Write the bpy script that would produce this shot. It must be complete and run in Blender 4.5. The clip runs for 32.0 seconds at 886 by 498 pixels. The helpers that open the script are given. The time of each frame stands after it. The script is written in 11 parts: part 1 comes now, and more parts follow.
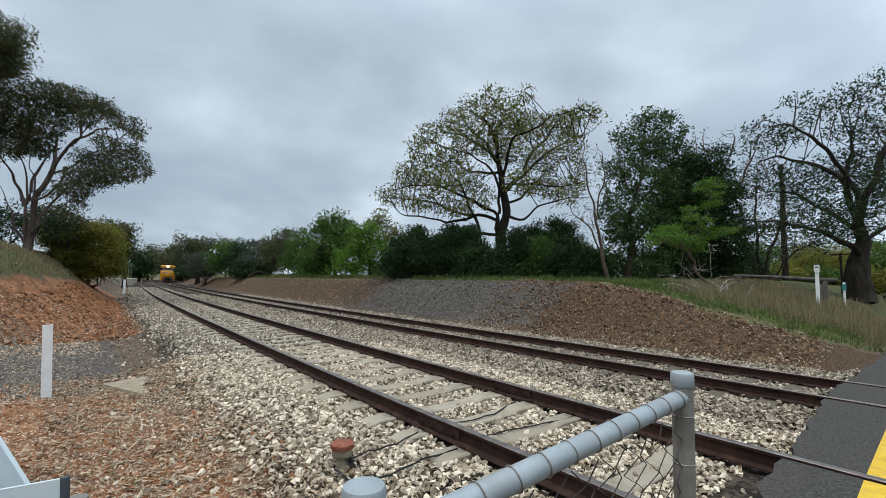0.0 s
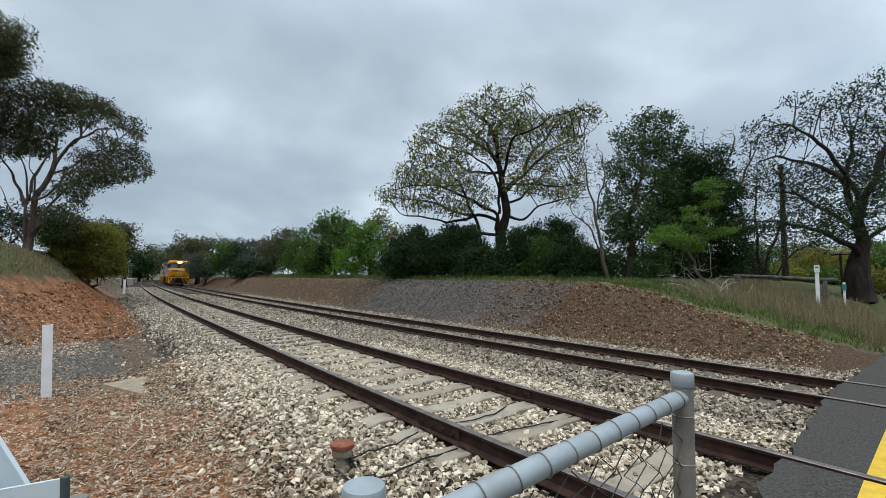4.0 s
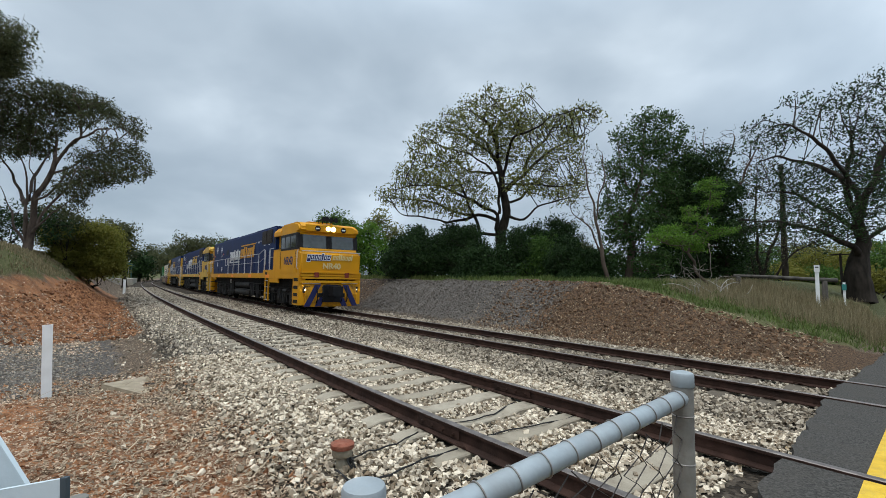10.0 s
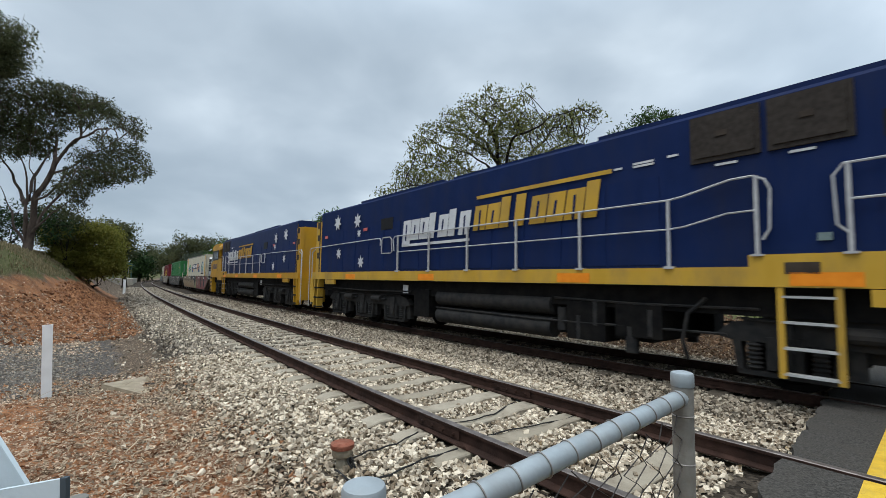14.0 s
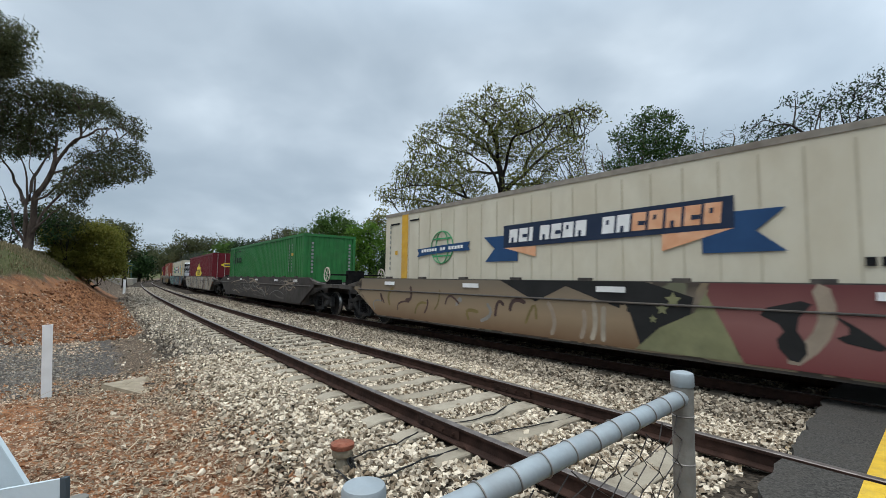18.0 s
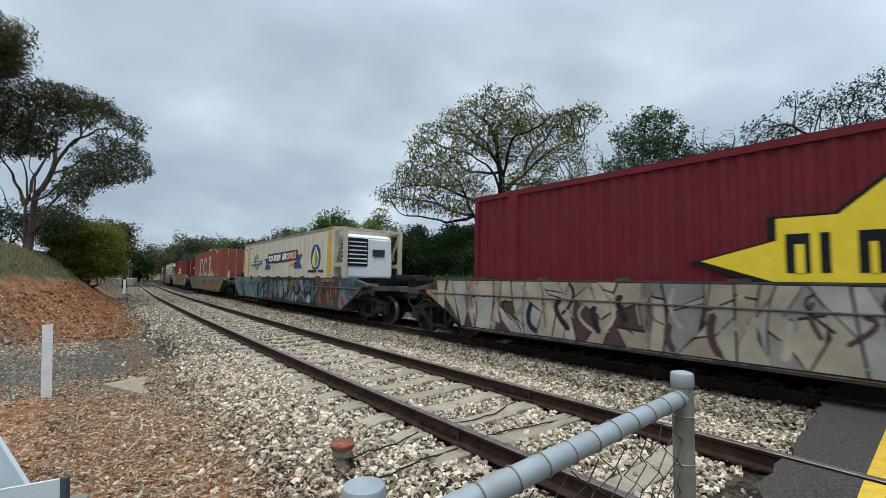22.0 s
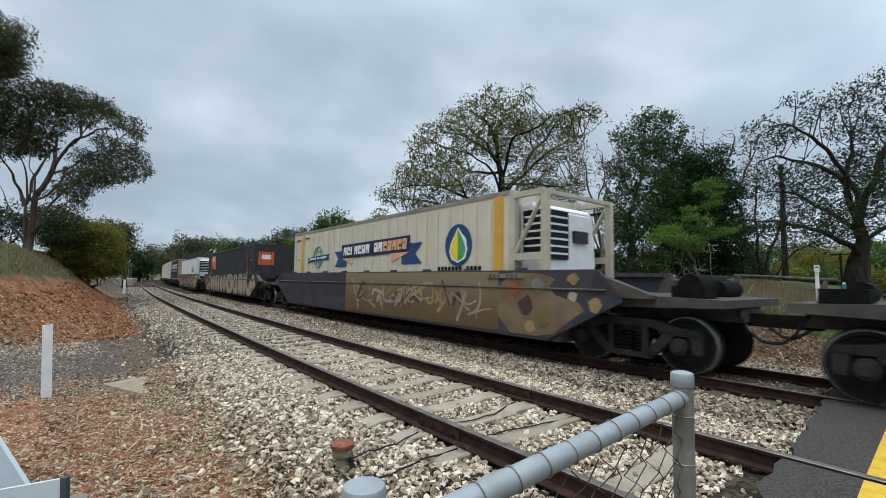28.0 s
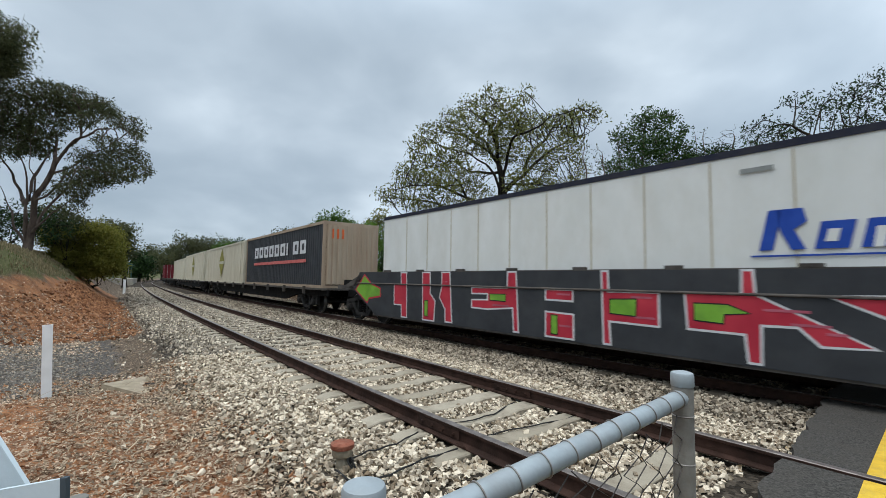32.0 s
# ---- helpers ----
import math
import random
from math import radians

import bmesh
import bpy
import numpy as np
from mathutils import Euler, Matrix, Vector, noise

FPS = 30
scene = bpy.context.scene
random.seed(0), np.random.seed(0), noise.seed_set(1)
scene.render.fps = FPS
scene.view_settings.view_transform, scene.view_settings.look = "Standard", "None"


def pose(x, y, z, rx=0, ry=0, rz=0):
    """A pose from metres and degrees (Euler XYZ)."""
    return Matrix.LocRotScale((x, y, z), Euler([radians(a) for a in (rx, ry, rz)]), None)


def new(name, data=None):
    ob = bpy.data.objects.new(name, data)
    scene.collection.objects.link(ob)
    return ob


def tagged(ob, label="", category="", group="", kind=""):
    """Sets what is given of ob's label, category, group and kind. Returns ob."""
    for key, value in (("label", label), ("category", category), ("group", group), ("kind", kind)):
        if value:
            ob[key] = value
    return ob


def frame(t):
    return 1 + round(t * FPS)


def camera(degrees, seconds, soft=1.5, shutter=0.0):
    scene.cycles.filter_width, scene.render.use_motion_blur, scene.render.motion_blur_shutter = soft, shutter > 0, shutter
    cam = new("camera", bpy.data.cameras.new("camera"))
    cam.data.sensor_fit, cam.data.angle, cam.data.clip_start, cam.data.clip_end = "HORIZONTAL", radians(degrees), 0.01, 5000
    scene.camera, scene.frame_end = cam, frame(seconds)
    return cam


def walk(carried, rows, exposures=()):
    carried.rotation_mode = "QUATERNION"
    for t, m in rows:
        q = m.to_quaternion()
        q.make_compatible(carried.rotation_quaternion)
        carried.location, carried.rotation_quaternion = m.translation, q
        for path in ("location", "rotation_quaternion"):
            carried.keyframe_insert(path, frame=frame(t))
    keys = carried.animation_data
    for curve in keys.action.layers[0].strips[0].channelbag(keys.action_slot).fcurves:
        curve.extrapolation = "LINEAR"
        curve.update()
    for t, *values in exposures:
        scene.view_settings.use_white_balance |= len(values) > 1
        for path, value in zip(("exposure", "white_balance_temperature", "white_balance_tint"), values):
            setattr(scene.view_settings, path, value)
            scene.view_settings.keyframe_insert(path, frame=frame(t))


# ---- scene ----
# ---------- camera ----------
cam = camera(90.71, 32.0, soft=0.5, shutter=0.12)
CAM_POSE = pose(0, 0, 1.444, 94.170, 0, 0) @ pose(0, 0, 0, 0, 0, 0.89)
walk(cam, [(0.0, CAM_POSE), (32.0, CAM_POSE)], exposures=[(0.0, 0.12), (11.0, 0.12), (14.0, 0.15), (32.0, 0.15)])

# ---------- sky and sun: overcast ----------
world = bpy.data.worlds.new("overcast_sky")
scene.world = world
world.use_nodes = True
SUN_EL, SUN_AZ = 70.0, 150.0


def build_world():
    nt = world.node_tree
    nt.nodes.clear()
    n, k = nt.nodes.new, nt.links.new
    out, bg = n("ShaderNodeOutputWorld"), n("ShaderNodeBackground")
    sky = n("ShaderNodeTexSky")
    sky.sky_type, sky.sun_disc = "NISHITA", False
    sky.sun_elevation, sky.sun_rotation = radians(SUN_EL), radians(SUN_AZ)
    tc, sep = n("ShaderNodeTexCoord"), n("ShaderNodeSeparateXYZ")
    k(tc.outputs["Generated"], sep.inputs[0])
    lift = n("ShaderNodeMath")
    lift.operation = "ADD"
    lift.inputs[1].default_value = 0.34
    k(sep.outputs["Z"], lift.inputs[0])
    top = n("ShaderNodeMath")
    top.operation = "MAXIMUM"
    top.inputs[1].default_value = 0.06
    k(lift.outputs[0], top.inputs[0])
    div = []
    for axis in "XY":
        d = n("ShaderNodeMath")
        d.operation = "DIVIDE"
        k(sep.outputs[axis], d.inputs[0])
        k(top.outputs[0], d.inputs[1])
        div.append(d)
    flat = n("ShaderNodeCombineXYZ")
    k(div[0].outputs[0], flat.inputs[0])
    k(div[1].outputs[0], flat.inputs[1])
    big, fine = n("ShaderNodeTexNoise"), n("ShaderNodeTexNoise")
    for tex, scale, det, dist in ((big, 0.95, 3.0, 0.3), (fine, 2.6, 4.0, 0.2)):
        tex.inputs["Scale"].default_value = scale
        tex.inputs["Detail"].default_value = det
        tex.inputs["Roughness"].default_value = 0.52
        tex.inputs["Distortion"].default_value = dist
        k(flat.outputs[0], tex.inputs["Vector"])
    mixv = n("ShaderNodeMix")
    mixv.inputs[0].default_value = 0.26
    k(big.outputs["Fac"], mixv.inputs[2])
    k(fine.outputs["Fac"], mixv.inputs[3])
    ramp = n("ShaderNodeValToRGB")
    ramp.color_ramp.interpolation = "B_SPLINE"
    e = ramp.color_ramp.elements
    e[0].position, e[0].color = 0.34, (0.265, 0.335, 0.405, 1)
    e[1].position, e[1].color = 0.66, (0.72, 0.82, 0.90, 1)
    m = e.new(0.52)
    m.color = (0.395, 0.475, 0.555, 1)
    k(mixv.outputs[0], ramp.inputs[0])
    mix = n("ShaderNodeMix")
    mix.data_type = "RGBA"
    mix.inputs[0].default_value = 0.93
    k(sky.outputs[0], mix.inputs[6])
    gain = n("ShaderNodeVectorMath")
    gain.operation = "SCALE"
    gain.inputs["Scale"].default_value = 10.0
    k(ramp.outputs[0], gain.inputs[0])
    k(gain.outputs[0], mix.inputs[7])
    # an overcast sky is brightest overhead
    zen = n("ShaderNodeMapRange")
    zen.interpolation_type = "SMOOTHSTEP"
    zen.inputs["From Min"].default_value, zen.inputs["From Max"].default_value = 0.45, 0.95
    zen.inputs["To Min"].default_value, zen.inputs["To Max"].default_value = 1.0, 2.7
    k(sep.outputs["Z"], zen.inputs[0])
    over = n("ShaderNodeVectorMath")
    over.operation = "SCALE"
    k(mix.outputs[2], over.inputs[0])
    # and its cloud is thinner towards the right of the line
    thin = n("ShaderNodeMapRange")
    thin.interpolation_type = "SMOOTHSTEP"
    thin.inputs["From Min"].default_value, thin.inputs["From Max"].default_value = 0.34, 0.72
    thin.inputs["To Min"].default_value, thin.inputs["To Max"].default_value = 1.0, 1.24
    k(sep.outputs["X"], thin.inputs[0])
    both = n("ShaderNodeMath")
    both.operation = "MULTIPLY"
    k(zen.outputs[0], both.inputs[0])
    k(thin.outputs[0], both.inputs[1])
    k(both.outputs[0], over.inputs["Scale"])
    k(over.outputs[0], bg.inputs[0])
    bg.inputs[1].default_value = 0.115
    k(bg.outputs[0], out.inputs[0])


build_world()
sun_data = bpy.data.lights.new("sun", "SUN")
sun_data.energy, sun_data.angle, sun_data.color = 1.5, radians(40), (1.0, 0.97, 0.92)
sun = new("sun", sun_data)
sun.matrix_world = Matrix.Translation((0, 0, 40)) @ Euler((radians(90 - SUN_EL), 0, radians(SUN_AZ - 180))).to_matrix().to_4x4()


# ---------- materials ----------
def mat(name, c1, c2, scale=8.0, rough=0.7, metal=0.0, bump=0.15, fine=60.0, dirt=None, dirt_amount=0.5, dirt_scale=1.5,
        per="", stretch=None, spec=0.22, rough2=None, vary=0.0):
    """Two-scale noise paint: c1 to c2 by grain, patches of dirt, fine relief. per: 'object' or 'island' shifts the tone piece by piece."""
    m = bpy.data.materials.new(name)
    m.use_nodes = True
    nt = m.node_tree
    n, k = nt.nodes.new, nt.links.new
    b = nt.nodes["Principled BSDF"]
    tc, mp = n("ShaderNodeTexCoord"), n("ShaderNodeMapping")
    k(tc.outputs["Object"], mp.inputs[0])
    if stretch:
        mp.inputs["Scale"].default_value = stretch
    t1, t2 = n("ShaderNodeTexNoise"), n("ShaderNodeTexNoise")
    t1.inputs["Scale"].default_value, t1.inputs["Detail"].default_value = scale, 5
    t2.inputs["Scale"].default_value, t2.inputs["Detail"].default_value = fine, 3
    k(mp.outputs[0], t1.inputs[0])
    k(mp.outputs[0], t2.inputs[0])
    ramp = n("ShaderNodeValToRGB")
    lo, hi = (0.08, 0.95) if per else (0.32, 0.68)
    ramp.color_ramp.elements[0].position, ramp.color_ramp.elements[1].position = lo, hi
    ramp.color_ramp.elements[0].color, ramp.color_ramp.elements[1].color = (*c1, 1), (*c2, 1)
    src = t1.outputs["Fac"]
    if per:
        shift = n("ShaderNodeObjectInfo").outputs["Random"] if per == "object" else n("ShaderNodeNewGeometry").outputs["Random Per Island"]
        mx = n("ShaderNodeMix")
        mx.inputs[0].default_value = vary or 0.6
        k(t1.outputs["Fac"], mx.inputs[2])
        k(shift, mx.inputs[3])
        src = mx.outputs[0]
    k(src, ramp.inputs[0])
    col = ramp.outputs[0]
    if dirt:
        t3 = n("ShaderNodeTexNoise")
        t3.inputs["Scale"].default_value, t3.inputs["Detail"].default_value = dirt_scale, 8
        t3.inputs["Roughness"].default_value = 0.65
        k(mp.outputs[0], t3.inputs[0])
        r3 = n("ShaderNodeMapRange")
        r3.inputs["From Min"].default_value, r3.inputs["From Max"].default_value = 0.45, 0.75
        r3.inputs["To Max"].default_value = dirt_amount
        k(t3.outputs["Fac"], r3.inputs[0])
        mx = n("ShaderNodeMix")
        mx.data_type = "RGBA"
        mx.inputs[7].default_value = (*dirt, 1)
        k(r3.outputs[0], mx.inputs[0])
        k(col, mx.inputs[6])
        col = mx.outputs[2]
    k(col, b.inputs["Base Color"])
    b.inputs["Metallic"].default_value = metal
    b.inputs["Specular IOR Level"].default_value = spec
    rr = n("ShaderNodeMapRange")
    rr.inputs["To Min"].default_value, rr.inputs["To Max"].default_value = rough, rough2 if rough2 is not None else min(1.0, rough + 0.15)
    k(t2.outputs["Fac"], rr.inputs[0])
    k(rr.outputs[0], b.inputs["Roughness"])
    if bump:
        bp = n("ShaderNodeBump")
        bp.inputs["Strength"].default_value, bp.inputs["Distance"].default_value = bump, 0.02
        k(t2.outputs["Fac"], bp.inputs["Height"])
        k(bp.outputs[0], b.inputs["Normal"])
    return m


def glow(name, colour, strength):
    m = bpy.data.materials.new(name)
    m.use_nodes = True
    b = m.node_tree.nodes["Principled BSDF"]
    b.inputs["Base Color"].default_value = (*colour, 1)
    b.inputs["Emission Color"].default_value = (*colour, 1)
    b.inputs["Emission Strength"].default_value = strength
    return m


def leaf_mat(name, c1, c2, trans=0.4):
    m = bpy.data.materials.new(name)
    m.use_nodes = True
    nt = m.node_tree
    n, k = nt.nodes.new, nt.links.new
    b, out = nt.nodes["Principled BSDF"], nt.nodes["Material Output"]
    geo, tc, t1, mx = n("ShaderNodeNewGeometry"), n("ShaderNodeTexCoord"), n("ShaderNodeTexNoise"), n("ShaderNodeMix")
    t1.inputs["Scale"].default_value = 0.55
    k(tc.outputs["Object"], t1.inputs[0])
    mx.inputs[0].default_value = 0.5
    k(geo.outputs["Random Per Island"], mx.inputs[2])
    k(t1.outputs["Fac"], mx.inputs[3])
    ramp = n("ShaderNodeValToRGB")
    ramp.color_ramp.elements[0].position, ramp.color_ramp.elements[1].position = 0.25, 0.75
    ramp.color_ramp.elements[0].color, ramp.color_ramp.elements[1].color = (*c1, 1), (*c2, 1)
    k(mx.outputs[0], ramp.inputs[0])
    k(ramp.outputs[0], b.inputs["Base Color"])
    b.inputs["Roughness"].default_value = 0.65
    b.inputs["Specular IOR Level"].default_value = 0.15
    tr, ms = n("ShaderNodeBsdfTranslucent"), n("ShaderNodeMixShader")
    k(ramp.outputs[0], tr.inputs[0])
    ms.inputs[0].default_value = trans
    k(b.outputs[0], ms.inputs[1])
    k(tr.outputs[0], ms.inputs[2])
    k(ms.outputs[0], out.inputs[0])
    return m


M = {}
M["blue"] = mat("navy_paint", (0.0025, 0.013, 0.064), (0.004, 0.0185, 0.086), 3, 0.5, bump=0.03, dirt=(0.012, 0.014, 0.028), dirt_amount=0.45, stretch=(1, 1, 0.35), spec=0.15)
M["blue_dirty"] = mat("sooty_navy_paint", (0.003, 0.013, 0.062), (0.006, 0.0185, 0.082), 3, 0.6, bump=0.05, dirt=(0.015, 0.016, 0.024), dirt_amount=0.6, stretch=(1, 1, 0.35), spec=0.12)
M["yellow"] = mat("yellow_paint", (0.53, 0.24, 0.004), (0.61, 0.28, 0.007), 3, 0.42, bump=0.03, dirt=(0.24, 0.13, 0.03), dirt_amount=0.4, stretch=(1, 1, 0.4), spec=0.15)
M["yellow_faded"] = mat("faded_yellow_paint", (0.48, 0.285, 0.03), (0.56, 0.34, 0.05), 3, 0.5, bump=0.04, dirt=(0.16, 0.11, 0.05), dirt_amount=0.75, stretch=(1, 1, 0.4))
M["yellow_worn"] = mat("worn_yellow_paint", (0.43, 0.225, 0.013), (0.51, 0.275, 0.021), 3, 0.5, bump=0.04, dirt=(0.20, 0.12, 0.04), dirt_amount=0.6, stretch=(1, 1, 0.3), spec=0.2)
M["pilot"] = mat("grimy_pilot_paint", (0.40, 0.18, 0.006), (0.52, 0.235, 0.008), 3, 0.55, bump=0.08, dirt=(0.05, 0.03, 0.018), dirt_amount=0.95, dirt_scale=3.5, spec=0.15)
M["roof_dark"] = mat("roof_grime", (0.012, 0.014, 0.03), (0.025, 0.026, 0.035), 5, 0.6, bump=0.1)
M["under"] = mat("underframe_black", (0.004, 0.004, 0.0045), (0.010, 0.0095, 0.009), 6, 0.75, bump=0.25, dirt=(0.02, 0.017, 0.014), dirt_amount=0.45, spec=0.1)
M["bogie"] = mat("bogie_grey", (0.014, 0.014, 0.015), (0.031, 0.030, 0.028), 6, 0.7, bump=0.3, dirt=(0.048, 0.04, 0.034), dirt_amount=0.5, spec=0.2)
M["steel"] = mat("worn_steel", (0.35, 0.34, 0.33), (0.5, 0.49, 0.47), 9, 0.28, metal=0.9, bump=0.05)
M["rail_side"] = mat("rusty_rail", (0.028, 0.015, 0.011), (0.058, 0.031, 0.023), 7, 0.85, bump=0.4, dirt=(0.016, 0.012, 0.011), dirt_amount=0.6, spec=0.15)
M["rail_top"] = mat("polished_railhead", (0.13, 0.11, 0.10), (0.24, 0.21, 0.19), 12, 0.42, metal=0.7, bump=0.03, stretch=(1, 1, 1))
M["white"] = mat("white_paint", (0.70, 0.70, 0.69), (0.80, 0.80, 0.79), 4, 0.45, bump=0.03, dirt=(0.45, 0.42, 0.36), dirt_amount=0.35)
M["handrail"] = mat("handrail_white", (0.36, 0.36, 0.36), (0.50, 0.50, 0.50), 6, 0.4, bump=0.02)
M["glass"] = mat("cab_glass", (0.01, 0.013, 0.014), (0.015, 0.018, 0.02), 2, 0.06, bump=0.0, spec=0.22, rough2=0.1)
M["windscreen"] = mat("windscreen_glass", (0.02, 0.028, 0.028), (0.04, 0.052, 0.052), 2, 0.08, bump=0.0, spec=0.9, rough2=0.12)
M["black"] = mat("black_paint", (0.008, 0.008, 0.009), (0.014, 0.014, 0.015), 5, 0.5, bump=0.03, spec=0.15)
M["lamp"] = glow("headlight_glow", (1.0, 0.97, 0.92), 400.0)
M["lamp_low"] = glow("ditch_light_glow", (1.0, 0.9, 0.75), 150.0)
# exhaust stack and small fittings; also painted as shade in recesses and slots
M["brown"] = mat("exhaust_and_recess_brown", (0.035, 0.026, 0.02), (0.06, 0.045, 0.034), 5, 0.75, bump=0.1)
# ---------- mesh helpers ----------
def box(bm, x0, x1, y0, y1, z0, z1):
    v = [bm.verts.new((x, y, z)) for z in (z0, z1) for x, y in ((x0, y0), (x1, y0), (x1, y1), (x0, y1))]
    for f in ((3, 2, 1, 0), (4, 5, 6, 7), (0, 1, 5, 4), (1, 2, 6, 5), (2, 3, 7, 6), (3, 0, 4, 7)):
        bm.faces.new([v[i] for i in f])


def prism(bm, pts, axis, lo, hi):
    """A closed outline of (a, b) drawn out along an axis: x: (y, z), y: (x, z), z: (x, y)."""
    def at(p, t):
        return {"x": (t, p[0], p[1]), "y": (p[0], t, p[1]), "z": (p[0], p[1], t)}[axis]
    a, b = [bm.verts.new(at(p, lo)) for p in pts], [bm.verts.new(at(p, hi)) for p in pts]
    c = len(pts)
    faces = [bm.faces.new(a[::-1]), bm.faces.new(b)]
    faces += [bm.faces.new((a[i], a[(i + 1) % c], b[(i + 1) % c], b[i])) for i in range(c)]
    bmesh.ops.recalc_face_normals(bm, faces=faces)


def tube(bm, p0, p1, r0, r1=None, n=8, caps=True):
    p0, p1 = Vector(p0), Vector(p1)
    r1 = r0 if r1 is None else r1
    d = (p1 - p0).normalized()
    u = d.orthogonal().normalized()
    w = d.cross(u)
    ring = [[bm.verts.new(p + (u * math.cos(i * math.tau / n) + w * math.sin(i * math.tau / n)) * r) for i in range(n)] for p, r in ((p0, r0), (p1, r1))]
    for i in range(n):
        bm.faces.new((ring[0][i], ring[0][(i + 1) % n], ring[1][(i + 1) % n], ring[1][i]))
    if caps:
        bm.faces.new(ring[0][::-1])
        bm.faces.new(ring[1])


def pipe_run(bm, pts, r, n=8):
    """One bent tube through the points."""
    pts = [Vector(q) for q in pts]
    rings, u = [], None
    for i, q in enumerate(pts):
        d = (pts[min(i + 1, len(pts) - 1)] - pts[max(i - 1, 0)]).normalized()
        u = d.orthogonal().normalized() if u is None else (u - d * u.dot(d)).normalized()
        w = d.cross(u)
        rings.append([bm.verts.new(q + (u * math.cos(k * math.tau / n) + w * math.sin(k * math.tau / n)) * r) for k in range(n)])
    for a, b in zip(rings[:-1], rings[1:]):
        for k in range(n):
            bm.faces.new((a[k], a[(k + 1) % n], b[(k + 1) % n], b[k]))
    bm.faces.new(rings[0][::-1])
    bm.faces.new(rings[-1])


def lathe(bm, profile, n=20, axis="z", at=(0, 0, 0)):
    """A profile of (radius, height) turned round an axis."""
    rings = []
    for r, h in profile:
        ring = []
        for i in range(n):
            c, s = math.cos(i * math.tau / n) * r, math.sin(i * math.tau / n) * r
            p = {"z": (c, s, h), "y": (c, h, -s), "x": (h, c, s)}[axis]
            ring.append(bm.verts.new((p[0] + at[0], p[1] + at[1], p[2] + at[2])))
        rings.append(ring)
    for a, b in zip(rings[:-1], rings[1:]):
        for i in range(n):
            bm.faces.new((a[i], a[(i + 1) % n], b[(i + 1) % n], b[i]))
    bm.faces.new(rings[0][::-1])
    bm.faces.new(rings[-1])


def soften(bm, width=0.02, seg=2, angle=30):
    edges = [e for e in bm.edges if len(e.link_faces) == 2 and e.calc_face_angle(0) > radians(angle)]
    bmesh.ops.bevel(bm, geom=edges, offset=width, segments=seg, affect="EDGES", clamp_overlap=True)


def mesh_of(name, bm, material, smooth=False):
    me = bpy.data.meshes.new(name)
    bm.to_mesh(me)
    bm.free()
    me.materials.append(material)
    if smooth:
        me.shade_smooth()
        me.set_sharp_from_angle(angle=radians(40))
    return me


def part(name, bm, material, parent, label="", smooth=False):
    me = bm if isinstance(bm, bpy.types.Mesh) else mesh_of(name, bm, material, smooth)
    ob = new(name, me)
    ob.parent = parent
    if label:
        tagged(ob, label)
    return ob


def thing(name, label, category, group="", kind="", at=None):
    ob = new(name)
    ob.empty_display_size = 0.2
    if at is not None:
        ob.matrix_basis = at
    return tagged(ob, label, category, group, kind)


def made(fn, *a, **k):
    bm = bmesh.new()
    fn(bm, *a, **k)
    return bm


def boxes(*rows, bevel=0.0):
    bm = bmesh.new()
    for r in rows:
        box(bm, *r)
    if bevel:
        soften(bm, bevel, 1)
    return bm


def decal(name, outlines, material, parent, side, y, lift=0.006, label=""):
    """Flat painted shapes on a vehicle's flank. Outlines run in (u, v): u to the viewer's right, v up; side -1 is the right flank."""
    bm = bmesh.new()
    for pts in outlines:
        prism(bm, [(u * -side, v) for u, v in pts], "y", side * y, side * (y + lift))
    return part(name, bm, material, parent, label)


def quad(u0, u1, v0, v1, slant=0.0):
    return [(u0, v0), (u1, v0), (u1 + slant, v1), (u0 + slant, v1)]


def disc_pts(cx, cy, r, n=28, squash=1.0):
    return [(cx + r * math.cos(i * math.tau / n), cy + r * squash * math.sin(i * math.tau / n)) for i in range(n)]


def star_pts(cx, cy, r, n=7, turn=90):
    return [(cx + (r if i % 2 == 0 else r * 0.5) * math.cos(radians(turn) + i * math.pi / n),
             cy + (r if i % 2 == 0 else r * 0.5) * math.sin(radians(turn) + i * math.pi / n)) for i in range(2 * n)]


def lettering(name, text, size, material, parent, side, u, v, y, widen=1.0):
    cu = bpy.data.curves.new(name, "FONT")
    cu.body, cu.size, cu.extrude, cu.offset = text, size, 0.003, 0.014
    cu.align_x, cu.align_y = "CENTER", "CENTER"
    tmp = bpy.data.objects.new(name, cu)
    scene.collection.objects.link(tmp)
    me = bpy.data.meshes.new_from_object(tmp.evaluated_get(bpy.context.evaluated_depsgraph_get()))
    bpy.data.objects.remove(tmp)
    turn = Matrix.Rotation(radians(90), 4, "X") if side < 0 else Matrix.Rotation(radians(180), 4, "Z") @ Matrix.Rotation(radians(90), 4, "X")
    me.transform(Matrix.Translation((u * -side, side * y, v)) @ turn @ Matrix.Diagonal((widen, 1, 1, 1)))
    me.materials.clear()
    me.materials.append(material)
    return part(name, me, material, parent)




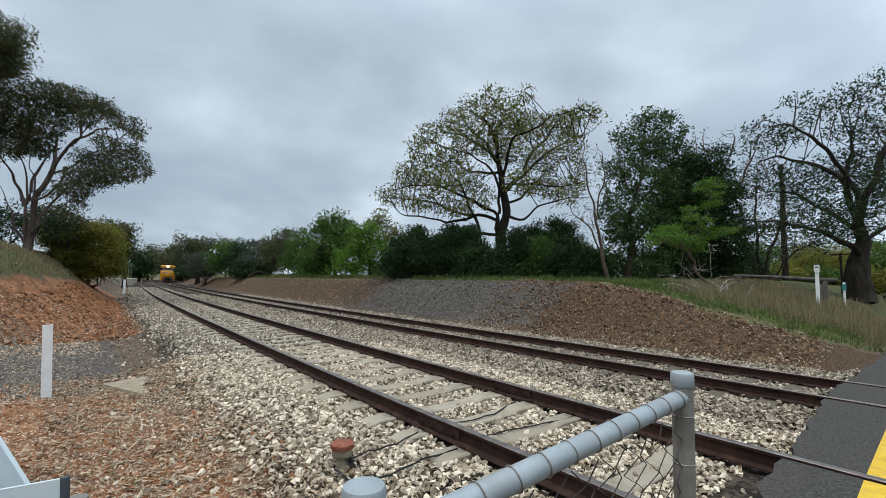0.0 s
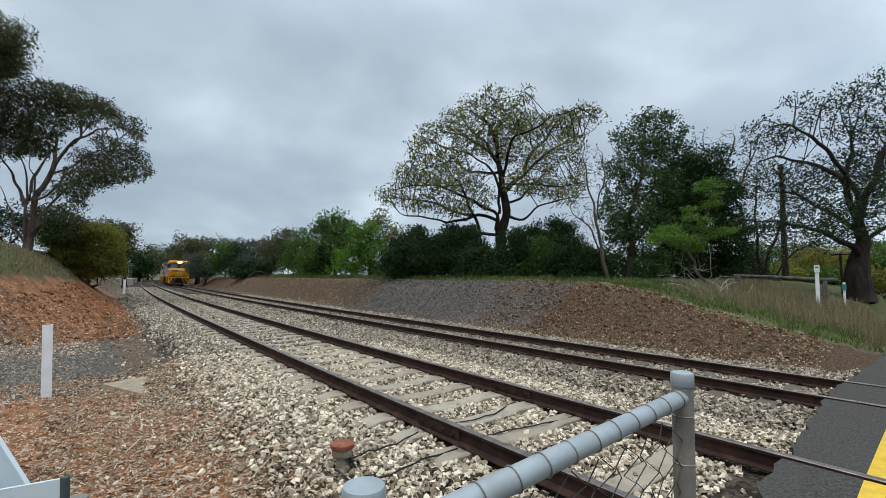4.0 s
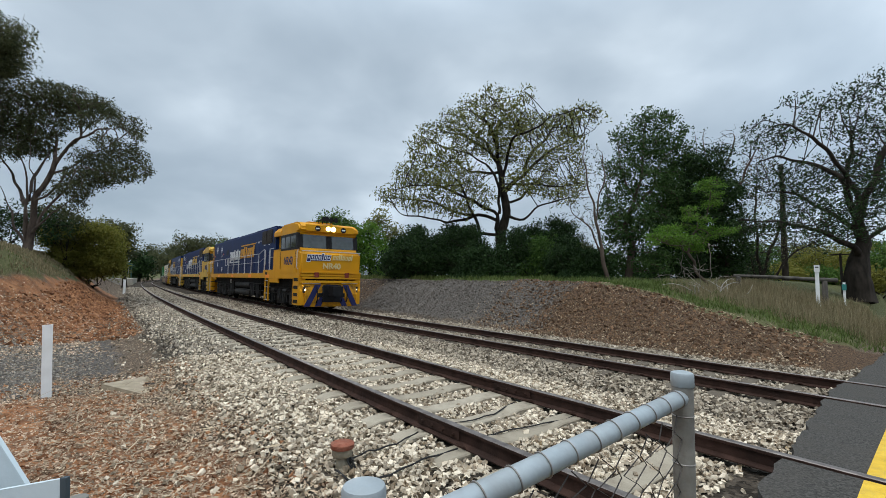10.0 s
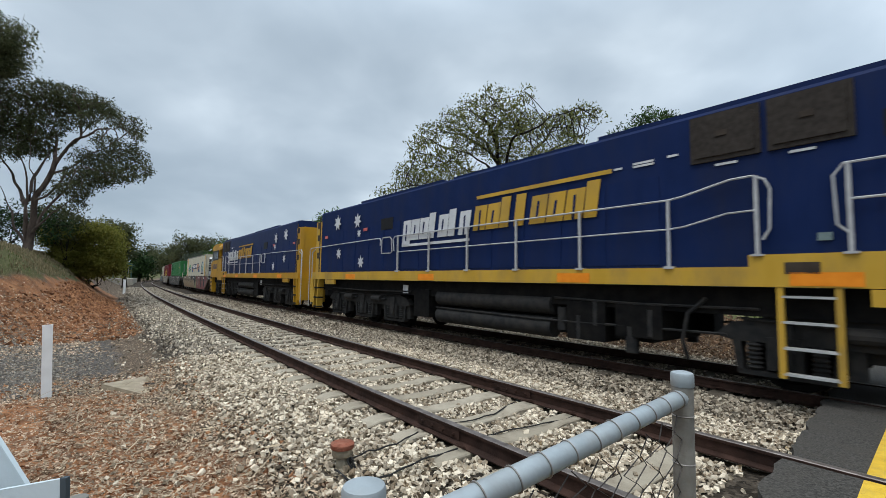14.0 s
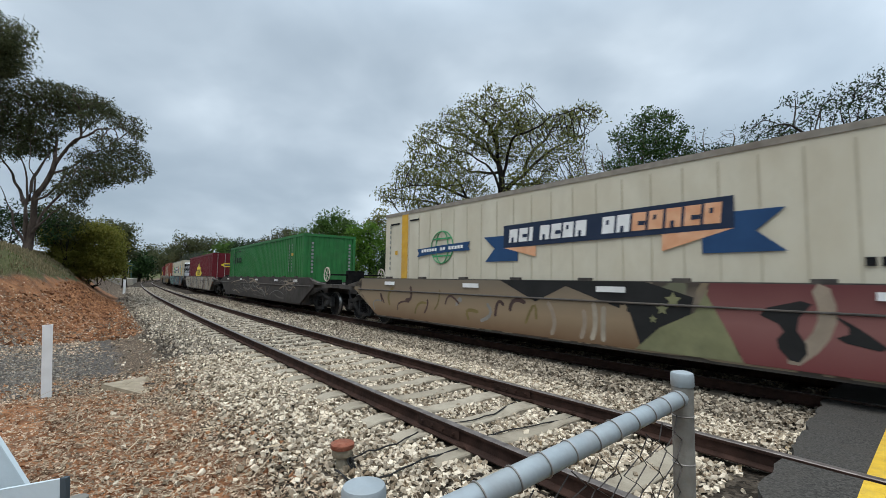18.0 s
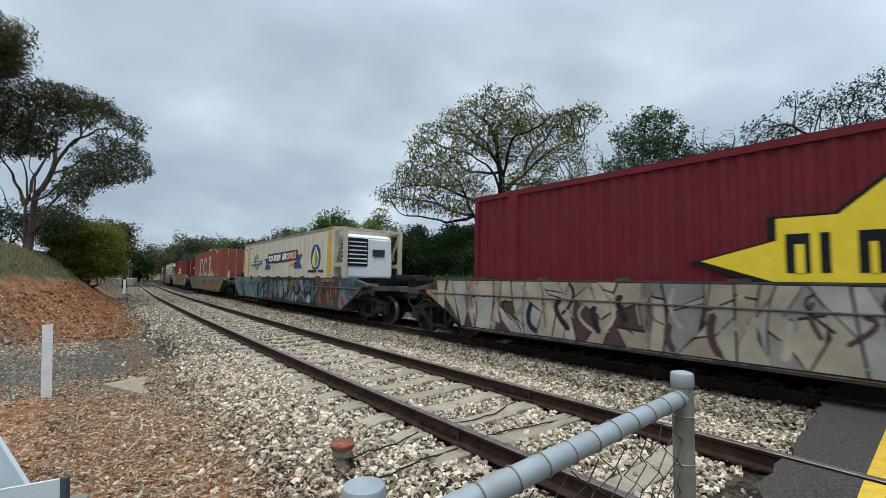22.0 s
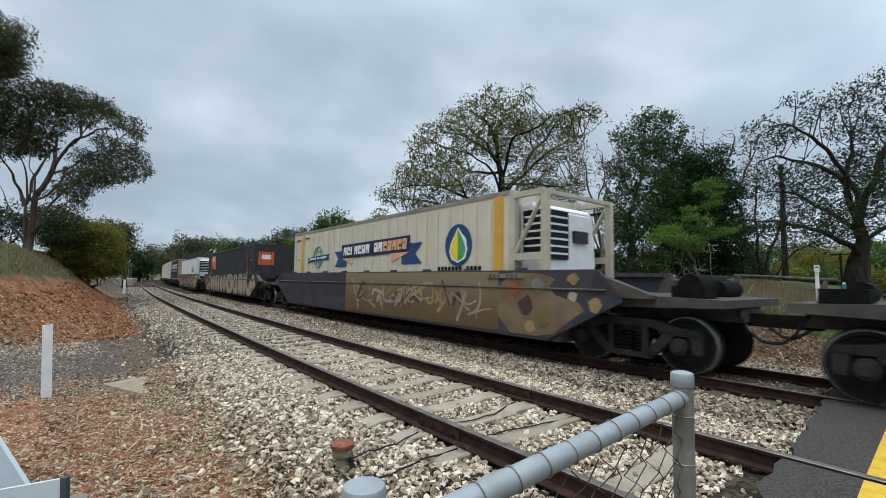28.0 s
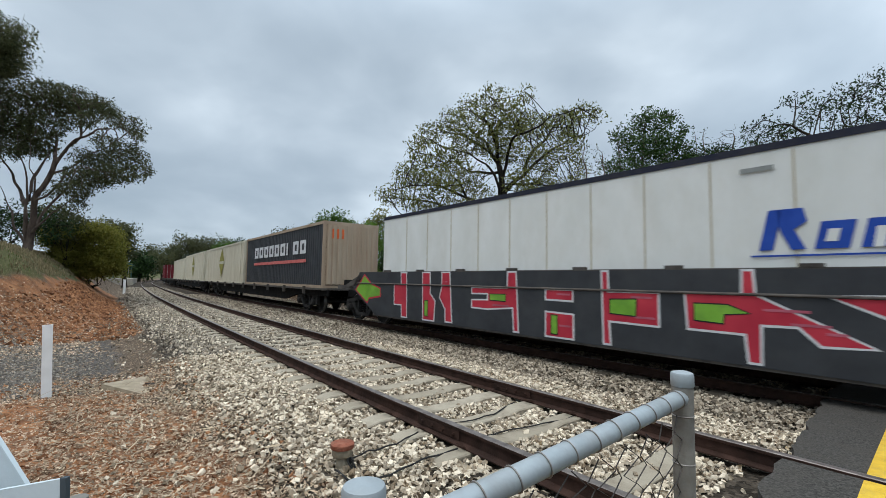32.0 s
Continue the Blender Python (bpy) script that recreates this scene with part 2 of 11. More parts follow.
def front_lettering(name, text, size, material, parent, x, y, v):
    cu = bpy.data.curves.new(name, "FONT")
    cu.body, cu.size, cu.extrude, cu.offset = text, size, 0.003, 0.012
    cu.align_x, cu.align_y = "CENTER", "CENTER"
    tmp = bpy.data.objects.new(name, cu)
    scene.collection.objects.link(tmp)
    me = bpy.data.meshes.new_from_object(tmp.evaluated_get(bpy.context.evaluated_depsgraph_get()))
    bpy.data.objects.remove(tmp)
    me.transform(Matrix.Translation((x, y, v)) @ Matrix.Rotation(radians(90), 4, "Z") @ Matrix.Rotation(radians(90), 4, "X"))
    me.materials.clear()
    me.materials.append(material)
    return part(name, me, material, parent)

# ---------- the line's course ----------
KNOT = [-300, -160, -110, -75, -50, -30, -15, 0, 15, 40]
BEND = [1.835, 1.595, 1.189, 0.498, 0.596, 1.024, 0.642, 3.21, 2.247, 0.642]
SV = np.arange(-700, 330, 1.0)


def course():
    k = np.interp(SV, KNOT, BEND) * 1e-3
    i0 = int(np.searchsorted(SV, 0))
    ang = np.concatenate([[0], np.cumsum((k[1:] + k[:-1]) / 2)])
    ang -= ang[i0]
    th = radians(39.586)
    dx, dy = math.sin(th), -math.cos(th)
    ux, uy = dx * np.cos(ang) - dy * np.sin(ang), dx * np.sin(ang) + dy * np.cos(ang)
    X = np.concatenate([[0], np.cumsum((ux[1:] + ux[:-1]) / 2)])
    Y = np.concatenate([[0], np.cumsum((uy[1:] + uy[:-1]) / 2)])
    X += 8.448 * math.cos(th) - X[i0]
    Y += 8.448 * math.sin(th) - Y[i0]
    return X, Y, ux, uy


CX, CY, UX, UY = course()
GRADE = -0.00077


def on_line(s, lat=0.0, z=0.0):
    """A point s metres along the far line, lat metres towards the near side, z above its rail tops."""
    x, y, a, b = (float(np.interp(s, SV, q)) for q in (CX, CY, UX, UY))
    return Vector((x + lat * b, y - lat * a, z + GRADE * s))


def near_lat(s):
    return 4.848 + 0.00877 * s


def line_coords(x, y):
    """(s, lat) of ground points."""
    x, y = np.asarray(x, float), np.asarray(y, float)
    S, Lt = np.empty(x.shape), np.empty(x.shape)
    step = 4
    cx, cy = CX[::step], CY[::step]
    for i in range(0, len(x), 4000):
        d = (x[i:i + 4000, None] - cx[None]) ** 2 + (y[i:i + 4000, None] - cy[None]) ** 2
        k = d.argmin(1) * step
        dx, dy = x[i:i + 4000] - CX[k], y[i:i + 4000] - CY[k]
        S[i:i + 4000] = SV[k] + dx * UX[k] + dy * UY[k]
        Lt[i:i + 4000] = dx * UY[k] - dy * UX[k]
    return S, Lt


def smooth(a, b, v):
    t = np.clip((v - a) / (b - a), 0, 1)
    return t * t * (3 - 2 * t)


def wob(x, y, f, seed=0.0):
    """Cheap smooth unevenness from a few sines."""
    r = np.zeros_like(x)
    for i, (a, b, c) in enumerate(((1.0, 0.37, 0.3), (-0.55, 1.13, 1.7), (1.71, -0.92, 2.9), (0.8, 1.9, 4.1), (-2.3, 1.2, 0.7))):
        r += np.sin(f * (a * x + b * y) + c + seed * (i + 1)) / (1 + 0.35 * i)
    return r / 3.0


def ground_z(x, y, S, Lt):
    nl = near_lat(S)
    z = np.full(x.shape, -0.21)
    # near line's slightly higher bed
    z += 0.10 * smooth(2.2, 3.4, Lt) * (1 - smooth(nl + 1.9, nl + 3.0, Lt))
    # drain and cess on the near side
    z -= 0.20 * smooth(nl + 1.7, nl + 3.2, Lt) * smooth(-1.5, -5.0, S)
    z += 0.10 * smooth(nl + 1.7, nl + 2.4, Lt) * (1 - smooth(-5.0, -1.5, S))
    # cutting slope on the near side
    toe = 7.1 + 2.6 * smooth(-21.0, -13.5, S)
    rise = smooth(toe, toe + 5.2, Lt) * smooth(-7.5, -15.0, S)
    top = 2.75 + 0.45 * smooth(-30.0, -60.0, S) - 2.2 * smooth(-75.0, -105.0, S)
    z += rise * (top + 0.40) + 0.03 * np.clip(Lt - 13, 0, 40) * smooth(-7.5, -15.0, S)
    # mound on the far side
    mound = smooth(-2.4, -5.6, Lt)
    hb = 1.55 * smooth(-0.2, -9.5, S) + 0.12
    z += mound * hb + 0.35 * smooth(-8.0, -20.0, Lt) * smooth(0, -5, S)
    # crossing road
    road = smooth(-1.62, -1.15, S - 0.09 * Lt) * (1 - smooth(7.5, 9.0, S - 0.13 * Lt))
    flat = np.where(Lt > 2.4, 0.03, -0.05)
    z = z * (1 - road) + (flat - 0.05) * road
    far = np.hypot(x, y)
    bumpy = 0.06 * wob(x, y, 1.3) + 0.045 * wob(x, y, 3.7, 1.0) + 0.035 * wob(x, y, 7.9, 2.2)
    bed = ((Lt > -2.3) & (Lt < nl + 1.6))
    clod = 0.05 * wob(x, y, 13.0, 0.6) + 0.03 * wob(x, y, 23.0, 1.9)
    z += (1 - road) * clod * rise * (1 - smooth(toe + 2.4, toe + 3.2, Lt))
    z += np.where(bed, 0.25, 1.0) * bumpy * (1 - road) * (0.35 + 0.65 * np.clip(rise + mound, 0, 1))
    # wooded hills far away
    z += 5.0 * smooth(140, 420, far) * (0.6 + 0.4 * wob(x, y, 0.011)) 
    return z + GRADE * np.clip(S, -300, 100)


def ground_at(x, y):
    S, Lt = line_coords([x], [y])
    return float(ground_z(np.array([x], float), np.array([y], float), S, Lt)[0])


def ground_material():
    m = bpy.data.materials.new("ground_earth")
    m.use_nodes = True
    nt = m.node_tree
    n, k = nt.nodes.new, nt.links.new
    b = nt.nodes["Principled BSDF"]
    tc = n("ShaderNodeTexCoord")

    def tex(kind, scale, detail=6):
        t = n(kind)
        t.inputs["Scale"].default_value = scale
        if kind == "ShaderNodeTexNoise":
            t.inputs["Detail"].default_value = detail
            t.inputs["Roughness"].default_value = 0.62
        k(tc.outputs["Object"], t.inputs["Vector"])
        return t

    def ramp(src, *stops):
        r = n("ShaderNodeValToRGB")
        e = r.color_ramp.elements
        while len(e) < len(stops):
            e.new(0.5)
        for el, (pos, c) in zip(e, stops):
            el.position, el.color = pos, (*c, 1)
        k(src, r.inputs[0])
        return r.outputs[0]

    def blend(fac, a, c):
        x = n("ShaderNodeMix")
        x.data_type = "RGBA"
        k(fac, x.inputs[0])
        k(a, x.inputs[6])
        k(c, x.inputs[7])
        return x.outputs[2]

    big, mid, small = tex("ShaderNodeTexNoise", 0.5), tex("ShaderNodeTexNoise", 3.0), tex("ShaderNodeTexNoise", 26.0, 8)
    cell, pebble = tex("ShaderNodeTexVoronoi", 24.0), tex("ShaderNodeTexVoronoi", 55.0)
    # earthy base under the ballast, darkened to stand in for shade between stones
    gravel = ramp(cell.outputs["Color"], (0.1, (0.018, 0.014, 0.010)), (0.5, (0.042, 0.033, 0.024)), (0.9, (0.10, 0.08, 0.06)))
    red = ramp(mid.outputs["Fac"], (0.32, (0.10, 0.052, 0.03)), (0.5, (0.25, 0.105, 0.046)), (0.68, (0.42, 0.20, 0.092)))
    red = blend(ramp(pebble.outputs["Color"], (0.55, (0, 0, 0)), (0.8, (0.55, 0.55, 0.55))), red, ramp(small.outputs["Fac"], (0.3, (0.14, 0.085, 0.055)), (0.7, (0.36, 0.25, 0.165))))
    grey = ramp(pebble.outputs["Color"], (0.1, (0.045, 0.04, 0.035)), (0.6, (0.088, 0.078, 0.068)), (0.95, (0.22, 0.195, 0.17)))
    brown = ramp(pebble.outputs["Color"], (0.1, (0.05, 0.034, 0.023)), (0.5, (0.10, 0.072, 0.049)), (0.9, (0.22, 0.168, 0.12)))
    grass = ramp(small.outputs["Fac"], (0.3, (0.045, 0.05, 0.02)), (0.5, (0.085, 0.088, 0.034)), (0.72, (0.16, 0.14, 0.07)))
    zone = n("ShaderNodeVertexColor")
    zone.layer_name = "zone"
    sep = n("ShaderNodeSeparateColor")
    k(zone.outputs["Color"], sep.inputs[0])
    alpha = zone.outputs["Alpha"]

    def ragged(src, amount=0.55):
        a = n("ShaderNodeMath")
        a.operation = "MULTIPLY_ADD"
        k(mid.outputs["Fac"], a.inputs[0])
        a.inputs[1].default_value = amount
        k(src, a.inputs[2])
        r = n("ShaderNodeMapRange")
        r.inputs["From Min"].default_value, r.inputs["From Max"].default_value = 0.62, 0.86
        k(a.outputs[0], r.inputs[0])
        return r.outputs[0]

    clod = ramp(small.outputs["Fac"], (0.38, (0.022, 0.014, 0.009)), (0.52, (0.082, 0.050, 0.029)), (0.66, (0.19, 0.118, 0.068)))
    mound = n("ShaderNodeVertexColor")
    mound.layer_name = "mound"
    msep = n("ShaderNodeSeparateColor")
    k(mound.outputs["Color"], msep.inputs[0])
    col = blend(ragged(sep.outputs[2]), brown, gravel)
    col = blend(ragged(msep.outputs[0]), col, clod)
    col = blend(ragged(alpha), col, grey)
    col = blend(ragged(sep.outputs[0]), col, red)
    col = blend(ragged(sep.outputs[1]), col, grass)
    k(col, b.inputs["Base Color"])
    b.inputs["Roughness"].default_value = 0.92
    b.inputs["Specular IOR Level"].default_value = 0.15
    add = n("ShaderNodeMath")
    add.operation = "ADD"
    k(cell.outputs["Distance"], add.inputs[0])
    k(small.outputs["Fac"], add.inputs[1])
    bp = n("ShaderNodeBump")
    bp.inputs["Strength"].default_value, bp.inputs["Distance"].default_value = 0.7, 0.04
    k(add.outputs[0], bp.inputs["Height"])
    k(bp.outputs[0], b.inputs["Normal"])
    return m


def build_ground():
    """One sheet from underfoot to the horizon, finer near the eye and in front of it."""
    front = np.radians(np.arange(-62, 62.01, 0.55))
    back = np.radians(np.arange(66, 294.1, 6.0))
    az = np.concatenate([front, back])
    rad = np.concatenate([[0.15], np.geomspace(0.6, 60, 210), np.geomspace(63, 3500, 60)])
    A, R = np.meshgrid(az, rad)
    x, y = (np.sin(A) * R).ravel(), (np.cos(A) * R).ravel()
    S, Lt = line_coords(x, y)
    z = ground_z(x, y, S, Lt)
    na, nr = len(az), len(rad)
    faces = [(r * na + a, r * na + (a + 1) % na, (r + 1) * na + (a + 1) % na, (r + 1) * na + a) for r in range(nr - 1) for a in range(na)]
    faces = [f[::-1] for f in faces] + [tuple(range(na))[::-1]]
    me = bpy.data.meshes.new("ground")
    me.from_pydata(np.stack([x, y, z], 1).tolist(), [], faces)
    me.shade_smooth()
    nl = near_lat(S)
    w = wob(x, y, 0.9) * 0.6 + wob(x, y, 2.7, 2.0) * 0.4
    # ballast bed, which takes the gravel colour with the gaps' shade painted in
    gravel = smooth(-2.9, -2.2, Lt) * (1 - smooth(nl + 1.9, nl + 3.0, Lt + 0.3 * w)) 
    toe = 7.1 + 2.6 * smooth(-21.0, -13.5, S)
    red = smooth(-48.0, -40.0, S) * smooth(toe + 0.1, toe + 0.9, Lt + 0.5 * w) * (1 - smooth(toe + 2.1, toe + 2.9, Lt + 0.5 * w)) * smooth(-13.5, -17.0, S + 1.2 * w)
    red = np.maximum(red, smooth(nl + 1.6, nl + 3.4, Lt + 0.6 * w) * smooth(-9.2, -7.8, S + 0.5 * w) * smooth(0, -1.0, S) * 0.72)
    clods = smooth(-2.4, -2.9, Lt) * (1 - smooth(-5.6, -6.2, Lt)) * smooth(-11.0, -8.5, S + 1.2 * w)
    clods = np.maximum(clods, smooth(-2.6, -3.2, Lt) * (1 - smooth(-5.0, -5.8, Lt)) * smooth(-21.0, -24, S + w))
    grass = np.maximum(smooth(-5.2, -5.9, Lt + 0.35 * w) * smooth(-1.0, -3.0, S), smooth(toe + 2.2, toe + 3.0, Lt + 0.5 * w) * smooth(-12, -16, S))
    grass = np.maximum(grass, smooth(60, 110, np.hypot(x, y)) * (np.abs(Lt) > 9))
    grey = smooth(nl + 2.7, nl + 3.3, Lt + 0.4 * w) * smooth(-7.9, -8.8, S + 0.4 * w) * smooth(-16.5, -14.0, S + 0.8 * w) * 0.62
    grey = np.maximum(grey, smooth(-2.6, -3.3, Lt) * (1 - smooth(-5.3, -6.0, Lt)) * (1 - smooth(-10.5, -8.0, S + w)) * smooth(-24, -20.5, S + w))
    red, grass = red * (1 - grey), grass
    ca = me.color_attributes.new("zone", "FLOAT_COLOR", "POINT")
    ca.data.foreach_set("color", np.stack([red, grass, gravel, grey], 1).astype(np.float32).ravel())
    cm = me.color_attributes.new("mound", "FLOAT_COLOR", "POINT")
    cm.data.foreach_set("color", np.stack([clods, clods, clods, clods], 1).astype(np.float32).ravel())
    me.materials.append(ground_material())
    return tagged(new("ground", me), "stony railway ground with ballast, red earth banks and grass", "ground", kind="structure")


build_ground()

# ---------- rails ----------
RAIL_SECTION = [(-0.07, -0.155), (0.07, -0.155), (0.07, -0.145), (0.012, -0.125), (0.010, -0.04), (0.034, -0.03), (0.036, -0.006), (0.030, 0.0), (-0.030, 0.0), (-0.036, -0.006), (-0.034, -0.03), (-0.010, -0.04), (-0.012, -0.125), (-0.07, -0.145)]


def rail_mesh(name, lat_of, z0, s0, s1):
    ss = np.concatenate([np.arange(s0, -30, 3.0), np.arange(-30, s1, 1.0), [s1]])
    verts, faces, mats = [], [], []
    c = len(RAIL_SECTION)
    for s in ss:
        a, b = float(np.interp(s, SV, UX)), float(np.interp(s, SV, UY))
        for q, h in RAIL_SECTION:
            p = on_line(s, lat_of(s) + q, z0 + h)
            verts.append(p)
    for r in range(len(ss) - 1):
        for i in range(c):
            faces.append((r * c + i, r * c + (i + 1) % c, (r + 1) * c + (i + 1) % c, (r + 1) * c + i))
            mats.append(1 if i in (6, 7, 8) else 0)
    me = bpy.data.meshes.new(name)
    me.from_pydata(verts, [], faces)
    me.materials.append(M["rail_side"])
    me.materials.append(M["rail_top"])
    me.polygons.foreach_set("material_index", mats)
    return me


NEAR_Z = 0.096
far_track = thing("railway_track_1", "standard railway track with rusty rails on ballast", "railway track", kind="structure")
near_track = thing("railway_track_2", "railway track with rusty rails on concrete sleepers in pale ballast", "railway track", kind="structure")
for q in (-0.7525, 0.7525):
    part("rail", rail_mesh("rail", lambda s: q, 0.0, -260.0, 60.0), None, far_track)
for q in (-0.835, 0.835):
    part("rail", rail_mesh("rail", lambda s: near_lat(s) + q, NEAR_Z, -260.0, 60.0), None, near_track)
# ---------- wheels and bogies ----------
def wheel_profile(bm, r=0.46, y=0.72, n=28):
    for s in (-1, 1):
        lathe(bm, [(r * 0.2, s * (y + 0.08)), (r * 0.3, s * (y + 0.05)), (r * 0.78, s * (y + 0.02)), (r * 0.84, s * (y + 0.07)),
                   (r, s * (y + 0.065)), (r, s * (y - 0.03)), (r + 0.03, s * (y - 0.05)), (r + 0.03, s * (y - 0.07)), (r * 0.8, s * (y - 0.07)),
                   (r * 0.2, s * (y - 0.04))][::s], n, "y")
    lathe(bm, [(0.09, -y), (0.09, y)], 10, "y")


WHEEL_ME = mesh_of("wheelset", made(wheel_profile), M["bogie"], True)
LOCO_WHEEL_ME = mesh_of("wheelset", made(wheel_profile, 0.52), M["under"], True)


def tread_ring(bm, r, y):
    for s in (-1, 1):
        lathe(bm, [(r - 0.02, s * (y + 0.068)), (r + 0.003, s * (y + 0.062)), (r + 0.004, s * (y + 0.05)), (r + 0.004, s * (y - 0.02))][::s], 28, "y")
    bmesh.ops.delete(bm, geom=[f for f in bm.faces if len(f.verts) > 4], context="FACES_ONLY")


TREAD_ME = mesh_of("tread", made(tread_ring, 0.46, 0.72), M["steel"], True)
WHEELS = []


def wheelset(parent, x, z, me):
    w = part("wheelset", me, None, parent)
    w.matrix_parent_inverse = Matrix.Translation((x, 0, z))
    if me is WHEEL_ME:
        t = part("tread", TREAD_ME, None, w, "shiny worn steel tread")
    WHEELS.append(w)
    return w


def freight_frame(bm):
    """Side frames, bolster and axle boxes of a two-axle freight bogie, centred at the origin on the rails."""
    for s in (-1, 1):
        y0, y1 = sorted((s * 0.93, s * 1.07))
        prism(bm, [(-1.2, 0.62), (-1.16, 0.72), (-0.8, 0.76), (-0.45, 0.86), (0.45, 0.86), (0.8, 0.76), (1.16, 0.72), (1.2, 0.62), (0.7, 0.62), (0.4, 0.73), (-0.4, 0.73), (-0.7, 0.62)], "y", y0, y1)
        box(bm, -0.42, 0.42, y0, y1, 0.20, 0.30)
        for e in (-1, 1):
            prism(bm, [(e * 0.40, 0.20), (e * 0.78, 0.58), (e * 0.78, 0.68), (e * 0.64, 0.66), (e * 0.30, 0.30)][::e], "y", y0, y1)
            box(bm, *sorted((e * 0.26, e * 0.36)), y0, y1, 0.28, 0.76)
            prism(bm, [(e * 1.2, 0.64), (e * 1.2, 0.36), (e * 1.06, 0.36), (e * 1.02, 0.64)][::-e], "y", y0, y1)
        for a in (-0.875, 0.875):
            tube(bm, (a, s * 0.9, 0.46), (a, s * 1.14, 0.46), 0.15, 0.13, 12)
            tube(bm, (a, s * 1.14, 0.46), (a, s * 1.17, 0.46), 0.09, 0.08, 10)
    box(bm, -0.26, 0.26, -0.95, 0.95, 0.62, 0.86)


def springs(bm):
    for i in range(5):
        lathe(bm, [(0.055, 0.30 + i * 0.064), (0.075, 0.33 + i * 0.064), (0.055, 0.355 + i * 0.064)], 8)


BOGIE_ME = mesh_of("bogie_frame", made(freight_frame), M["bogie"])
SPRING_ME = mesh_of("coil_spring", made(springs), M["under"], True)


def loco_frame(bm):
    """Cast side frames with pedestals, drop braces and brake rigging of a three-axle bogie."""
    for s in (-1, 1):
        y0, y1 = sorted((s * 0.98, s * 1.16))
        prism(bm, [(-2.75, 0.72), (-2.55, 0.90), (-1.95, 1.06), (-0.5, 1.02), (0.5, 1.02), (1.95, 1.06), (2.55, 0.90), (2.75, 0.72), (2.5, 0.66), (-2.5, 0.66)], "y", y0, y1)
        for a in (-1.9, 0.0, 1.9):
            box(bm, a - 0.20, a + 0.20, *sorted((s * 1.02, s * 1.20)), 0.30, 0.74)
            box(bm, a - 0.10, a + 0.10, *sorted((s * 1.18, s * 1.24)), 0.34, 0.92)
            tube(bm, (a, s * 1.05, 0.50), (a, s * 1.27, 0.50), 0.13, 0.11, 12)
            for e in (-1, 1):
                prism(bm, [(a + e * 0.52, 0.68), (a + e * 0.62, 0.68), (a + e * 0.56, 0.22), (a + e * 0.48, 0.22)][::e], "y", y0, y1)
            box(bm, a - 0.55, a + 0.55, *sorted((s * 1.02, s * 1.16)), 0.20, 0.27)
            box(bm, a + 0.62, a + 0.78, *sorted((s * 0.95, s * 1.10)), 0.30, 0.70)
        for a in (-0.95, 0.95):
            tube(bm, (a - 0.3, s * 1.2, 0.84), (a + 0.25, s * 1.2, 0.84), 0.10, 0.10, 12)
            tube(bm, (a + 0.25, s * 1.2, 0.84), (a + 0.5, s * 1.2, 0.84), 0.025, 0.025, 6)
        pipe_run(bm, [(-2.4, s * 1.19, 0.98), (-1.2, s * 1.21, 0.93), (0.4, s * 1.21, 0.95), (2.3, s * 1.19, 0.99)], 0.02, 6)
    for a in (-1.0, 1.0):
        box(bm, a - 0.3, a + 0.3, -0.95, 0.95, 0.5, 0.85)


def coil(bm):
    lathe(bm, [(0.075 if i % 2 == 0 else 0.105, 0.28 + i * 0.031) for i in range(13)], 10)


COIL_ME = mesh_of("coil_spring", made(coil), M["bogie"], True)
LOCO_BOGIE_ME = mesh_of("bogie_frame", made(loco_frame), M["bogie"])


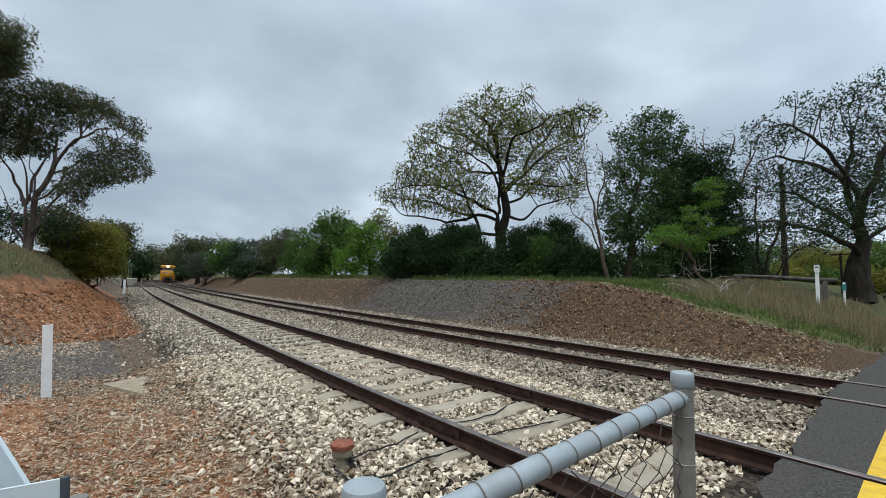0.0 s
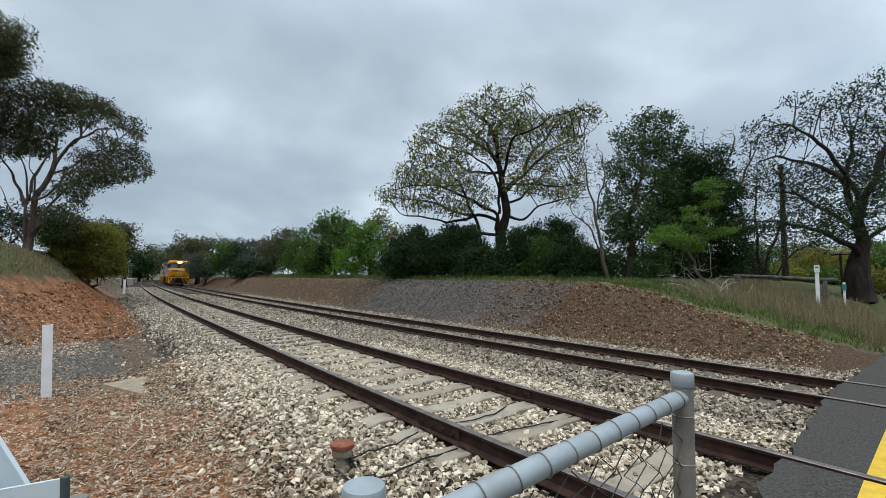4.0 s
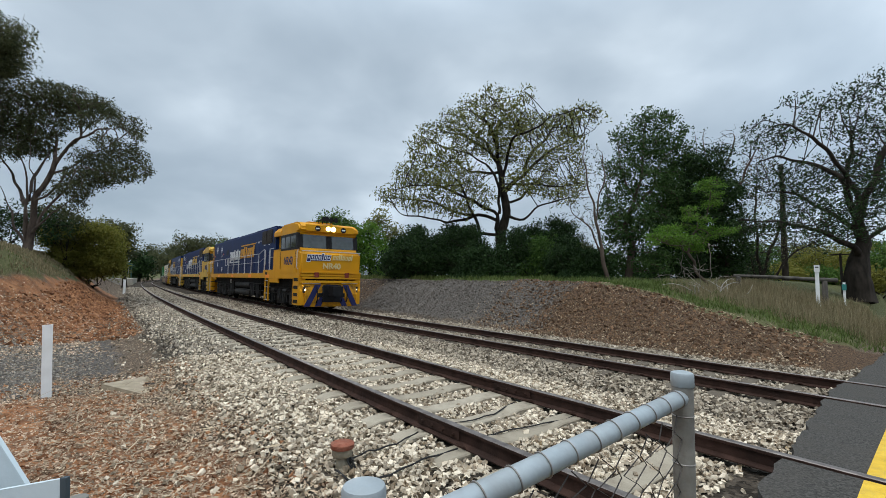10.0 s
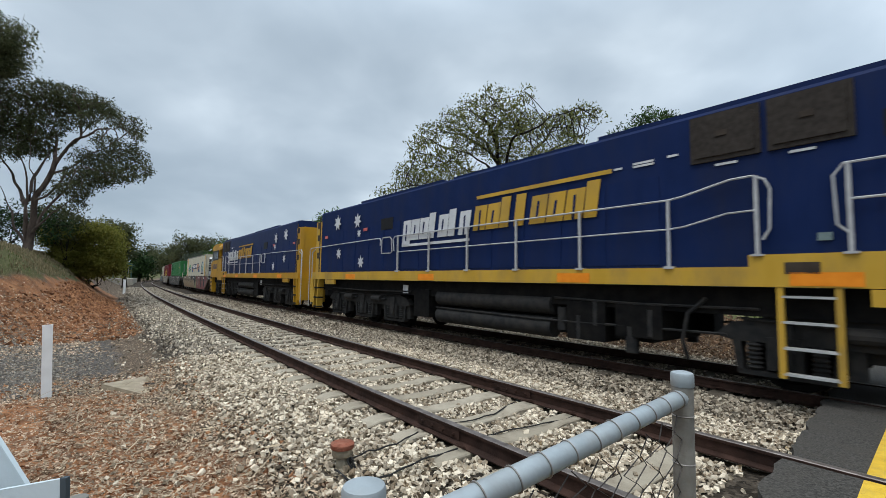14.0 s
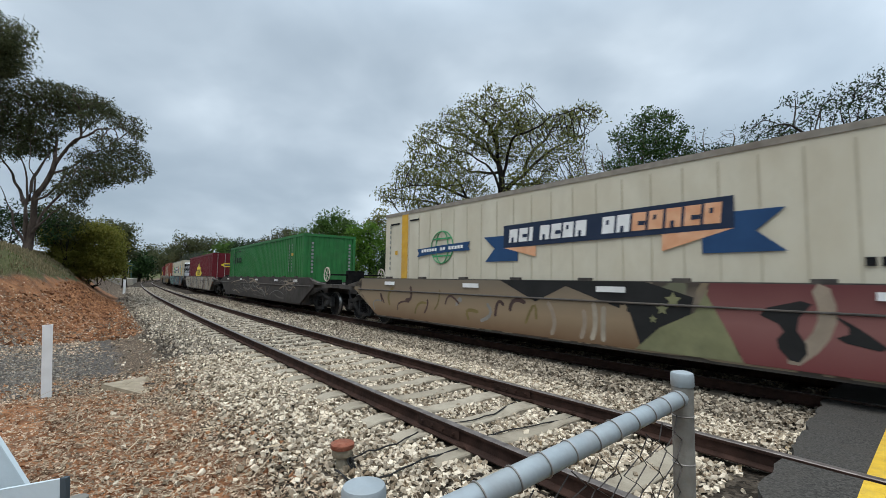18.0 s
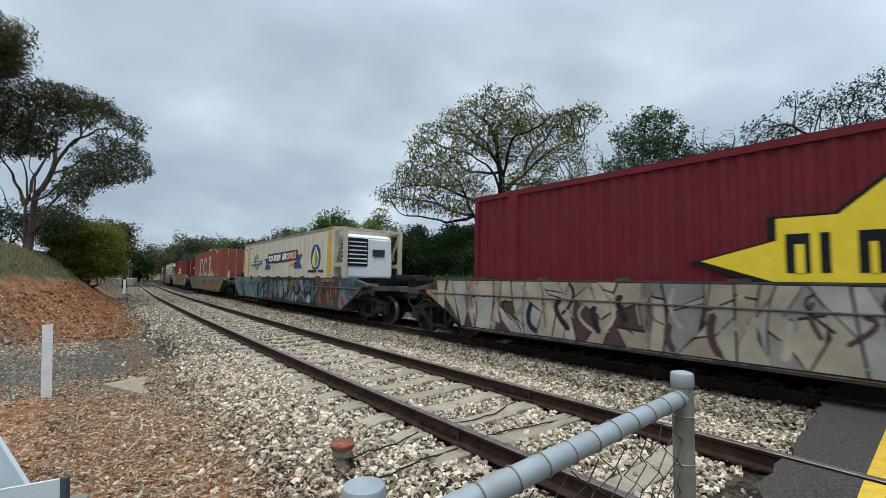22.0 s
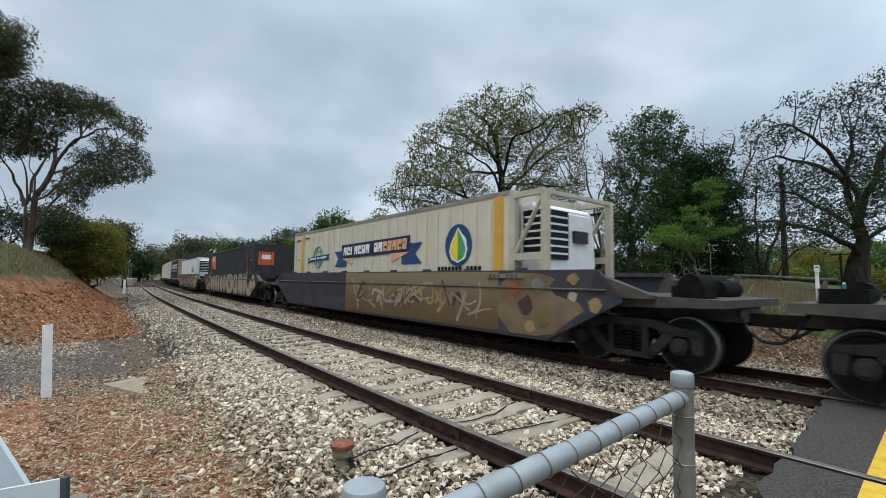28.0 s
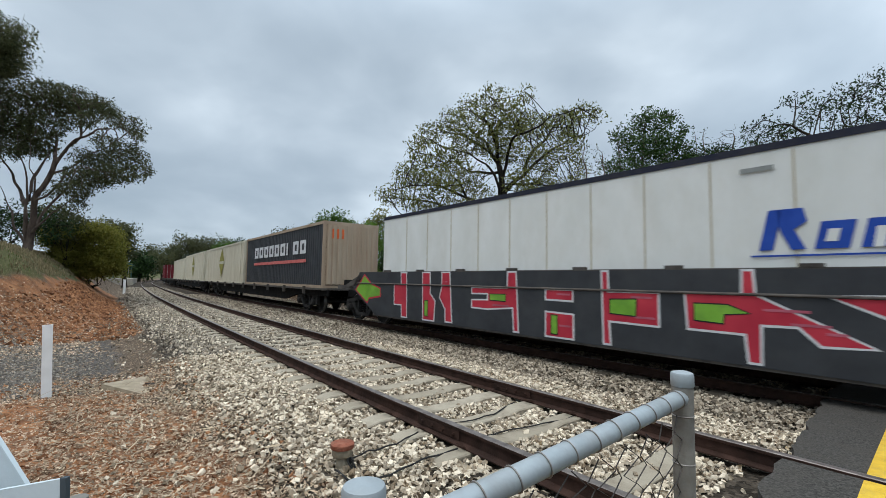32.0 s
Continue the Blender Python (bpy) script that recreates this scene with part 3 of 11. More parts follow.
# ---------- locomotive ----------
def loco(number, yellow, lamps, blue, door):
    """A diesel locomotive, 22 m long; x forward, rail top at z 0."""
    L = thing("diesel_locomotive", "navy blue and yellow diesel freight locomotive numbered %s" % number, "locomotive", "locomotives at the head of the train")
    # chassis
    part("underframe", boxes((-9.9, 9.4, -1.25, 1.25, 1.02, 1.42), (-3.3, 3.0, -1.0, 1.0, 0.45, 1.05), bevel=0.03), M["under"], L)
    part("side_sill", boxes((-10.6, 10.15, -1.46, 1.46, 1.43, 1.70), (4.55, 7.4, -1.458, 1.458, 1.69, 1.86), bevel=0.012), yellow, L, "yellow side sill stripe")
    for s in (-1, 1):
        part("sill_bracket", boxes((5.75, 7.2, *sorted((s * 1.40, s * 1.475)), 1.22, 1.42)), yellow, L)
        part("sill_bracket", boxes((-9.3, -8.5, *sorted((s * 1.40, s * 1.475)), 1.25, 1.42)), yellow, L)
        for x in (-7.6, -3.2, 1.4, 5.0):
            decal("reflector", [quad(x * -s, x * -s + 0.7, 1.45, 1.62)], M["orange"], L, s, 1.462)
    # long hood with rounded shoulders
    prof = [(-1.36, 1.66), (-1.36, 4.0), (-1.33, 4.05), (-1.2, 4.08), (1.2, 4.08), (1.33, 4.05), (1.36, 4.0), (1.36, 1.66)]
    bm = bmesh.new()
    prism(bm, prof, "x", -10.05, 6.3)
    part("long_hood", bm, blue, L, "navy blue long hood")
    for x0, x1, w in ((-6.9, -2.4, 1.3), (-2.0, 1.8, 1.25), (2.2, 6.0, 1.3)):
        part("hood_hatch", boxes((x0, x1, -w, w, 4.05, 4.13), bevel=0.03), M["blue_dirty"], L, "sooty navy roof hatch")
    bm = bmesh.new()
    tube(bm, (-1.0, 0, 4.1), (-1.0, 0, 4.28), 0.42, 0.40, 20)
    part("exhaust_stack", bm, M["brown"], L, smooth=True)
    for s in (-1, 1):
        for x0, x1 in ((3.82, 4.72), (4.80, 5.68)):
            part("dynamic_brake_grille", boxes((x0, x1, *sorted((s * 1.30, s * 1.395)), 3.27, 3.98), (x0 + 0.07, x1 - 0.07, *sorted((s * 1.30, s * 1.415)), 3.34, 3.9), bevel=0.02), M["grille"], L, "dark brown grille panel")
            part("grille_latch", boxes((x0 + 0.36, x0 + 0.5, *sorted((s * 1.41, s * 1.43)), 3.62, 3.7)), M["brown"], L)
        for x0, x1, z in ((4.15, 4.43, 3.19), (5.03, 5.30, 3.19), (2.55, 2.70, 3.42), (3.47, 3.63, 3.46), (2.9, 3.25, 3.40), (2.9, 3.25, 3.45)):
            decal("warning_plate", [[(x * -s, v) for x, v in ((x0, z), (x1, z), (x1, z + 0.035), (x0, z + 0.035))]], M["white_letter"], L, s, 1.372)
        part("small_box", boxes((5.28, 5.42, *sorted((s * 1.36, s * 1.385)), 2.02, 2.12)), M["galv_lid"], L)
        # side door with its window
        part("side_door", boxes((5.86, 6.28, *sorted((s * 1.30, s * 1.372)), 1.86, 3.78), bevel=0.01), blue, L)
        part("door_window", boxes((5.92, 6.2, *sorted((s * 1.36, s * 1.378)), 3.2, 3.52)), M["black"], L)
        part("air_intake", boxes((-5.4, -4.7, *sorted((s * 1.34, s * 1.376)), 3.0, 3.36)), M["black"], L)
        # hood doors: shallow panels with seams
        for i in range(14):
            x = -9.0 + i * 0.95
            if x > 2.9:
                break
            part("hood_door", door, None, L).matrix_local = Matrix.Translation((x, s * 1.36, 0)) @ Matrix.Rotation(0 if s < 0 else math.pi, 4, "Z")
        # handrail and stanchions
        def rod(name, runs, r=0.017):
            bm = bmesh.new()
            for run in runs:
                pipe_run(bm, [(x, s * 1.44, z) for x, z in run], r, 6)
            part(name, bm, M["handrail"], L, "white tubular handrail")
        rod("handrail", [[(-10.95, 0.32), (-10.95, 2.58), (-10.85, 2.68), (-9.9, 2.69), (-5.35, 2.74), (-5.3, 2.70), (-5.3, 2.5)]])
        rod("gate_rail", [[(-5.22, 2.26), (-5.22, 2.68), (-5.15, 2.74), (-4.75, 2.74), (-4.66, 2.68), (-4.62, 2.3), (-4.7, 2.25), (-5.22, 2.26)]])
        rod("handrail", [[(-4.5, 2.3), (-4.56, 2.66), (-4.46, 2.74), (3.5, 2.76), (3.72, 2.79), (4.35, 2.94), (4.62, 2.95), (4.76, 2.88), (4.82, 2.74), (4.80, 2.2), (4.72, 2.06)]])
        rod("lower_handrail", [[(-4.3, 2.27), (3.5, 2.30), (3.72, 2.32), (4.3, 2.46), (4.64, 2.47)]], 0.014)
        for x in (-4.3, -2.77, -1.23, 0.33, 1.89, 3.49, 4.66, 5.6):
            part("stanchion", STANCHION if x < 4 else STANCHION_TALL, None, L).matrix_local = Matrix.Translation((x, s * 1.44, 0))
        rod("cab_handrail", [[(5.62, 2.06), (5.48, 2.2), (5.46, 2.8), (5.56, 2.94), (6.2, 2.95)], [(5.6, 2.5), (6.2, 2.5)]])
        # side ladder
        for x in (4.85, 5.43):
            part("ladder_stringer", boxes((x, x + 0.07, *sorted((s * 1.38, s * 1.45)), 0.26, 1.46)), yellow, L)
        for z in (0.30, 0.63, 0.96, 1.29):
            part("ladder_rung", boxes((4.90, 5.45, *sorted((s * 1.32, s * 1.45)), z, z + 0.03)), M["handrail"], L)
        # slot hole drawn as a brown patch, painted dark for its shaded inside
        decal("step_slot", [[(x * -s, z) for x, z in ((4.95, 1.60), (5.31, 1.60), (5.31, 1.75), (4.95, 1.75))]], M["brown"], L, s, 1.462)
        # air reservoirs and boxes under the frame
        for z, r in ((1.0, 0.2), (0.55, 0.2)):
            part("air_reservoir", made(tube, (-2.6, s * 1.12, z), (1.1, s * 1.12, z), r, r, 18), M["bogie"], L, "dark grey air reservoir", smooth=True)
        for x, z in ((1.35, 0.75), (1.75, 0.62), (2.1, 0.9), (2.75, 0.5), (3.1, 0.8)):
            part("filter_housing", made(tube, (x, s * 1.2, z - 0.22), (x, s * 1.2, z + 0.22), 0.11, 0.11, 12), M["bogie"], L, smooth=True)
        for a, b in (((-2.6, 0.74), (4.2, 0.74)), ((1.2, 1.15), (4.6, 1.12)), ((-9.0, 1.12), (-3.8, 1.12))):
            part("air_pipe", made(pipe_run, [(a[0], s * 1.27, a[1]), ((a[0] + b[0]) / 2, s * 1.29, a[1] - 0.04), (b[0], s * 1.27, b[1])], 0.022, 6), M["bogie"], L)
        part("sand_hose", made(pipe_run, [(3.95, s * 1.3, 1.25), (3.7, s * 1.33, 1.0), (3.62, s * 1.33, 0.6), (3.66, s * 1.25, 0.3)], 0.03, 6), M["bogie"], L)
        part("white_tag", boxes((-4.22, -3.97, *sorted((s * 1.24, s * 1.27)), 1.06, 1.3)), M["white_letter"], L)
        for x0, x1, z0, z1 in ((1.5, 2.3, 0.4, 1.1), (-3.6, -2.9, 0.45, 1.2), (2.5, 3.3, 0.55, 1.1)):
            part("equipment_box", boxes((x0, x1, *sorted((s * 0.8, s * 1.3)), z0, z1), bevel=0.02), M["under"], L)
    # rear end
    part("rear_end", boxes((-10.45, -10.05, -1.2, 1.2, 1.66, 3.75), (-10.5, -10.0, -1.37, -1.2, 1.66, 3.72), (-10.5, -10.0, 1.2, 1.37, 1.66, 3.72), bevel=0.02), yellow, L, "yellow rear end panel")
    for s in (-1, 1):
        # recesses as flat brown patches, their shade put into the colour
        for z in (2.25, 2.95, 3.45):
            part("rear_recess", boxes((-10.38, -10.16, *sorted((s * 1.36, s * 1.376)), z, z + 0.24)), M["brown"], L)
        part("corner_rail", boxes((-10.16, -10.1, *sorted((s * 1.36, s * 1.39)), 1.68, 3.9)), M["brown"], L)
    for s in (-1, 1):
        for x in (-10.45, -10.12):
            part("step_stringer", made(prism, [(x - 0.04, 0.3), (x + 0.04, 0.3), (x + 0.16, 1.45), (x + 0.06, 1.45)], "y", *sorted((s * 1.22, s * 1.45))), yellow, L)
        for z in (0.32, 0.68, 1.06):
            part("step", boxes((-10.44 + z * 0.1, -10.1 + z * 0.1, *sorted((s * 1.2, s * 1.47)), z, z + 0.06)), M["black"], L)
        part("end_apron", boxes((-10.85, -10.55, *sorted((s * 0.9, s * 1.42)), 0.5, 1.45)), yellow, L)
        bm = bmesh.new()
        pipe_run(bm, [(-10.78, s * 1.4, 0.4), (-10.78, s * 1.4, 2.5), (-10.5, s * 1.4, 2.62)], 0.022, 6)
        part("grab_rail", bm, M["handrail"], L)
    # cab
    bm = bmesh.new()
    side = [(7.35, 1.42), (10.15, 1.42), (10.2, 2.62), (9.78, 2.74), (9.66, 3.5), (9.9, 3.55), (9.95, 3.72), (9.75, 3.92), (9.3, 4.02), (7.35, 4.02)]
    prism(bm, side, "y", -1.44, 1.44)
    soften(bm, 0.09, 3, 25)
    part("cab", bm, yellow, L, "yellow driving cab", smooth=True)
    part("vestibule", boxes((6.22, 7.36, -1.44, 1.44, 1.4, 2.86), (6.22, 7.36, -1.2, 1.2, 2.86, 3.6), bevel=0.02), yellow, L)
    part("vestibule_roof", made(prism, [(-1.44, 3.52), (1.44, 3.52), (1.44, 3.72), (1.3, 3.92), (1.0, 4.01), (-1.0, 4.01), (-1.3, 3.92), (-1.44, 3.72)], "x", 6.2, 7.35), yellow, L)
    part("vestibule_ledge", boxes((6.22, 7.36, -1.45, 1.45, 2.85, 2.89)), M["black"], L)
    for s in (-1, 1):
        decal("window_band", [[(x * -s, z) for x, z in ((7.36, 2.74), (9.80, 2.74), (9.68, 3.50), (7.36, 3.50))]], M["black"], L, s, 1.441)
        for x0, x1 in ((7.5, 8.02), (8.1, 8.78), (8.86, 9.52)):
            decal("side_window", [[(x * -s, z) for x, z in ((x0, 2.84), (x1, 2.84), (x1 - 0.02, 3.38), (x0, 3.38))]], M["glass"], L, s, 1.444, 0.008)
        for x0, v0 in ((7.36, 1.75), (9.5, 1.9)):
            decal("cab_seam", [[(x * -s, z) for x, z in ((x0, v0), (x0 + 0.03, v0), (x0 + 0.03, 2.68), (x0, 2.68))]], M["brown"], L, s, 1.442)
        decal("cab_rib", [[(x * -s, z) for x, z in ((7.4, 1.68), (9.75, 1.68), (9.75, 1.86), (7.4, 1.86))]], yellow, L, s, 1.44, 0.03)
        bm = bmesh.new()
        pipe_run(bm, [(9.9, s * 1.45, 1.85), (9.9, s * 1.5, 1.95), (9.9, s * 1.5, 2.6), (9.9, s * 1.45, 2.7)], 0.02, 6)
        part("grab_rail", bm, M["handrail"], L)
        lettering("running_number", number, 0.52, M["navy_letter"], L, s, 8.55 * -s, 2.23, 1.445, 1.0)
        # front steps
        bm = boxes((9.35, 10.15, *sorted((s * 1.18, s * 1.46)), 0.28, 1.45), bevel=0.02)
        part("front_steps", bm, yellow, L)
        # step slots: black boxes on the solid panel stand in for shade inside
        for z in (0.36, 0.66, 0.98, 1.32):
            part("step", boxes((9.5, 10.0, *sorted((s * 1.25, s * 1.475)), z, z + 0.14)), M["black"], L)
        part("reflector_bar", boxes((10.16, 10.22, *sorted((s * 0.5, s * 1.3)), 1.22, 1.34)), M["white"], L)
        part("ditch_light", made(lathe, [(0.06, 10.15), (0.07, 10.245)], 14, "x", (0, s * 1.15, 0.95)), M["lamp_low"] if lamps else M["windscreen"], L, "round ditch light")
    # front face
    bm = bmesh.new()
    prism(bm, [(9.60, 2.745), (9.815, 2.745), (9.70, 3.50), (9.5, 3.50)], "y", -1.446, 1.446)
    part("windscreen_surround", bm, M["black"], L)
    for s in (-1, 1):
        bm = bmesh.new()
        prism(bm, [(9.80, 2.82), (9.828, 2.82), (9.726, 3.44), (9.70, 3.44)], "y", *sorted((s * 0.14, s * 1.22)))
        part("windscreen", bm, M["windscreen"], L, "pale reflecting windscreen")
    for y in (-0.12, 0.12):
        part("headlight", made(lathe, [(0.085, 9.9), (0.085, 9.958)], 14, "x", (0, y, 3.72)), M["lamp"] if lamps else M["windscreen"], L, "round headlight")
    part("headlight_housing", boxes((9.6, 9.955, -1.15, 1.15, 3.58, 3.86), bevel=0.04), yellow, L)
    for y in (-0.62, 0.62):
        part("number_box", made(lathe, [(0.13, 9.9), (0.13, 9.97)], 20, "x", (0, y, 3.71)), M["black"], L, "dark oval number box").scale = (1, 1.0, 1)
        part("number_bar", boxes((9.968, 9.975, y - 0.08, y + 0.08, 3.68, 3.74)), M["white_letter"], L)
    part("nose_rail", boxes((10.2, 10.23, -1.4, 1.4, 2.64, 2.68)), M["handrail"], L, "white rail below the windscreen")
    # nose word: navy letters on a white outline, then pale ones, each with its stem, bowl or ascender
    for row, y0, step, paint, back in (("dxxxaxx", -1.16, 0.165, M["navy_letter"], True), ("xxaaxxxa", 0.02, 0.145, M["nose_pale"], False)):
        y = y0
        for kind in row:
            w = step * (0.62 if kind == "a" else 1.0)
            lo, hi = (2.20 if kind == "d" else 2.29), (2.56 if kind == "a" else 2.49)
            if back:
                part("nose_letter_outline", made(prism, [(y - 0.025, lo - 0.03), (y + w - 0.005, lo - 0.03), (y + w + 0.035, hi + 0.03), (y + 0.015, hi + 0.03)], "x", 10.2, 10.206), M["white_letter"], L)
            part("nose_letter_bar", made(prism, [(y, lo), (y + w - 0.03, lo), (y + w + 0.01, hi), (y + 0.04, hi)], "x", 10.2, 10.210), paint, L)
            if kind != "a":
                part("nose_letter_counter", made(prism, [(y + 0.055, 2.335), (y + w - 0.06, 2.335), (y + w - 0.045, 2.44), (y + 0.07, 2.44)], "x", 10.2, 10.213), M["white_letter"] if back else yellow, L)
            y += w
    part("nose_rule", boxes((10.2, 10.208, -1.0, -0.05, 2.235, 2.26)), M["navy_letter"], L)
    front_lettering("nose_number", number, 0.36, M["nose_pale"], L, 10.205, 0.0, 2.0)
    for z in (1.56, 1.68):
        part("nose_rib", boxes((10.14, 10.26, -1.42, 1.42, z, z + 0.06), bevel=0.015), yellow, L)
    for y in (-0.72, 0.72):
        part("marker_lamp", boxes((10.2, 10.27, y - 0.1, y + 0.1, 1.5, 1.72), bevel=0.02), M["marker_red"], L, "dark red marker lamp")
    part("front_pilot", made(prism, [(9.5, 0.25), (10.25, 0.2), (10.3, 0.75), (10.2, 1.25), (9.5, 1.25)], "y", -1.2, 1.2), M["pilot"], L, "grimy yellow pilot")
    for s in (-1, 1):
        for q in (0.28, 0.78):
            part("pilot_stripe", made(prism, [(s * (q + 0.22), 0.22), (s * (q + 0.48), 0.22), (s * q, 1.18), (s * max(0.02, q - 0.26), 1.18)], "x", 10.28, 10.312), M["navy_letter"], L)
        part("lamp_plate", boxes((10.2, 10.235, *sorted((s * 0.98, s * 1.3)), 0.82, 1.1)), M["black"], L)
    # no hollow is cut: raised black boxes imitate the recess's shade
    part("coupler_pocket", boxes((10.26, 10.325, -0.42, 0.42, 0.40, 1.16), (10.26, 10.322, -0.62, 0.62, 0.62, 0.80)), M["black"], L)
    part("buffer_beam", boxes((10.15, 10.28, -1.4, 1.4, 1.25, 1.36), (10.15, 10.26, -1.35, 1.35, 1.44, 1.52), bevel=0.02), yellow, L)
    bm = boxes((9.8, 10.55, -0.16, 0.16, 0.76, 1.06), (10.5, 10.98, -0.24, 0.24, 0.70, 1.12), bevel=0.05)
    part("coupler", bm, M["black"], L)
    bm = boxes((-10.6, -9.9, -0.16, 0.16, 0.76, 1.06), (-10.98, -10.5, -0.24, 0.24, 0.70, 1.12), bevel=0.05)
    part("coupler", bm, M["black"], L)
    for y in (-0.7, -0.45, 0.45, 0.7):
        part("brake_hose", made(pipe_run, [(10.3, y, 1.1), (10.42, y, 0.8), (10.4, y, 0.5), (10.3, y, 0.4)], 0.03, 6), M["black"], L)
    for y, z, l in ((-0.3, 4.18, 0.5), (-0.12, 4.2, 0.42), (0.1, 4.18, 0.36), (0.3, 4.18, 0.46)):
        bm = bmesh.new()
        tube(bm, (9.2, y, z), (9.2 + l, y, z), 0.03, 0.05, 10)
        tube(bm, (9.2 + l, y, z), (9.34 + l, y, z), 0.05, 0.12, 10)
        tube(bm, (9.22, y, 4.0), (9.22, y, z), 0.025, 0.025, 6)
        part("air_horn", bm, M["black"], L, "black roof horn")
    bm = boxes((7.9, 8.7, -0.6, 0.6, 4.0, 4.16), bevel=0.04)
    part("roof_unit", bm, yellow, L)
    # paint scheme: operator's slanted word shapes, bars and stars
    for s in (-1, 1):
        def word(u0, width, count, low, high, tall, drop=()):
            bars, slits = [], []
            w = width / count
            for i in range(count):
                a = u0 + i * w
                lo, hi = (low - 0.17 if i in drop else low), (high + 0.1 if i in tall else high)
                bars.append(quad(a, a + w * (0.62 if i in tall else 0.93), lo, hi, 0.10))
                if i not in tall:
                    m, k = a + w * 0.42, (hi - low)
                    slits.append(quad(m, m + 0.055, low + k * (0.25 if i % 3 else -0.01), low + k * (0.72 if i % 2 else 0.8), 0.05))
            return bars, slits
        for bars, slits, paint, rule, name in (
                (*word(-4.15, 2.95, 7, 2.58, 3.16, (3, 5), (0,)), M["white_letter"], quad(-4.12, -1.2, 2.41, 2.48), "white slanted letter bars"),
                (*word(-1.08, 3.45, 8, 2.64, 3.22, (2, 3, 7)), yellow, quad(-0.95, 2.52, 3.38, 3.46), "yellow slanted letter bars")):
            for bar in bars:
                decal("letter_bar", [bar], paint, L, s, 1.395, label=name)
            decal("word_rule", [rule], paint, L, s, 1.395)
            for slit in slits:
                decal("letter_counter", [slit], blue, L, s, 1.402)
        for x, z, r in ((-8.5, 3.52, 0.30), (-6.95, 3.46, 0.27), (-6.82, 3.02, 0.15), (-8.35, 2.38, 0.21), (-6.65, 2.03, 0.22)):
            decal("star", [star_pts(x * -s, z, r)], M["white_letter"], L, s, 1.395, label="white seven-pointed star")
        for x, z in ((-6.5, 3.06), (-9.6, 3.0)):
            decal("small_sign", [quad(x * -s, x * -s + 0.25, z, z + 0.1)], M["red_sign"], L, s, 1.395)
    # bogies
    for c, tag in ((6.75, "front"), (-6.75, "rear")):
        b = part("bogie", LOCO_BOGIE_ME, None, L, "black three-axle bogie")
        b.location = (c, 0, 0)
        for a in (-1.9, 0.0, 1.9):
            wheelset(L, c + a, 0.52, LOCO_WHEEL_ME)
            for q in (-0.36, 0.36):
                for s in (-1, 1):
                    part("coil_spring", COIL_ME, None, b).location = (a + q, s * 1.1, 0)
    return L


def hood_door_mesh(bm):
    box(bm, 0.03, 0.92, -0.010, 0.004, 1.75, 3.2)
    box(bm, 0.42, 0.46, -0.018, 0.0, 2.3, 2.33)


M["orange"] = mat("orange_reflector", (0.75, 0.22, 0.01), (0.85, 0.28, 0.02), 6, 0.4, bump=0.02)
M["navy_letter"] = mat("navy_lettering", (0.012, 0.016, 0.07), (0.018, 0.022, 0.09), 4, 0.45, bump=0.0)
M["white_letter"] = mat("white_lettering", (0.52, 0.53, 0.54), (0.63, 0.63, 0.64), 5, 0.5, bump=0.0, dirt=(0.35, 0.35, 0.36), dirt_amount=0.4)
M["red_sign"] = mat("red_sign", (0.45, 0.06, 0.05), (0.6, 0.2, 0.18), 8, 0.5, bump=0.0)
M["nose_pale"] = mat("faded_nose_lettering", (0.52, 0.40, 0.16), (0.62, 0.50, 0.24), 5, 0.6, bump=0.0)
M["marker_red"] = mat("marker_red", (0.13, 0.02, 0.012), (0.2, 0.035, 0.02), 6, 0.4, bump=0.0)
M["grille"] = mat("grille_brown", (0.022, 0.017, 0.014), (0.042, 0.034, 0.028), 14, 0.7, bump=0.2, fine=90)
M["galv_lid"] = mat("grey_lid", (0.14, 0.19, 0.19), (0.2, 0.26, 0.26), 9, 0.5, bump=0.05)
HOOD_DOOR = mesh_of("hood_door", made(hood_door_mesh), M["blue"])
HOOD_DOOR_DIRTY = mesh_of("hood_door", made(hood_door_mesh), M["blue_dirty"])
STANCHION_TALL = mesh_of("stanchion", boxes((-0.022, 0.022, -0.022, 0.022, 1.84, 2.94), (-0.07, 0.07, -0.05, 0.05, 1.84, 1.87)), M["handrail"])
STANCHION = mesh_of("stanchion", boxes((-0.02, 0.02, -0.02, 0.02, 1.68, 2.76), (-0.07, 0.07, -0.05, 0.05, 1.68, 1.72)), M["handrail"])
# ---------- well wagons ----------
PITCH = 21.65


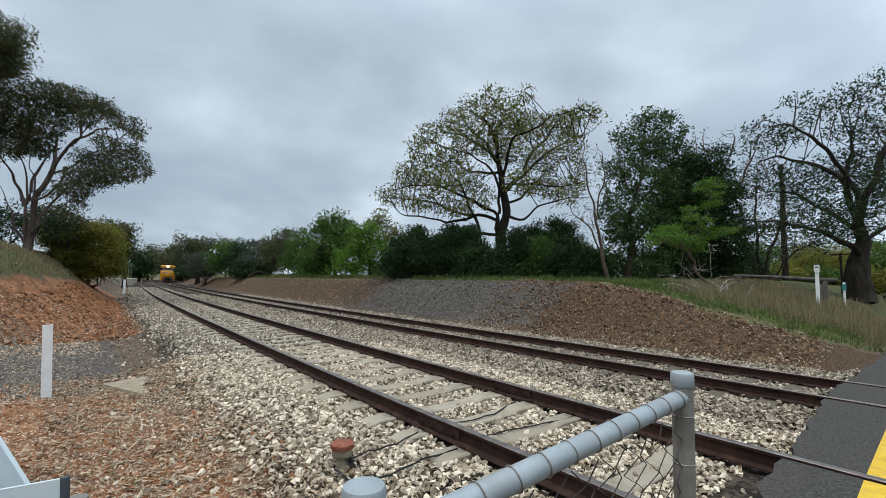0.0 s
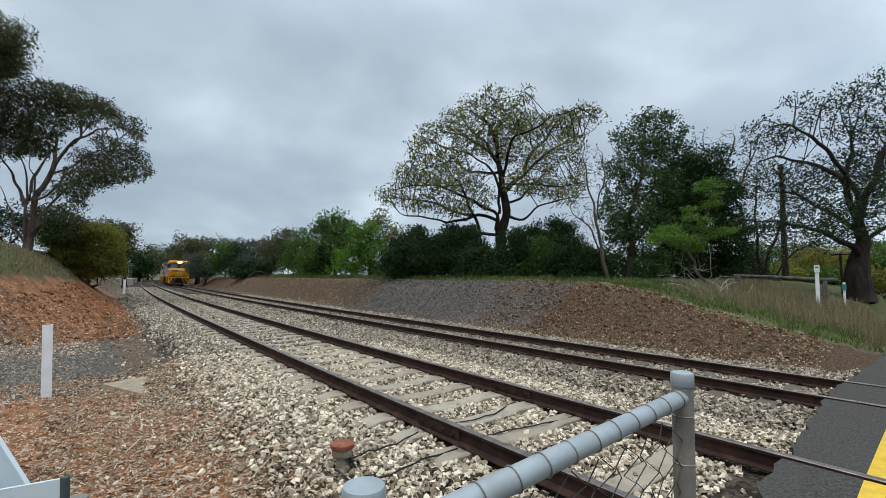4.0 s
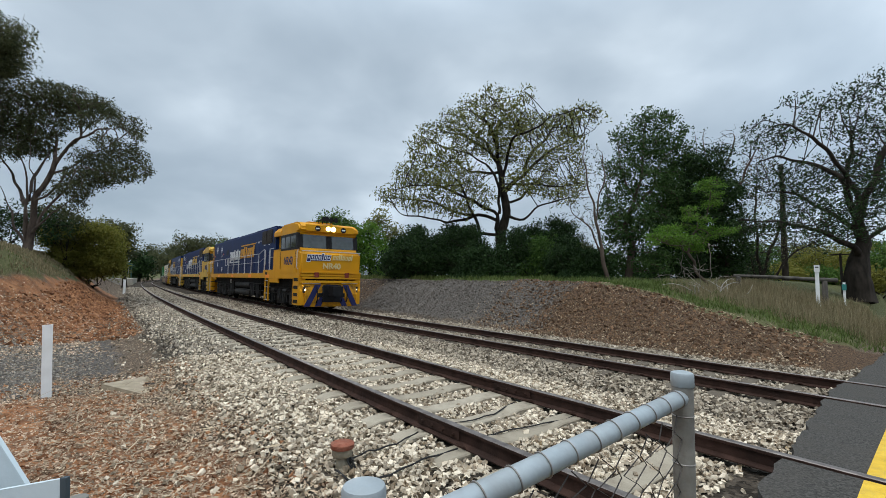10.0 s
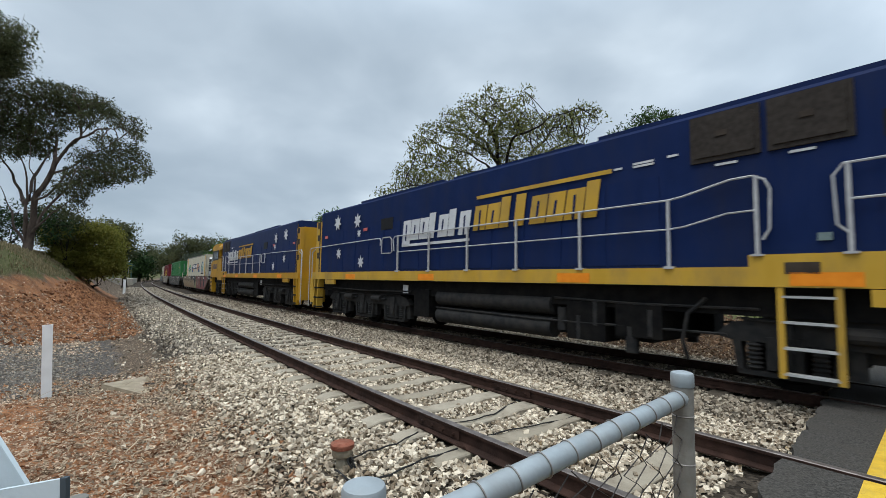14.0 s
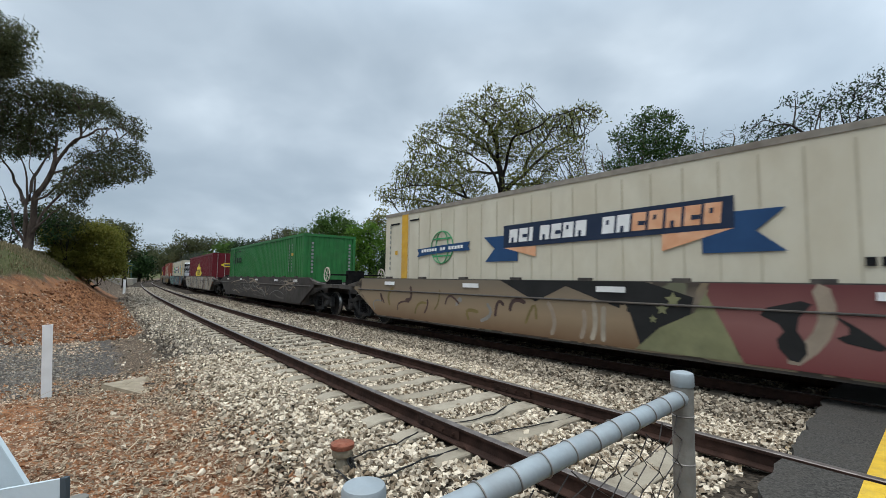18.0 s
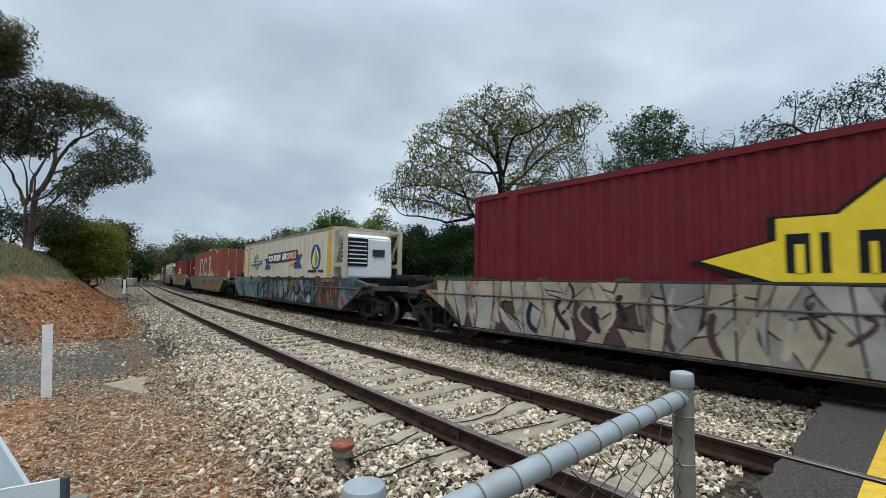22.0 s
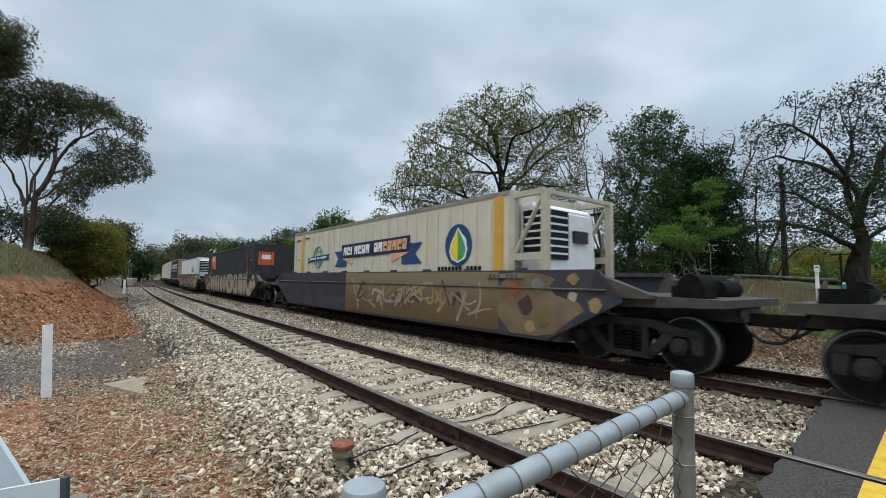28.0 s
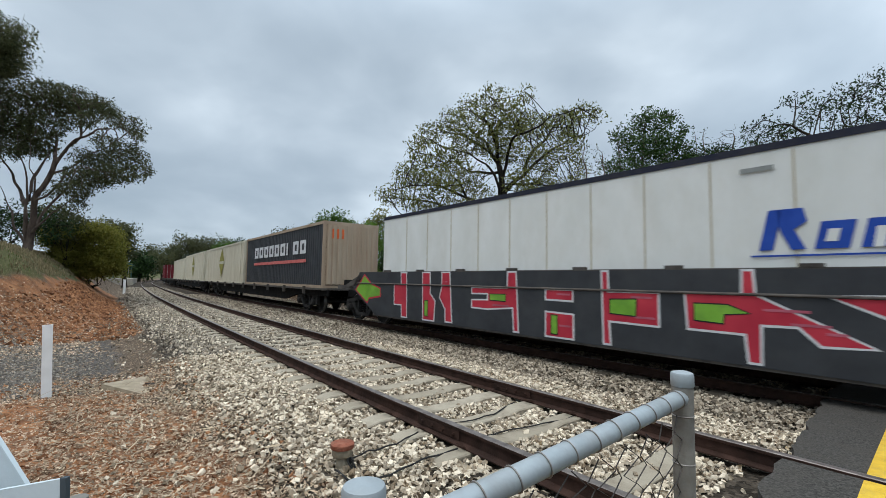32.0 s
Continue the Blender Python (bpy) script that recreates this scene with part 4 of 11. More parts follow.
def wagon_side_material(name, base, tones, scale=1.1, seed=0.0, cover=0.55, stretch=(1, 1, 1.6), edges=None):
    """Weathered wagon paint under sprayed colour fields with hard-edged outlines."""
    m = bpy.data.materials.new(name)
    m.use_nodes = True
    nt = m.node_tree
    n, k = nt.nodes.new, nt.links.new
    b = nt.nodes["Principled BSDF"]
    tc, mp = n("ShaderNodeTexCoord"), n("ShaderNodeMapping")
    mp.inputs["Location"].default_value = (seed, 0, seed * 0.37)
    mp.inputs["Scale"].default_value = stretch
    k(tc.outputs["Object"], mp.inputs[0])
    field = n("ShaderNodeTexNoise")
    field.inputs["Scale"].default_value, field.inputs["Detail"].default_value = scale, 1.5
    field.inputs["Distortion"].default_value = 1.6
    k(mp.outputs[0], field.inputs[0])
    spread = n("ShaderNodeMapRange")
    spread.inputs["From Min"].default_value, spread.inputs["From Max"].default_value = 0.28, 0.72
    k(field.outputs["Fac"], spread.inputs[0])
    ramp = n("ShaderNodeValToRGB")
    ramp.color_ramp.interpolation = "LINEAR"
    e = ramp.color_ramp.elements
    while len(e) < 2 * len(tones):
        e.new(0.5)
    for i, c in enumerate(tones):
        for j, f in ((0, 0.06), (1, 0.94)):
            e[2 * i + j].position, e[2 * i + j].color = (i + f) / len(tones), (*c, 1)
    k(spread.outputs[0], ramp.inputs[0])
    grime = n("ShaderNodeTexNoise")
    grime.inputs["Scale"].default_value, grime.inputs["Detail"].default_value = 2.2, 8
    k(tc.outputs["Object"], grime.inputs[0])
    old = n("ShaderNodeValToRGB")
    old.color_ramp.elements[0].position, old.color_ramp.elements[1].position = 0.3, 0.7
    old.color_ramp.elements[0].color = (*[v * 0.7 for v in base], 1)
    old.color_ramp.elements[1].color = (*[v * 1.35 for v in base], 1)
    k(grime.outputs["Fac"], old.inputs[0])
    area = n("ShaderNodeTexNoise")
    area.inputs["Scale"].default_value, area.inputs["Detail"].default_value = 0.45, 2
    k(mp.outputs[0], area.inputs[0])
    rng = n("ShaderNodeMapRange")
    lo = 0.72 - 0.45 * cover
    rng.inputs["From Min"].default_value, rng.inputs["From Max"].default_value = lo - 0.02, lo + 0.05
    rng.inputs["To Max"].default_value = 0.9
    k(area.outputs["Fac"], rng.inputs[0])
    mx2 = n("ShaderNodeMix")
    mx2.data_type = "RGBA"
    k(rng.outputs[0], mx2.inputs[0])
    k(old.outputs[0], mx2.inputs[6])
    k(ramp.outputs[0], mx2.inputs[7])
    k(mx2.outputs[2], b.inputs["Base Color"])
    b.inputs["Roughness"].default_value = 0.65
    b.inputs["Specular IOR Level"].default_value = 0.15
    bp = n("ShaderNodeBump")
    bp.inputs["Strength"].default_value, bp.inputs["Distance"].default_value = 0.15, 0.02
    k(grime.outputs["Fac"], bp.inputs["Height"])
    k(bp.outputs[0], b.inputs["Normal"])
    return m


def stroke_outline(pts, w, square):
    """The outline of a thick brush stroke through three points."""
    a, b, c = (Vector(q) for q in pts)
    path = [a * (1 - t) ** 2 + b * 2 * t * (1 - t) + c * t * t for t in (0, 0.2, 0.4, 0.6, 0.8, 1)]
    left, right = [], []
    for i, q in enumerate(path):
        d = (path[min(i + 1, 5)] - path[max(i - 1, 0)]).normalized()
        nrm = Vector((-d.y, d.x)) * w
        left.append(q + nrm)
        right.append(q - nrm)
    d0, d1 = (path[0] - path[1]).normalized() * w, (path[5] - path[4]).normalized() * w
    tip = [path[5] + d1] if not square else []
    tail = [path[0] + d0] if not square else []
    return [tuple(q) for q in left + tip + right[::-1] + tail]


def well_panel(bm, top):
    for s in (-1, 1):
        y0, y1 = sorted((s * 1.33, s * 1.40))
        prism(bm, [(-9.0, 1.12), (-7.45, 0.34), (7.45, 0.34), (9.0, 1.12), (9.0, 1.22), (8.55, top + 0.05), (-8.55, top + 0.05), (-9.0, 1.22)], "y", y0, y1)




def well_wagon(label, side_mat, top=1.42, frame_mat=None, brake_end=1, hand_brake=True, markers=False):
    """A five-unit set's well wagon; x forward, rail top at z 0."""
    W = thing("well_wagon", label, "freight wagon", "well wagons of the train")
    fm = frame_mat or M["wagon"]
    bm = bmesh.new()
    well_panel(bm, top)
    part("well_side", bm, side_mat, W, "sprayed and weathered side sheets")
    for s in (-1, 1):
        part("top_chord", boxes((-8.56, 8.56, *sorted((s * 1.26, s * 1.397)), top - 0.02, top + 0.07), bevel=0.01), fm, W)
        part("side_ledge", made(prism, [(s * 1.39, top - 0.27), (s * 1.428, top - 0.295), (s * 1.428, top - 0.31), (s * 1.39, top - 0.325)], "x", -8.7, 8.7), fm, W)
        part("lower_sill", boxes((-7.45, 7.45, *sorted((s * 1.2, s * 1.385)), 0.30, 0.35)), fm, W)
        for i in range(9):
            part("latch_block", boxes((-7.0 + i * 1.7, -6.75 + i * 1.7, *sorted((s * 1.3, s * 1.40)), top + 0.068, top + 0.12)), fm, W)
    part("well_floor", boxes((-7.4, 7.4, -1.3, 1.3, 0.28, 0.34)), M["under"], W)
    for e in (-1, 1):
        bm = bmesh.new()
        box(bm, *sorted((e * 8.2, e * 10.45)), -0.45, 0.45, 0.86, 1.16)
        prism(bm, [(e * 8.0, 1.05), (e * 9.0, 1.05), (e * 10.5, 1.10), (e * 10.5, 1.22), (e * 9.0, 1.26), (e * 8.0, 1.26)], "y", -1.25, 1.25)
        box(bm, *sorted((e * 7.4, e * 7.7)), -1.33, 1.33, 0.3, 1.3)
        part("end_platform", bm, fm, W)
        for s in (-1, 1):
            part("end_gusset", made(prism, [(e * 8.5, top), (e * 9.5, 1.26), (e * 9.5, 1.20), (e * 8.3, 1.20)], "y", *sorted((s * 1.22, s * 1.40))), fm, W)
        b = part("bogie", BOGIE_ME, None, W, "dark grey two-axle bogie")
        b.location = (e * 8.9, 0, 0)
        for x in (-0.17, 0.0, 0.17):
            for q in (-1.0, 1.0):
                part("coil_spring", SPRING_ME, None, b).location = (x, q, 0)
        for a in (-0.875, 0.875):
            wheelset(W, e * 8.9 + a, 0.46, WHEEL_ME)
        part("drawbar", boxes((*sorted((e * 10.3, e * 10.82)), -0.12, 0.12, 0.80, 1.0)), M["under"], W)
        for y in (-0.5, 0.5):
            bm = bmesh.new()
            pipe_run(bm, [(e * 10.4, y, 1.05), (e * 10.55, y, 0.75), (e * 10.7, y, 0.62), (e * 10.83, y, 0.6)], 0.028, 6)
            part("brake_hose", bm, M["black"], W)
        part("brake_valve", boxes((*sorted((e * 9.7, e * 10.2)), -1.15, -0.7, 1.22, 1.42), bevel=0.02), M["under"], W)
        part("brake_cylinder", made(tube, (e * 9.9, 0.1, 1.36), (e * 9.9, 0.9, 1.36), 0.16, 0.16, 12), M["under"], W, smooth=True)
    # hand brake wheels on a stand
    e = brake_end
    if not hand_brake:
        bm = bmesh.new()
        tube(bm, (e * 9.75, -0.6, 1.42), (e * 9.75, 0.6, 1.42), 0.2, 0.2, 16)
        part("air_tank", bm, M["under"], W, smooth=True)
    if hand_brake:
        part("brake_stand", boxes((*sorted((e * 9.8, e * 10.05)), -0.35, 0.35, 1.2, 1.78), (*sorted((e * 9.86, e * 9.98)), -1.2, 1.2, 1.58, 1.64), bevel=0.01), M["under"], W)
    for s in (-1, 1) if hand_brake else ():
        bm = bmesh.new()
        ring = [(e * 9.92 + 0.27 * math.cos(k * math.tau / 24), s * 1.22, 1.62 + 0.27 * math.sin(k * math.tau / 24)) for k in range(25)]
        pipe_run(bm, ring, 0.022, 6)
        for i in range(6):
            a = i * math.tau / 6 + 0.3
            tube(bm, (e * 9.92, s * 1.22, 1.62), (e * 9.92 + 0.27 * math.cos(a), s * 1.22, 1.62 + 0.27 * math.sin(a)), 0.014, 0.014, 5)
        part("hand_brake_wheel", bm, M["brake_wheel"], W, "pale six-spoked hand brake wheel")
    for x in (-7.0, -3.4, 0.2, 3.8, 6.6) if markers else ():
        for s in (-1, 1):
            decal("white_marker", [quad(x * -s, x * -s + 0.55, top - 0.13, top - 0.03)], M["white"], W, s, 1.426)
    for s in (-1, 1):
        decal("number_plate", [quad(6.3 * -s - 0.55, 6.3 * -s + 0.55, top - 0.10, top)], M["plate_tan"], W, s, 1.426)
        decal("plate_bars", [quad(6.3 * -s - 0.46 + i * 0.13, 6.3 * -s - 0.46 + i * 0.13 + 0.06, top - 0.08, top - 0.02) for i in range(7) if i != 3], M["wagon"], W, s, 1.433)
    return W


M["faint_print"] = mat("faded_print", (0.17, 0.19, 0.18), (0.26, 0.27, 0.26), 6, 0.6, bump=0.0)
M["plate_tan"] = mat("plate_tan", (0.16, 0.14, 0.11), (0.24, 0.21, 0.17), 6, 0.6, bump=0.03, dirt=(0.1, 0.08, 0.06))
M["wagon"] = mat("wagon_grime", (0.045, 0.04, 0.037), (0.085, 0.076, 0.068), 4, 0.65, bump=0.2, dirt=(0.13, 0.10, 0.075), dirt_amount=0.6)
M["brake_wheel"] = mat("pale_wheel_paint", (0.42, 0.38, 0.30), (0.58, 0.54, 0.45), 9, 0.5, bump=0.05, dirt=(0.3, 0.13, 0.05))

# ---------- containers ----------


def corrugated(bm, x0, x1, y0, y1, z0, z1, pitch=0.25, depth=0.024):
    """Corrugated shell: ribbed sides and ends, flat roof."""
    def wave(a, b):
        n = max(2, int(round((b - a) / pitch)))
        st = (b - a) / n
        pts = []
        for i in range(n):
            t = a + i * st
            pts += [(t, 0), (t + st * 0.30, 0), (t + st * 0.42, depth), (t + st * 0.78, depth), (t + st * 0.90, 0)]
        return pts + [(b, 0)]
    loop = [(t, y0 + d) for t, d in wave(x0, x1)] + [(x1 - d, t) for t, d in wave(y0, y1)][1:] + [(x1 + x0 - t, y1 - d) for t, d in wave(x0, x1)][1:] + [(x0 + d, y1 + y0 - t) for t, d in wave(y0, y1)][1:-1]
    lo, hi = [bm.verts.new((x, y, z0)) for x, y in loop], [bm.verts.new((x, y, z1)) for x, y in loop]
    c = len(loop)
    for i in range(c):
        bm.faces.new((lo[i], lo[(i + 1) % c], hi[(i + 1) % c], hi[i]))
    bm.faces.new(hi)
    bm.faces.new(lo[::-1])


def frame_bars(bm, x0, x1, y0, y1, z0, z1, w=0.12):
    for x in (x0, x1 - w):
        for y in (y0, y1 - w):
            box(bm, x, x + w, y, y + w, z0, z1)
    for z in (z0, z1 - w):
        for y in (y0, y1 - w):
            box(bm, x0, x1, y, y + w, z + 0.002, z + w - 0.002)
        for x in (x0, x1 - w):
            box(bm, x, x + w, y0 + 0.002, y1 - 0.002, z + 0.004, z + w - 0.004)


def castings(C, paint, x0, x1, y0, y1, z0, z1):
    for x in (x0 - 0.004, x1 - 0.174):
        for y in (y0 - 0.006, y1 - 0.156):
            for z in (z0 - 0.004, z1 - 0.114):
                part("corner_casting", boxes((x, x + 0.178, y, y + 0.162, z, z + 0.118)), paint, C)


def container(name, label, paint, length=14.63, z0=0.36, height=2.94, width=2.5, frame_paint=None, doors="front", rods=None):
    C = thing(name, label, "shipping container", "containers on the train")
    h, w = length / 2, width / 2
    z1 = z0 + height
    bm = bmesh.new()
    corrugated(bm, -h + 0.03, h - 0.03, -w + 0.025, w - 0.025, z0 + 0.05, z1 - 0.03)
    part("shell", bm, paint, C)
    bm = bmesh.new()
    frame_bars(bm, -h, h, -w, w, z0, z1)
    if length > 13:
        for x in (-6.1, 6.1):
            for y in (-w - 0.003, w - 0.057):
                box(bm, x - 0.14, x + 0.14, y, y + 0.06, z0 + 0.1, z1 - 0.1)
    part("frame", bm, frame_paint or paint, C)
    castings(C, frame_paint or paint, -h, h, -w, w, z0, z1)
    if doors:
        e = 1 if doors == "front" else -1
        for s in (-1, 1):
            part("door", boxes((*sorted((e * (h - 0.06), e * (h + 0.012))), *sorted((s * 0.015, s * (w - 0.12))), z0 + 0.13, z1 - 0.13), bevel=0.01), paint, C)
            for q in (0.28, 0.85):
                bm = bmesh.new()
                tube(bm, (e * (h + 0.04), s * q, z0 + 0.05), (e * (h + 0.04), s * q, z1 - 0.06), 0.02, 0.02, 8)
                box(bm, *sorted((e * (h + 0.012), e * (h + 0.06))), s * q - 0.05, s * q + 0.05, z0 + 1.0, z0 + 1.06)
                part("lock_rod", bm, rods or M["lockrod"], C)
    return C


M["cream_letter"] = mat("cream_lettering", (0.44, 0.41, 0.32), (0.54, 0.50, 0.40), 3, 0.6, bump=0.0, dirt=(0.3, 0.2, 0.14), dirt_amount=0.4)
M["lockrod"] = mat("galvanised_rod", (0.35, 0.33, 0.32), (0.5, 0.48, 0.46), 8, 0.45, metal=0.6, bump=0.05)
M["green_box"] = mat("green_container_paint", (0.022, 0.13, 0.035), (0.03, 0.165, 0.045), 2.5, 0.5, bump=0.04, dirt=(0.06, 0.09, 0.05), dirt_amount=0.35)
M["red_box"] = mat("dark_red_container_paint", (0.11, 0.008, 0.013), (0.15, 0.013, 0.02), 2.5, 0.5, bump=0.04, dirt=(0.10, 0.03, 0.03), dirt_amount=0.4)
M["rust_box"] = mat("rust_red_container_paint", (0.22, 0.055, 0.032), (0.29, 0.075, 0.043), 2.5, 0.6, bump=0.05, dirt=(0.20, 0.10, 0.07), dirt_amount=0.45)
M["dark_box"] = mat("charcoal_container_paint", (0.028, 0.03, 0.034), (0.04, 0.043, 0.048), 2.5, 0.55, bump=0.04, dirt=(0.07, 0.07, 0.07), dirt_amount=0.35)
M["cream_box"] = mat("cream_panel_paint", (0.52, 0.47, 0.36), (0.60, 0.56, 0.45), 1.6, 0.5, bump=0.03, dirt=(0.36, 0.31, 0.22), dirt_amount=0.4, stretch=(1, 1, 0.5))
M["white_box"] = mat("white_panel_paint", (0.60, 0.61, 0.58), (0.68, 0.69, 0.67), 1.6, 0.5, bump=0.03, dirt=(0.48, 0.46, 0.40), dirt_amount=0.4, stretch=(1, 1, 0.5))
M["banner"] = mat("banner_blue", (0.015, 0.05, 0.13), (0.02, 0.065, 0.16), 3, 0.5, bump=0.0)
M["banner_dark"] = mat("banner_navy", (0.012, 0.022, 0.05), (0.018, 0.03, 0.06), 3, 0.5, bump=0.0)
M["banner_orange"] = mat("banner_orange", (0.62, 0.30, 0.16), (0.70, 0.40, 0.24), 5, 0.5, bump=0.0)
M["teal"] = mat("logo_teal", (0.03, 0.16, 0.15), (0.04, 0.20, 0.18), 5, 0.5, bump=0.0)
M["logo_yellow"] = mat("logo_yellow", (0.72, 0.52, 0.03), (0.8, 0.6, 0.05), 5, 0.5, bump=0.0)
M["logo_green"] = mat("logo_green", (0.05, 0.25, 0.10), (0.07, 0.32, 0.14), 5, 0.5, bump=0.0)
M["amber_bar"] = mat("amber_post_paint", (0.55, 0.30, 0.03), (0.64, 0.37, 0.05), 4, 0.5, bump=0.03, dirt=(0.3, 0.2, 0.1))
M["frame_cream"] = mat("cream_frame_paint", (0.42, 0.38, 0.28), (0.5, 0.46, 0.36), 4, 0.55, bump=0.05, dirt=(0.25, 0.2, 0.13))
M["roof_edge"] = mat("weathered_roof_edge", (0.20, 0.18, 0.15), (0.32, 0.29, 0.24), 4, 0.6, bump=0.05, dirt=(0.1, 0.07, 0.05), dirt_amount=0.6)
M["stripe_rust"] = mat("dull_rust_orange", (0.16, 0.035, 0.012), (0.24, 0.055, 0.018), 4, 0.6, bump=0.03)
M["unit_white"] = mat("fridge_unit_white", (0.68, 0.69, 0.70), (0.76, 0.77, 0.78), 3, 0.4, bump=0.02)
M["orange_panel"] = mat("orange_panel", (0.55, 0.09, 0.02), (0.62, 0.12, 0.03), 4, 0.5, bump=0.02)
M["bright_blue"] = mat("bright_blue_letter", (0.012, 0.05, 0.30), (0.02, 0.07, 0.36), 4, 0.45, bump=0.0)


def reefer(label, paint, band, unit_grille, art):
    """A refrigerated container, its cooling unit in an open frame at the leading end."""
    C = thing("refrigerated_container", label, "shipping container", "containers on the train")
    z0, z1, w = 0.36, 3.49 if band else 3.43, 1.25
    part("body", boxes((-7.3, 6.25, -w + 0.012, w - 0.012, z0, z1 - 0.02), bevel=0.02), paint, C)
    for i in range(24 if band else 12):
        part("panel_seam", SEAM, None, C).location = (-6.02 + i * (0.51 if band else 1.02), 0, 0)
    part("roof_rail", boxes((-7.31, 6.26, -w - 0.004, -w + 0.08, z1 - 0.1, z1), (-7.31, 6.26, w - 0.08, w + 0.004, z1 - 0.1, z1), (-7.2, 6.2, -1.1, 1.1, z1 - 0.015, z1 + 0.02), bevel=0.008), M["roof_edge"] if band else M["roof_dark"], C)
    for x in (-6.37, 5.78) if band else ():
        part("corner_post", boxes((x, x + 0.30, -w - 0.006, w + 0.006, z0, z1 - 0.1)), M["amber_bar"], C, "amber post")
    part("end_panel", boxes((6.2, 6.3, -w + 0.05, w - 0.05, z0 + 0.1, z1 - 0.05)), M["frame_cream"] if band else M["white_box"], C)
    # open end frame
    bm = bmesh.new()
    for s in (-1, 1):
        box(bm, 6.26, 6.42, *sorted((s * 1.08, s * w)), z0, z1 - 0.02)
        box(bm, 7.15, 7.3, *sorted((s * 1.12, s * w)), z0, z1 - 0.12)
        box(bm, 6.4, 7.2, *sorted((s * 1.14, s * w)), z1 - 0.2, z1 - 0.08)
        box(bm, 6.4, 7.2, *sorted((s * 1.14, s * w)), z0 + 1.55, z0 + 1.7)
        tube(bm, (6.42, s * 1.2, z0 + 1.7), (7.18, s * 1.2, z1 - 0.2), 0.05, 0.05, 6)
    box(bm, 7.17, 7.29, -1.2, 1.2, z1 - 0.2, z1 - 0.12)
    part("end_frame", bm, M["frame_cream"] if band else M["white_box"], C)
    bm = bmesh.new()
    prism(bm, [(6.3, 1.5), (6.98, 1.5), (7.0, 1.9), (6.92, 3.05), (6.72, 3.2), (6.3, 3.2)], "y", -0.98, 0.98)
    soften(bm, 0.05, 2)
    part("cooling_unit", bm, M["unit_white"], C, "white refrigeration unit", smooth=True)
    part("unit_grille", boxes((6.45, 7.04, -0.99, -0.15 if band else 0.6, 1.95, 3.02), bevel=0.02), M["black"], C, "black louvred grille")
    for i in range(6):
        z = 2.05 + i * 0.16
        part("louvre", boxes((7.035, 7.06, -0.95, -0.2 if band else 0.55, z, z + 0.045), (6.5, 7.04, -1.0, -0.985, z, z + 0.045)), unit_grille, C)
    part("unit_base", boxes((6.35, 7.05, -0.95, 0.95, 1.3, 1.5)), M["under"], C)
    part("unit_badge", boxes((6.95, 7.045, 0.1, 0.6, 2.35, 2.62)), M["dark_box"], C)
    art(C, w + 0.003)
    return C


SEAM = mesh_of("panel_seam", boxes((-0.012, 0.012, -1.247, 1.247, 0.45, 3.3)), M["frame_cream"])


